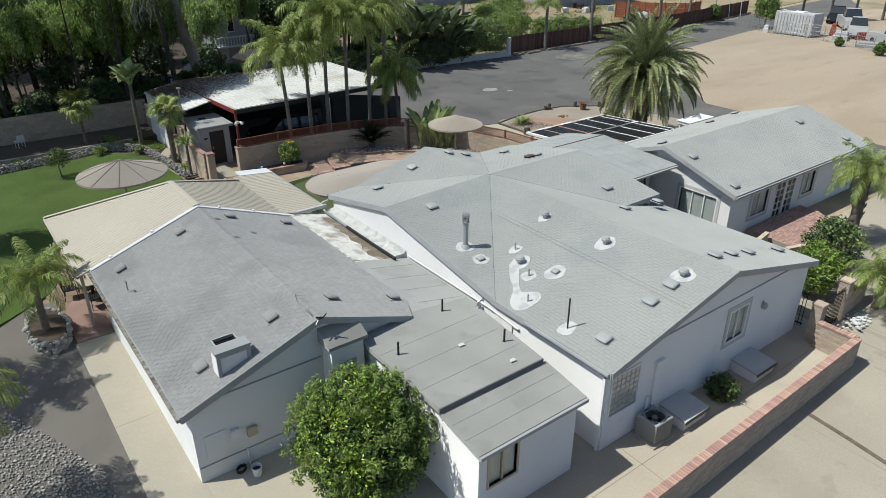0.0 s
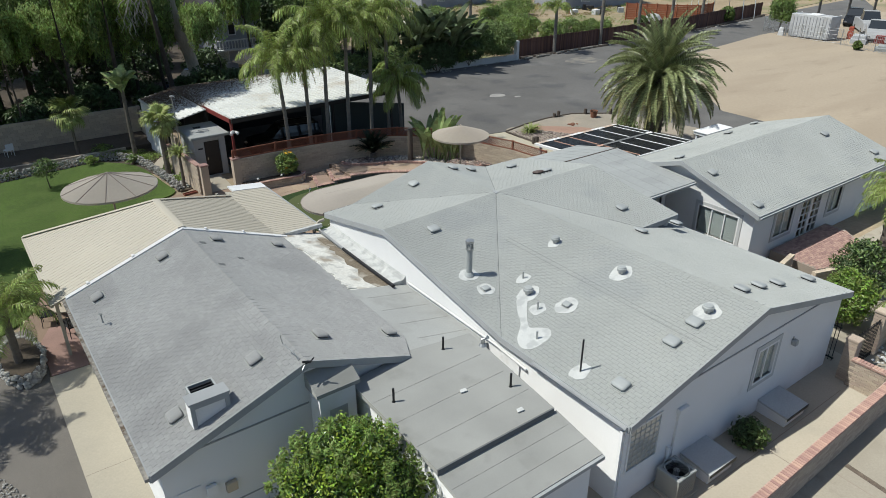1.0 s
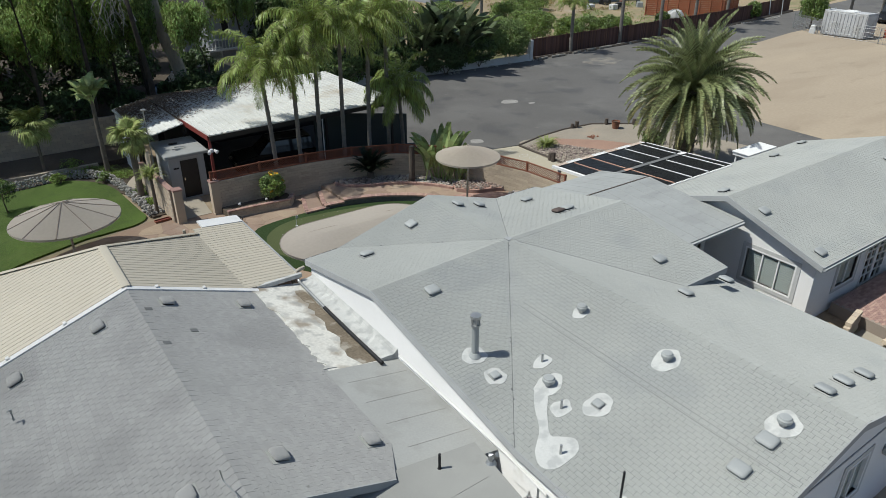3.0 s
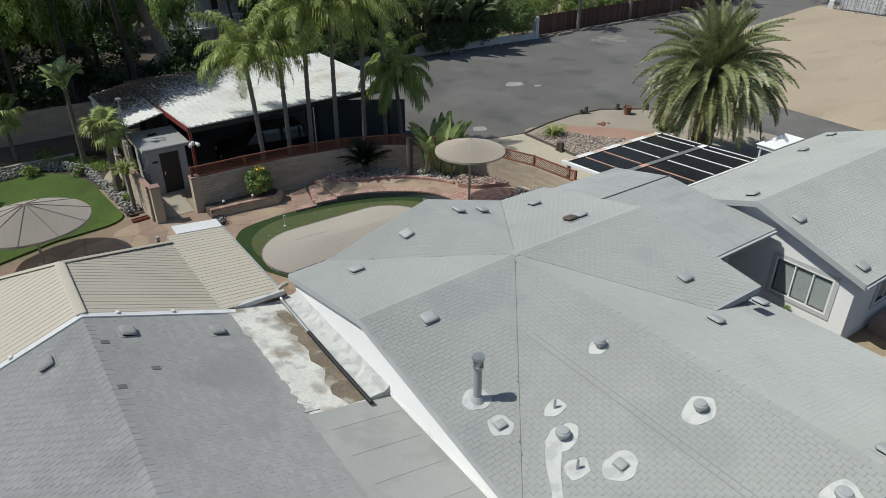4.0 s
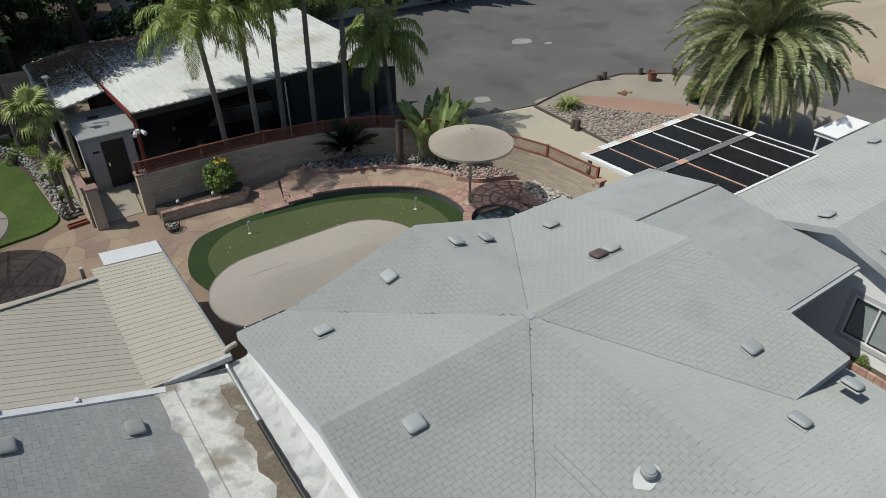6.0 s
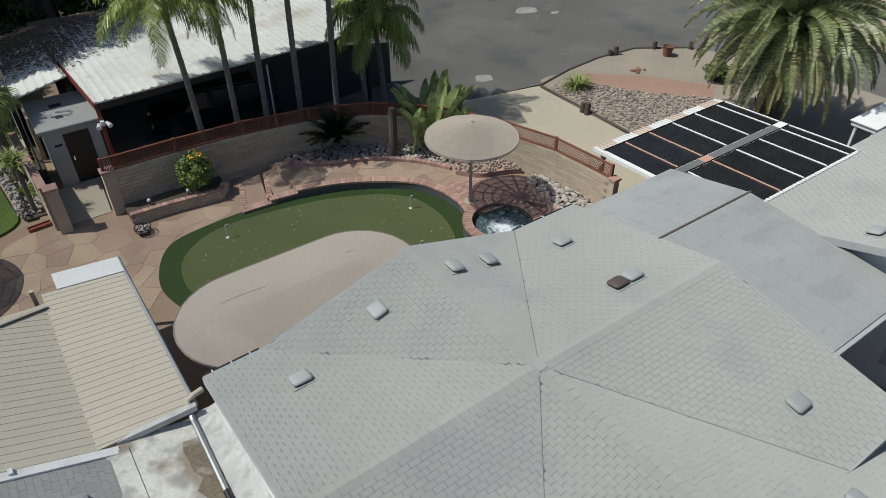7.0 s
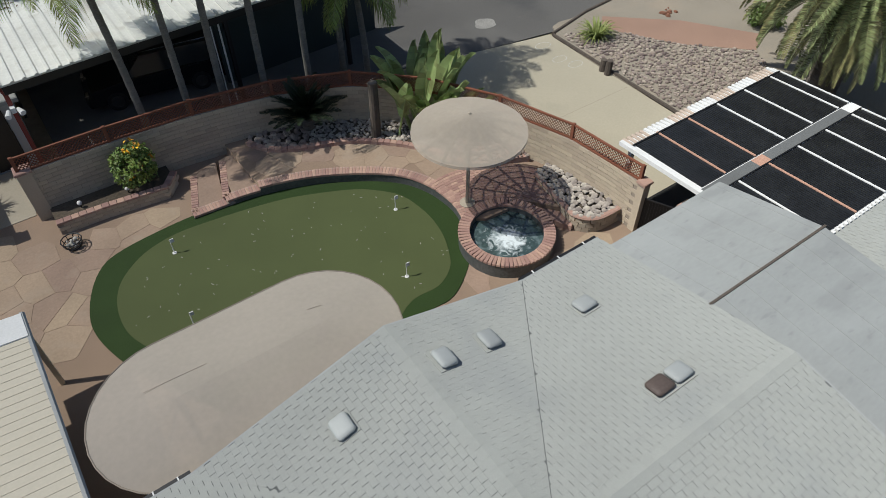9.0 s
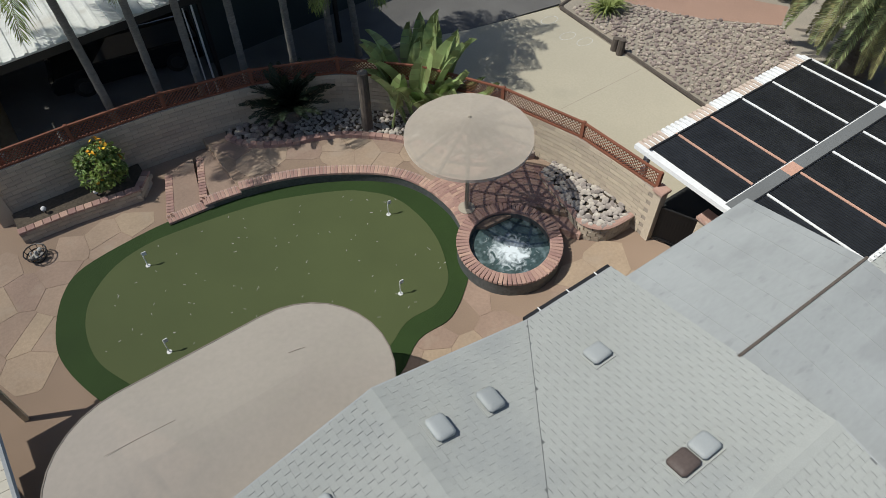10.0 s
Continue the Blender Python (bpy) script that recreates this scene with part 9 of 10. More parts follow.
PADDLE_D = [paddle_leaf(1.9, 0.24, rd(b), L_PADDLE, s) for s, b in enumerate((25, 50, 80))]
PADDLE_B = [paddle_leaf(1.9, 0.42, rd(b), L_BANANA, s) for s, b in enumerate((30, 60, 90))]
# x, y, z, size, leaves, label, seed, leaf meshes, lean of the leaves, spread of the stems
for x, y, z, n, count, lab, seed, pm, tilt, wide in ((23.85, 32.9, 0.36, 1.4, 34, "bird of paradise clump with tall paddle leaves in the corner bed", 1, PADDLE, 16, 0.62), (24.5, 32.0, 0.36, 1.0, 16, "bird of paradise clump with broad leaves by the wall", 2, PADDLE, 22, 0.5),
                                         (9.85, 44.85, 4.0, 0.85, 18, "tall bird of paradise with a bare stem in the rear bed", 3, PADDLE_B, 40, 0.1), (40.6, 55.5, 2.4, 2.1, 56, "huge dark bird of paradise above the white wall", 4, PADDLE_D, 30, 0.9),
                                         (42.9, 55.9, 1.5, 1.9, 44, "dark bird of paradise behind the white wall", 5, PADDLE_D, 30, 0.9), (38.2, 55.8, 2.4, 2.1, 46, "tall dark bird of paradise behind the carport", 6, PADDLE_D, 30, 0.9), (36.0, 56.2, 2.0, 2.0, 40, "dark bird of paradise over the white wall", 7, PADDLE_D, 30, 0.9)):
    q = thing("bird_of_paradise", lab, "plant")
    rng = random.Random(seed)
    part("stem", ringed_trunk(x, y, z + 0.1, 0.14, 0.1, z0=0.3 if z < 0.5 else -0.06), M_TRUNK, q)
    for i in range(count):
        a = rng.uniform(0, 6.283)
        r = rng.uniform(0.0, wide) * n
        share("leaf", pm[i % 3], q, pose(x + r * math.cos(a), y + r * math.sin(a), z - rng.uniform(0, 1.2) * (z > 1 and seed != 3), 0, 0, math.degrees(a) + rng.uniform(-30, 30)) @ pose(0, 0, 0, rng.uniform(-12, 12), rng.uniform(-6, tilt), rng.uniform(-60, 60)) @ Matrix.Diagonal((n, n, n * rng.uniform(0.75, 1.1), 1)))
# cycads
CYC = [frond_mesh(1.15, rd(r), rd(d), 0.2, 34, L_CYCAD, 300 + r, 0.016, 0.05, 0.25, 0.08, rib=L_CYCAD) for r, d in ((84, 35), (66, 45), (42, 45))]
for x, y, n, seed in ((20.85, 34.95, 1.2, 1), (19.9, 35.0, 0.0, 2)):
    if n:
        q = thing("cycad", "dark green sago cycad rosette among the cobbles", "plant")
        part("trunk", ringed_trunk(x, y, UP + 0.4, 0.2, 0.18, z0=UP - 0.05), M_TRUNK, q)
        place_fronds(q, (x, y, UP + 0.42), [([CYC[0]], 12, n), ([CYC[1]], 20, n), ([CYC[2]], 22, n)], seed)
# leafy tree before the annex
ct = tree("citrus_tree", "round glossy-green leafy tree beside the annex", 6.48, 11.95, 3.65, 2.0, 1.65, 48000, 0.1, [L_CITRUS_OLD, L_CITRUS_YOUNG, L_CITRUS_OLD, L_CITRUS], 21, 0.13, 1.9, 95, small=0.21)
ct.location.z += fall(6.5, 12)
# darker leaves inside: the shade in the crown's gaps is put into their colour
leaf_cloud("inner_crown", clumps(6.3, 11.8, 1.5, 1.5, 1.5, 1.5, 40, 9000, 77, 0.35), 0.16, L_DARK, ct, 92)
rng = random.Random(44)
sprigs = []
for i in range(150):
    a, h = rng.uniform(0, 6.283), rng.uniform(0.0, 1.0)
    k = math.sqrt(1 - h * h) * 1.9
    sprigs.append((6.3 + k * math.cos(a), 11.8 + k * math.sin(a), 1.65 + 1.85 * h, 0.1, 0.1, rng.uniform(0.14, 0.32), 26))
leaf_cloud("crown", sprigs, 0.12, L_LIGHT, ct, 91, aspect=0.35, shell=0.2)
bush("shrub", "low dark spiky green shrub against the house wall", 17.35, 8.5, 0.55, 0.75, 2600, 0.11, [L_DARK, L_MID], 5, fall(17, 8.5))
bush("shrub", "rounded bright green bush beside the gate", 25.6, 10.0, 1.05, 2.3, 5200, 0.14, [L_CITRUS, L_LIGHT], 6, fall(25.6, 10.0), count=80)
bush("shrub", "small green shrub in the window planter", 26.47, 16.2, 0.2, 0.3, 260, 0.07, [L_LIGHT], 15, 0.24, count=8)
bush("shrub", "small light green shrub at the wing wall", 26.5, 14.75, 0.22, 0.35, 300, 0.08, [L_LIGHT], 16, count=8)
bush("shrub", "dense green bush behind the gate", 28.6, 10.7, 1.2, 2.0, 3600, 0.16, [L_MID, L_DARK], 7, count=26)
hb = bush("hibiscus", "round green shrub with yellow and orange flowers in the brick planter", 15.6, 35.5, 0.72, 1.35, 2600, 0.12, [L_MID, L_LIGHT], 8, 0.35, count=34)
leaf_cloud("flower", clumps(15.6, 35.5, 1.2, 0.72, 0.72, 0.72, 12, 16, 3, 0.15), 0.1, L_FLOWER, hb, 9, aspect=0.9)
tuft = thing("grass_tuft", "spiky yellow-green grass tuft on the gravel island", "grass")
rng = random.Random(10)
for i in range(130):
    a, r = rng.uniform(0, 6.283), 0.22 * math.sqrt(rng.random())
    k = rng.uniform(0.7, 1.15)
    share("blade", BLADE[i % 2], tuft, pose(32.8 + r * math.cos(a), 34.2 + r * math.sin(a), 0.05, 0, 0, math.degrees(a) + rng.uniform(-40, 40)) @ pose(0, 0, 0, rng.uniform(-15, 15), -rng.uniform(-22, 22), 0) @ Matrix.Diagonal((k, k, k, 1)))
bush("shrub", "rounded yellow-green shrub under the date palm", 38.8, 31.0, 0.7, 0.9, 1600, 0.14, [L_FAN, L_MID], 12)
tree("small_tree", "small airy dark leafy tree on the lawn", 4.7, 42.0, 1.75, 0.75, 1.15, 1300, 0.12, [L_DARK, L_MID], 13, 0.035, 0.65, 22, small=0.3)
for i, (x, y, r, h) in enumerate(((9.4, 43.6, 0.45, 0.6), (7.4, 44.8, 0.4, 0.6), (10.7, 40.6, 0.5, 0.6), (11.0, 39.0, 0.35, 0.5), (3.0, 45.2, 0.5, 0.6), (8.3, 46.5, 0.7, 0.8))):
    bush("shrub", "small light green shrub in the rock bed", x, y, r, h, 700, 0.11, [L_LIGHT if i % 2 else L_MID], 30 + i, group="shrubs of the rear bed")


def weeping_tree(label, base, crown, r, tips, low, size, mats, seed, density=1.0, trunk=0.13, bark=None, name="tree", blob_r=(0.8, 1.3)):
    """A tall tree whose limbs end in separate clumps, each with foliage that hangs below it to uneven depths."""
    rng = random.Random(seed)
    t = thing(name, label, "tree", group="trees of the wood")
    cx, cy, cz = crown
    g = Geo()
    bx, by = base
    g.tube([(bx, by, -0.06), (bx + rng.uniform(-0.3, 0.3), by + rng.uniform(-0.2, 0.2), cz * 0.45), (bx * 0.4 + cx * 0.6, by * 0.4 + cy * 0.6, cz * 0.8), (cx, cy, cz + 0.5)], [trunk, trunk * 0.85, trunk * 0.65, trunk * 0.4], 9)
    groups = [[] for _ in mats]
    for i in range(tips):
        a = rng.uniform(0, 6.283)
        d = r * math.sqrt(rng.random())
        x, y, z = cx + d * math.cos(a), cy + d * math.sin(a), cz + rng.uniform(-0.2, 1.0) * r * (1 - 0.6 * d / r)
        s = rng.uniform(0.5, 0.9)
        g.tube([(bx * 0.3 + cx * 0.7, by * 0.3 + cy * 0.7, cz * 0.72), ((x + cx) / 2, (y + cy) / 2, (z + cz * 0.8) / 2 + 0.5), (x, y, z)], [trunk * 0.4 * s, trunk * 0.25 * s, 0.025], 5)
        k = groups[rng.randrange(len(mats))]
        br = rng.uniform(*blob_r)
        k.append((x, y, z, br, br, br * 0.7, int(190 * density * br)))
        for j in range(rng.randint(4, 8)):
            w, e = rng.uniform(0, 6.283), rng.uniform(0.2, 1.0) * br * 1.1
            bottom = max(low + rng.uniform(0, 2.4), z - rng.uniform(1.0, 4.5))
            if bottom > z - 0.5:
                continue
            q = rng.uniform(0.22, 0.5)
            k.append((x + e * math.cos(w), y + e * math.sin(w), (z + bottom) / 2, q, q, (z - bottom) / 2, int(70 * density * (z - bottom) * (0.5 + q))))
    part("trunk", g, bark or M_BARKDARK, t, smooth=True)
    for i, m in enumerate(mats):
        if groups[i]:
            leaf_cloud("crown", groups[i], size, m, t, seed + i, aspect=0.34, shell=0.15, droop=0.6)
    return t


HANG = "tall shady tree with hanging foliage behind the block wall"
# these trees wear the paler leaf colours that stand in for sunlit clumps
LIT = "tree with hanging foliage coloured sunlit green behind the block wall"
weeping_tree(HANG, (3.4, 50.4), (3.6, 49.0, 12.6), 1.5, 12, 9.8, 0.3, (L_MID, L_DARK), 701, 0.9)
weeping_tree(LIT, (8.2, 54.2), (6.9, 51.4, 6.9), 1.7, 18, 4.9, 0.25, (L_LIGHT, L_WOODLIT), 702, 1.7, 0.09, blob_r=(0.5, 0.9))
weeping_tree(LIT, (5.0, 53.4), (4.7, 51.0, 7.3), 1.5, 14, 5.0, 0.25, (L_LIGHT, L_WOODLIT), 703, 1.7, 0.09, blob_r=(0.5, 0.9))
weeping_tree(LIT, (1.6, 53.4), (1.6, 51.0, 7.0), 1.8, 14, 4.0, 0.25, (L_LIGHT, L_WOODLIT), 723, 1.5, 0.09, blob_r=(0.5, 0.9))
weeping_tree(HANG, (10.9, 54.4), (10.7, 53.6, 8.4), 1.8, 22, 2.6, 0.27, (L_MID, L_LIGHT), 704, 1.6)
weeping_tree("tree with light green hanging foliage behind the carport", (19.0, 54.8), (17.5, 52.8, 7.0), 0.9, 11, 4.2, 0.23, (L_LIGHT, L_WOODLIT), 705, 1.7, 0.07, blob_r=(0.4, 0.7))
weeping_tree(HANG, (13.4, 57.0), (12.9, 56.0, 8.2), 2.2, 24, 2.4, 0.29, (L_MID, L_LIGHT), 706, 1.6)
weeping_tree(HANG, (15.2, 56.0), (15.0, 55.4, 8.0), 1.6, 16, 2.8, 0.27, (L_MID, L_LIGHT), 716, 1.5)
weeping_tree(HANG, (-2.5, 51.6), (-2.6, 51.0, 13.0), 2.8, 16, 7.0, 0.32, (L_DARK, L_MID), 707, 1.0)
weeping_tree(HANG, (-6.5, 52.0), (-6.0, 51.0, 11.0), 3.2, 22, 3.6, 0.32, (L_DARK, L_MID, L_LIGHT), 708, 1.1)
# next two: unseen crowns, set forward to cast shade on lean-to and carport
weeping_tree(HANG, (8.0, 50.5), (7.4, 46.9, 12.4), 2.4, 15, 9.9, 0.32, (L_DARK, L_MID), 709, 1.0)
weeping_tree(HANG, (10.8, 50.6), (10.4, 47.8, 12.4), 2.5, 15, 9.8, 0.32, (L_MID, L_DARK), 711, 1.0)
weeping_tree("tree with yellow-green hanging foliage behind the carport", (24.0, 60.5), (23.2, 60.0, 7.6), 1.5, 12, 4.4, 0.27, (L_LIGHT, L_MID), 710, 1.4, 0.1)
weeping_tree(HANG, (4.5, 58.0), (4.3, 57.8, 7.4), 3.0, 26, 2.0, 0.33, (L_DARK, L_MID), 712, 1.5)
weeping_tree(HANG, (8.6, 59.5), (8.4, 59.2, 7.4), 2.4, 22, 2.0, 0.33, (L_DARK, L_MID), 717, 1.5)
weeping_tree(HANG, (29.0, 58.0), (28.6, 57.6, 7.2), 2.2, 18, 2.0, 0.3, (L_MID, L_DARK), 713, 1.4)
weeping_tree(HANG, (33.0, 59.0), (32.6, 58.4, 7.0), 2.4, 18, 1.8, 0.3, (L_DARK, L_MID), 714, 1.4)
weeping_tree(HANG, (-12, 55.0), (-12, 54.5, 11.0), 4.0, 24, 3.0, 0.36, (L_DARK, L_MID), 715, 1.0)
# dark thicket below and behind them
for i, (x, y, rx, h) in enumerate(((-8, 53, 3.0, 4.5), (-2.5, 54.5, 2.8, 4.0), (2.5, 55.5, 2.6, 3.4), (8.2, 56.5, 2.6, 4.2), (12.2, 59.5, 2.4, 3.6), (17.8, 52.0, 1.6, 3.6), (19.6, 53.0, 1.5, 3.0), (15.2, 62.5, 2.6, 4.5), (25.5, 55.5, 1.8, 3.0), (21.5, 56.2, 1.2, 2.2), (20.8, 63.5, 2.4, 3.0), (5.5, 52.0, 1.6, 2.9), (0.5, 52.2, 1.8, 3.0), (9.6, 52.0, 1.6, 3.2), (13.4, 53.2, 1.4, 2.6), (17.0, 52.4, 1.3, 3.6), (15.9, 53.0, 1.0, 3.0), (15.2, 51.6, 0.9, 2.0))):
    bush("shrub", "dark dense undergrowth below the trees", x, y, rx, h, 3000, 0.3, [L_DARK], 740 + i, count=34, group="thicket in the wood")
FARWOOD = ((-14, 62, 13, 4.5), (-7, 64, 14, 4.2), (0.5, 62, 13, 3.8), (7, 64, 14, 4.0), (12.5, 66, 13, 3.4), (17, 73, 12, 3.4), (29.5, 67, 10, 3.2), (35, 68, 9, 3.6), (-10, 76, 16, 5.5), (2, 77, 16, 5.5), (12, 82, 16, 5.5), (22, 90, 15, 5.5), (31, 82, 11, 4.5), (40, 84, 8, 4.5), (32, 98, 12, 5))
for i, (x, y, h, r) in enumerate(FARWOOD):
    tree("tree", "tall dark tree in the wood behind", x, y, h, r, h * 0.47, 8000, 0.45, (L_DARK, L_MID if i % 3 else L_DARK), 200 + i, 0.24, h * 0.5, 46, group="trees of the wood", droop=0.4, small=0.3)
# leaning trunks, one thick and pale, and a dead pale branch
for pts, rad, mat_, lab in (([(17.8, 55.4, -0.05), (17.4, 55.2, 2.2), (17.0, 55.0, 4.0), (16.5, 54.9, 5.6), (16.2, 54.8, 7.4), (15.9, 54.8, 11)], [0.5, 0.46, 0.44, 0.42, 0.38, 0.3], M_PALEBARK, "thick pale leaning trunk of a gum tree"),
                            ([(14.5, 51.5, -0.05), (14.4, 51.4, 3), (14.1, 51.3, 6), (13.7, 51.2, 10)], [0.2, 0.18, 0.15, 0.1], M_BARKDARK, "dark slender leaning trunk in the wood"),
                            ([(4.9, 50.9, -0.05), (4.9, 50.9, 3), (4.7, 50.9, 7)], [0.06, 0.05, 0.03], M_BARK, "thin dark sapling trunk behind the wall")):
    t = thing("tree", lab, "tree", group="leaning trunks")
    part("trunk", Geo().tube(spline(pts, 4, False) if len(pts[0]) == 2 else pts, rad, 10), mat_, t, smooth=True)
rng = random.Random(77)
t = thing("dead_branch", "bare bleached branches hanging in the wood", "branch")
part("limb", Geo().tube([(14.2, 51.3, 7.0), (13.6, 51.4, 8.6), (12.8, 51.4, 8.8)], [0.07, 0.06, 0.04], 6), M_DEADTWIG, t)
for i in range(15):
    x, y, z = 12.9 + rng.uniform(-0.9, 0.7), 51.4 + rng.uniform(-0.4, 0.4), 8.7 - rng.uniform(0, 0.7)
    g, p = Geo(), [(12.9, 51.4, 8.75), (x, y, z)]
    for k in range(4):
        x, y, z = x + rng.uniform(-0.28, 0.28), y + rng.uniform(-0.2, 0.2), z - rng.uniform(0.25, 0.65)
        p.append((x, y, z))
    g.tube(p, [0.035, 0.03, 0.025, 0.02, 0.016, 0.01], 5)
    g.tube([p[3], (p[3][0] + rng.uniform(-0.5, 0.5), p[3][1], p[3][2] - rng.uniform(0.1, 0.6))], [0.016, 0.008], 4)
    part("twig", g, M_DEADTWIG, t)
tree("tree", "leafy tree beside the lawn", -1.6, 35.0, 6.8, 1.4, 5.2, 5000, 0.22, [L_MID, L_LIGHT], 601, 0.16, 2.2, 40)
# hedges and shrubs beyond the asphalt
bush("hedge", "large rounded green hedge over the white wall", 47.0, 54.7, 2.6, 3.7, 13000, 0.17, (L_MID, L_HEDGE), 399, 0.3, count=70, category="hedge", ry=1.9)
bush("hedge", "dark green hedge over the white wall", 43.4, 54.4, 2.0, 2.6, 8000, 0.18, (L_DARK, L_MID), 398, 0.2, count=40, category="hedge", ry=1.2)
bush("hedge", "dark hedge in the shade of the tall paddle leaves", 39.4, 54.1, 2.8, 2.8, 9000, 0.2, (L_DARK, L_DARK), 397, count=44, category="hedge", ry=1.2)
bush("hedge", "dark hedge in the shade behind the carport", 34.6, 54.6, 3.2, 3.0, 9000, 0.2, (L_DARK, L_MID), 396, count=44, category="hedge", ry=1.2)
bush("hedge", "dark hedge in the shade behind the carport", 29.4, 54.6, 3.2, 2.8, 9000, 0.2, (L_DARK, L_MID), 395, count=44, category="hedge", ry=1.2)
for i, (x, y, r, h, mats) in enumerate(((50.6, 59.4, 2.2, 3.4, (L_LIGHT, L_HEDGE)), (55.3, 60.2, 2.3, 3.7, (L_LIGHT, L_HEDGE)), (59.5, 59.6, 1.6, 2.6, (L_HEDGE, L_LIGHT)), (63.5, 60.6, 1.8, 2.5, (L_LIGHT, L_HEDGE)), (66.8, 60.4, 1.3, 2.2, (L_HEDGE, L_LIGHT)),
                                        (61.5, 72, 2.4, 3.0, (L_MID, L_LIGHT)), (66, 74, 2.6, 3.4, (L_LIGHT, L_MID)), (55, 76, 2.6, 3.0, (L_MID, L_LIGHT)), (50, 68, 1.4, 1.4, (L_LIGHT, L_MID)), (46, 63, 2.4, 3.4, (L_MID, L_LIGHT)), (48, 80, 3.0, 3.4, (L_MID, L_LIGHT)), (73, 80, 2.6, 2.6, (L_LIGHT, L_MID)),
                                        (90.8, 57.3, 1.1, 2.2, (L_MID, L_LIGHT)), (53, 64.5, 2.0, 2.8, (L_LIGHT, L_WOODLIT)), (58.2, 65.5, 2.2, 2.8, (L_LIGHT, L_HEDGE)), (70.5, 61.2, 1.2, 1.6, (L_HEDGE, L_LIGHT)), (64, 68, 1.6, 1.8, (L_LIGHT, L_HEDGE)), (52, 72.5, 2.6, 3.2, (L_MID, L_HEDGE)), (44.5, 59.5, 2.0, 3.4, (L_MID, L_HEDGE)), (76.5, 60.4, 1.0, 1.8, (L_MID, L_DARK)), (34, 57.2, 1.8, 3.4, (L_DARK, L_DARK)), (30, 56.6, 1.8, 3.0, (L_DARK, L_MID)), (26, 54.5, 1.6, 2.4, (L_DARK, L_DARK)), (81.0, 31.0, 0.7, 1.4, (L_MID, L_LIGHT)), (83.4, 36.4, 0.5, 1.0, (L_LIGHT, L_FAN)))):
    bush("shrub", "large feathery green shrub beyond the asphalt yard", x, y, r, h, 4200, 0.22, mats, 400 + i, count=40, group="shrubs beyond the yard")
tree("tree", "leafy green tree inside the wire fence", 89.0, 48.6, 4.6, 1.6, 2.7, 4500, 0.26, (L_MID, L_LIGHT), 430, 0.12, 1.9, 34)
for i, (x, y, h, n) in enumerate(((55.3, 54.75, 4.6, 0.75), (62.9, 55.1, 7.5, 1.0), (69.8, 55.5, 6.6, 0.9), (76.7, 56.0, 7.5, 1.0), (84.5, 57.0, 7.8, 1.0), (57.5, 72, 6, 0.9), (101, 50, 3.4, 0.7), (104, 47.5, 3.6, 0.7), (107, 45.5, 3.4, 0.7), (110, 43, 3.6, 0.7), (100, 53.5, 3.4, 0.8))):
    q = thing("queen_palm", "slender palm with a thin grey trunk along the fence" if i < 5 else "distant feather palm beyond the fence", "palm tree", group="distant palms")
    part("trunk", ringed_trunk(x, y, h, 0.2, 0.15), M_TRUNK_GREY, q)
    place_fronds(q, (x, y, h), [(Q[0], 4, n), (Q[1], 7, n), (Q[2], 7, n)], 500 + i)
# weeds over the field
rs = random.Random(5)
weeds = thing("weeds", "dry and green weeds scattered over the field", "weeds", kind="stuff")
for k, (m, n_) in enumerate(((L_LIGHT, 240), (L_DRY, 160))):
    leaf_cloud("weed_leaves", [(rs.uniform(46, 96), rs.uniform(58, 96), 0.12, rs.uniform(0.3, 1.3), rs.uniform(0.3, 1.1), rs.uniform(0.15, 0.5), 60) for _ in range(n_)], 0.24, m, weeds, 30 + k, aspect=0.3, up=0.1)
for i, (x, y, r, h) in enumerate(((9.9, 45.0, 0.9, 0.35), (10.6, 44.2, 0.8, 0.3), (9.0, 45.6, 0.8, 0.35), (7.6, 45.9, 0.8, 0.3), (10.55, 40.6, 0.4, 0.3), (10.6, 39.2, 0.35, 0.3))):
    bush("groundcover", "low light green groundcover behind the stone edging", x, y, r, h, 900, 0.1, [L_LIGHT], 830 + i, count=24, group="groundcover of the rear bed")

# ---- shingles and other pieces ----


def lay_shingles(slopes, parent, near, most=300, mats=(M_SHINGLE_PIECE, M_SHINGLE)):
    """All tabs of a roof; those inside the stretch "near" (x0, y0, x1, y1) are single pieces, the rest is joined."""
    rest, count = Geo(), 0
    for sl in slopes:
        for piece, z, rise in shingle_tabs(sl):
            cx, cy = sum(p[0] for p in piece) / len(piece), sum(p[1] for p in piece) / len(piece)
            if count < most and near[0] < cx < near[2] and near[1] < cy < near[3]:
                g = Geo()
                add_tab(g, piece, z, rise)
                part("shingle", g, mats[0], parent)
                count += 1
            else:
                add_tab(rest, piece, z, rise)
    part("shingles", rest, mats[1], parent, kind="stuff")


lay_shingles(MAIN_SLOPES, roof, (18.2, 20.6, 22.8, 23.5))
lay_shingles(SIDE_SLOPES, side_roof, (7.0, 17.5, 9.9, 22.5), mats=(M_SHINGLE_WORN_PIECE, M_SHINGLE_WORN))
lay_shingles(WING_SLOPES, wing_roof, (26.4, 14.2, 29.5, 17.9))


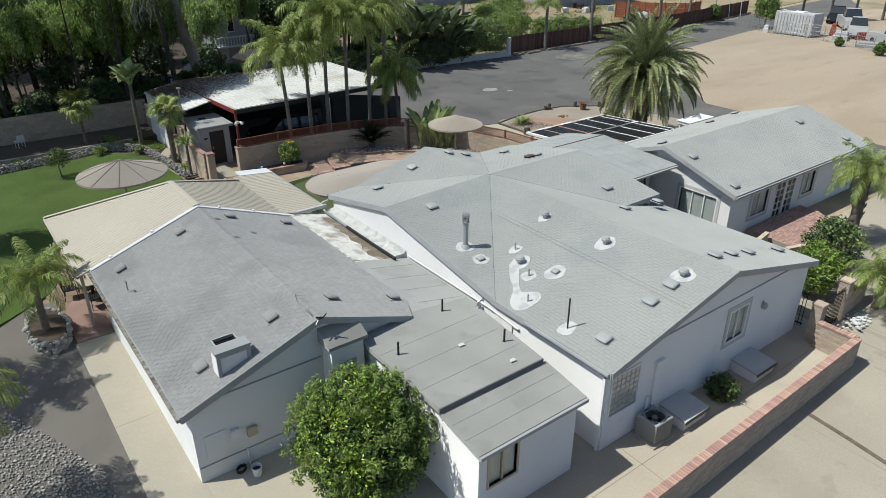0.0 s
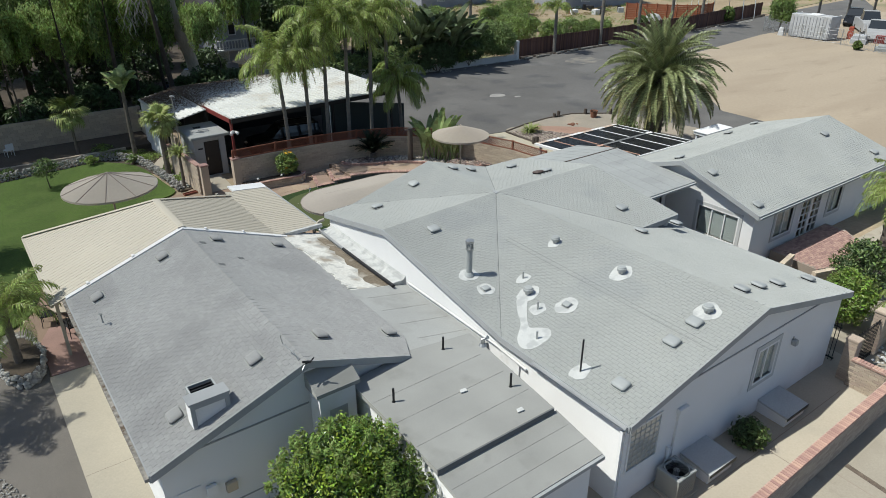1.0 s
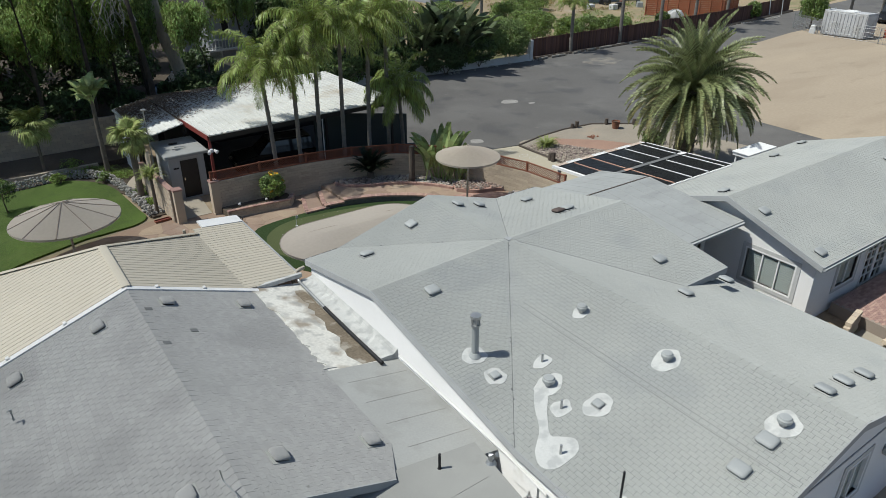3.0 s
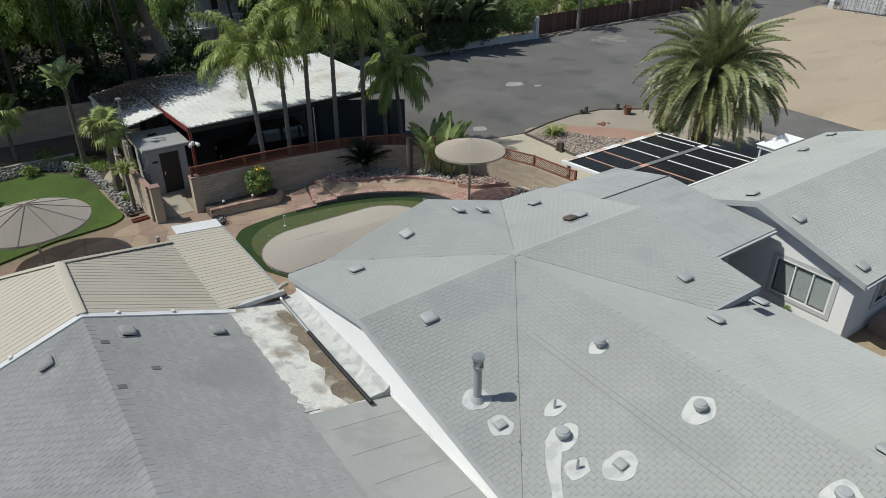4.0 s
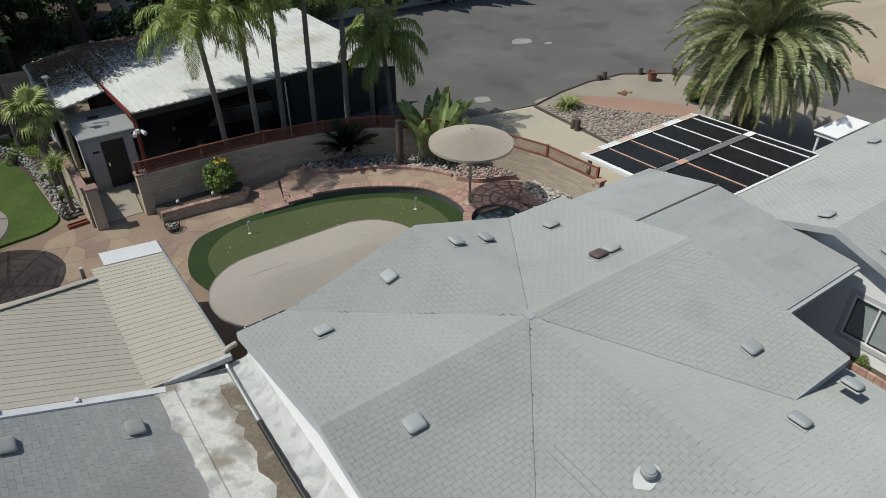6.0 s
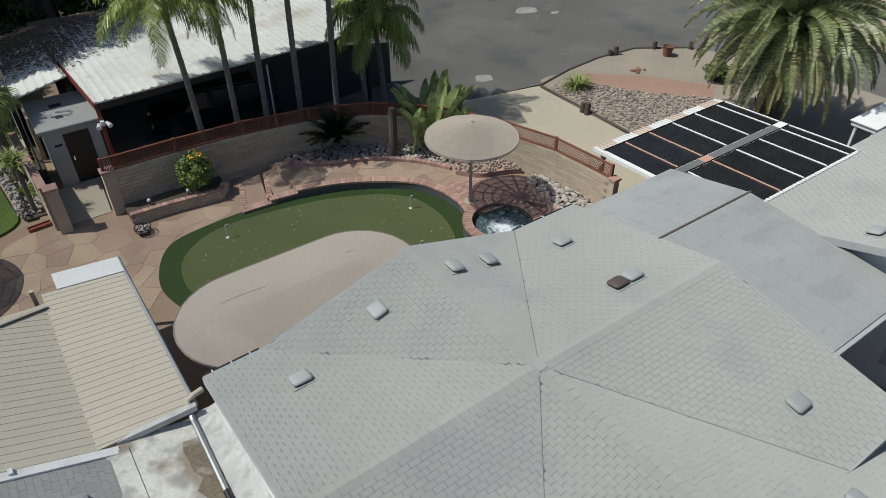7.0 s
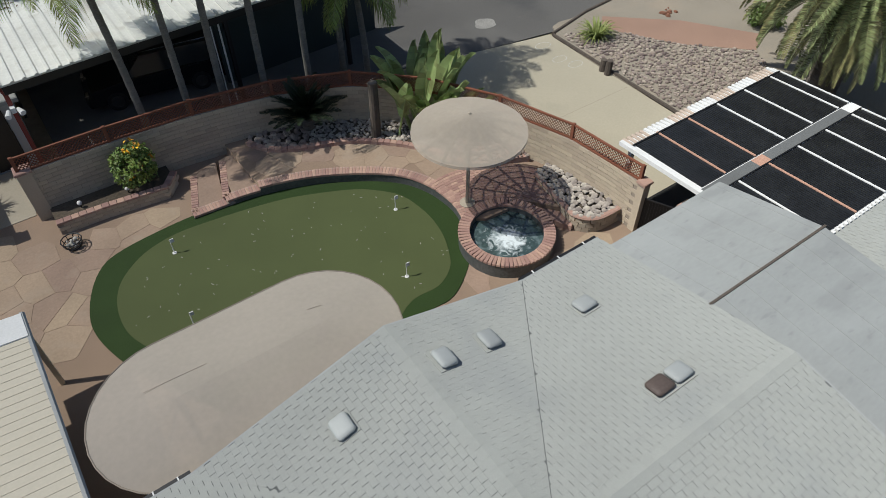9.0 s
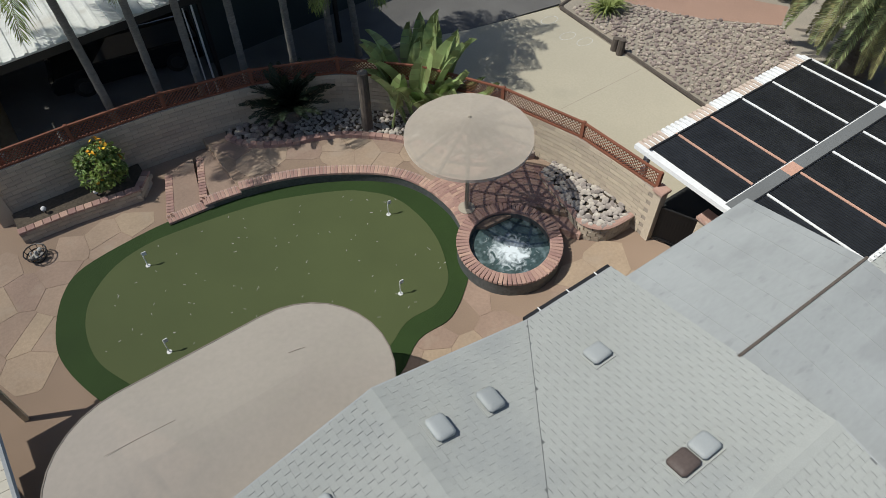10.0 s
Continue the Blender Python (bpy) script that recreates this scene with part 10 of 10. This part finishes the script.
def paving(outline, holes, step, z, seed, shrink=0.006):
    """Irregular paving stones: the cells round scattered seeds, cut to an outline."""
    rng = random.Random(seed)
    xs, ys = [p[0] for p in outline], [p[1] for p in outline]
    seeds = []
    y = min(ys) - step
    while y < max(ys) + step:
        x = min(xs) - step
        while x < max(xs) + step:
            seeds.append((x + rng.uniform(-0.45, 0.45) * step, y + rng.uniform(-0.45, 0.45) * step))
            x += step
        y += step
    out = []
    for i, (sx, sy) in enumerate(seeds):
        if not inside(outline, sx, sy) or any(inside(h, sx, sy) for h in holes):
            continue
        cell = [(sx - step * 1.5, sy - step * 1.5), (sx + step * 1.5, sy - step * 1.5), (sx + step * 1.5, sy + step * 1.5), (sx - step * 1.5, sy + step * 1.5)]
        for j, (ox, oy) in enumerate(seeds):
            d = math.hypot(ox - sx, oy - sy)
            if i == j or d > step * 3:
                continue
            mx, my = (sx + ox) / 2, (sy + oy) / 2
            nx, ny = (ox - sx) / d, (oy - sy) / d
            mx, my = mx - nx * shrink, my - ny * shrink
            cell = clip(cell, [(mx - ny * 9 - nx * 18, my + nx * 9 - ny * 18), (mx + ny * 9 - nx * 18, my - nx * 9 - ny * 18), (mx + ny * 9, my - nx * 9), (mx - ny * 9, my + nx * 9)])
            if len(cell) < 3:
                break
        if len(cell) >= 3 and abs(area(cell)) > 0.05 and all(inside(outline, x, y) for x, y in cell):
            out.append(ccw(cell))
    return out


def pave(parent, outline, holes, step, z, seed, thick=0.008):
    n = 0
    for cell in paving(outline, holes, step, z, seed):
        if n < 300:
            g = Geo()
            g.prism(cell, z - 0.02, z + thick)
            part("flagstone", g, M_FLAG, parent)
            n += 1


lower = thing("paving", "irregular warm tan flagstones of the lower patio", "paving", kind="structure")
pave(lower, ccw([(8.2, 30.6), (12.6, 30.5), (12.8, 24.2), (26.2, 24.2), (26.0, 26.2), (24.6, 27.0), (22.3, 26.0), (22.8, 28.4), (22.6, 30.0), (16.4, 33.75), (16.5, 34.8), (13.0, 35.0), (11.2, 37.8), (10.4, 36.9), (7.0, 35.9), (3.6, 34.5), (2.0, 31.2)]),
     [GREEN], 0.85, 0.0, 4)
upper = thing("paving", "irregular warm tan flagstones of the raised terrace", "paving", kind="structure")
pave(upper, RAISED, [BED], 0.75, UP, 9)
# rings of brick round the spa below the umbrella
ring_pave = thing("paving", "rings of dull red brick paving round the spa", "paving", kind="structure")
rbm = mesh("brick", Geo().cbox(-0.098, -0.05, 0, 0.098, 0.05, 0.03, 0.005), M_BRICK)
for k in range(15):
    r = 1.42 + k * 0.108
    n = int(r * 1.75 / 0.207)
    for i in range(n):
        a = math.radians(8) + (i + 0.5 * (k % 2)) * 0.207 / r
        x, y = SPX + r * math.cos(a), SPY + r * math.sin(a)
        if inside(RAISED, x, y) and not inside(RPP, x, y) and not inside(BED, x, y):
            share("brick", rbm, ring_pave, pose(x, y, UP - 0.012, 0, 0, math.degrees(a) + 90))
# bricks of the terrace beside the wing, laid in running bond
TB = ccw([(28.0, 12.2), (31.2, 11.0), (32.9, 13.4), (32.9, 14.3), (28.2, 14.3)])
n, rest = 0, Geo()
pc = mesh("brick", Geo().cbox(-0.098, -0.047, 0, 0.098, 0.047, 0.05, 0.006), M_TERRACE)
for j in range(36):
    for i in range(26):
        x, y = 27.9 + i * 0.205 + (j % 2) * 0.1, 11.0 + j * 0.1
        if inside(TB, x - 0.09, y) and inside(TB, x + 0.09, y):
            if n < 300:
                share("brick", pc, bt, pose(x, y, 0.385, 0, 0, 0))
                n += 1
            else:
                rest.cbox(x - 0.098, y - 0.047, 0.385, x + 0.098, y + 0.047, 0.435, 0.006)
part("bricks", rest, M_TERRACE_ISL, bt, kind="stuff")
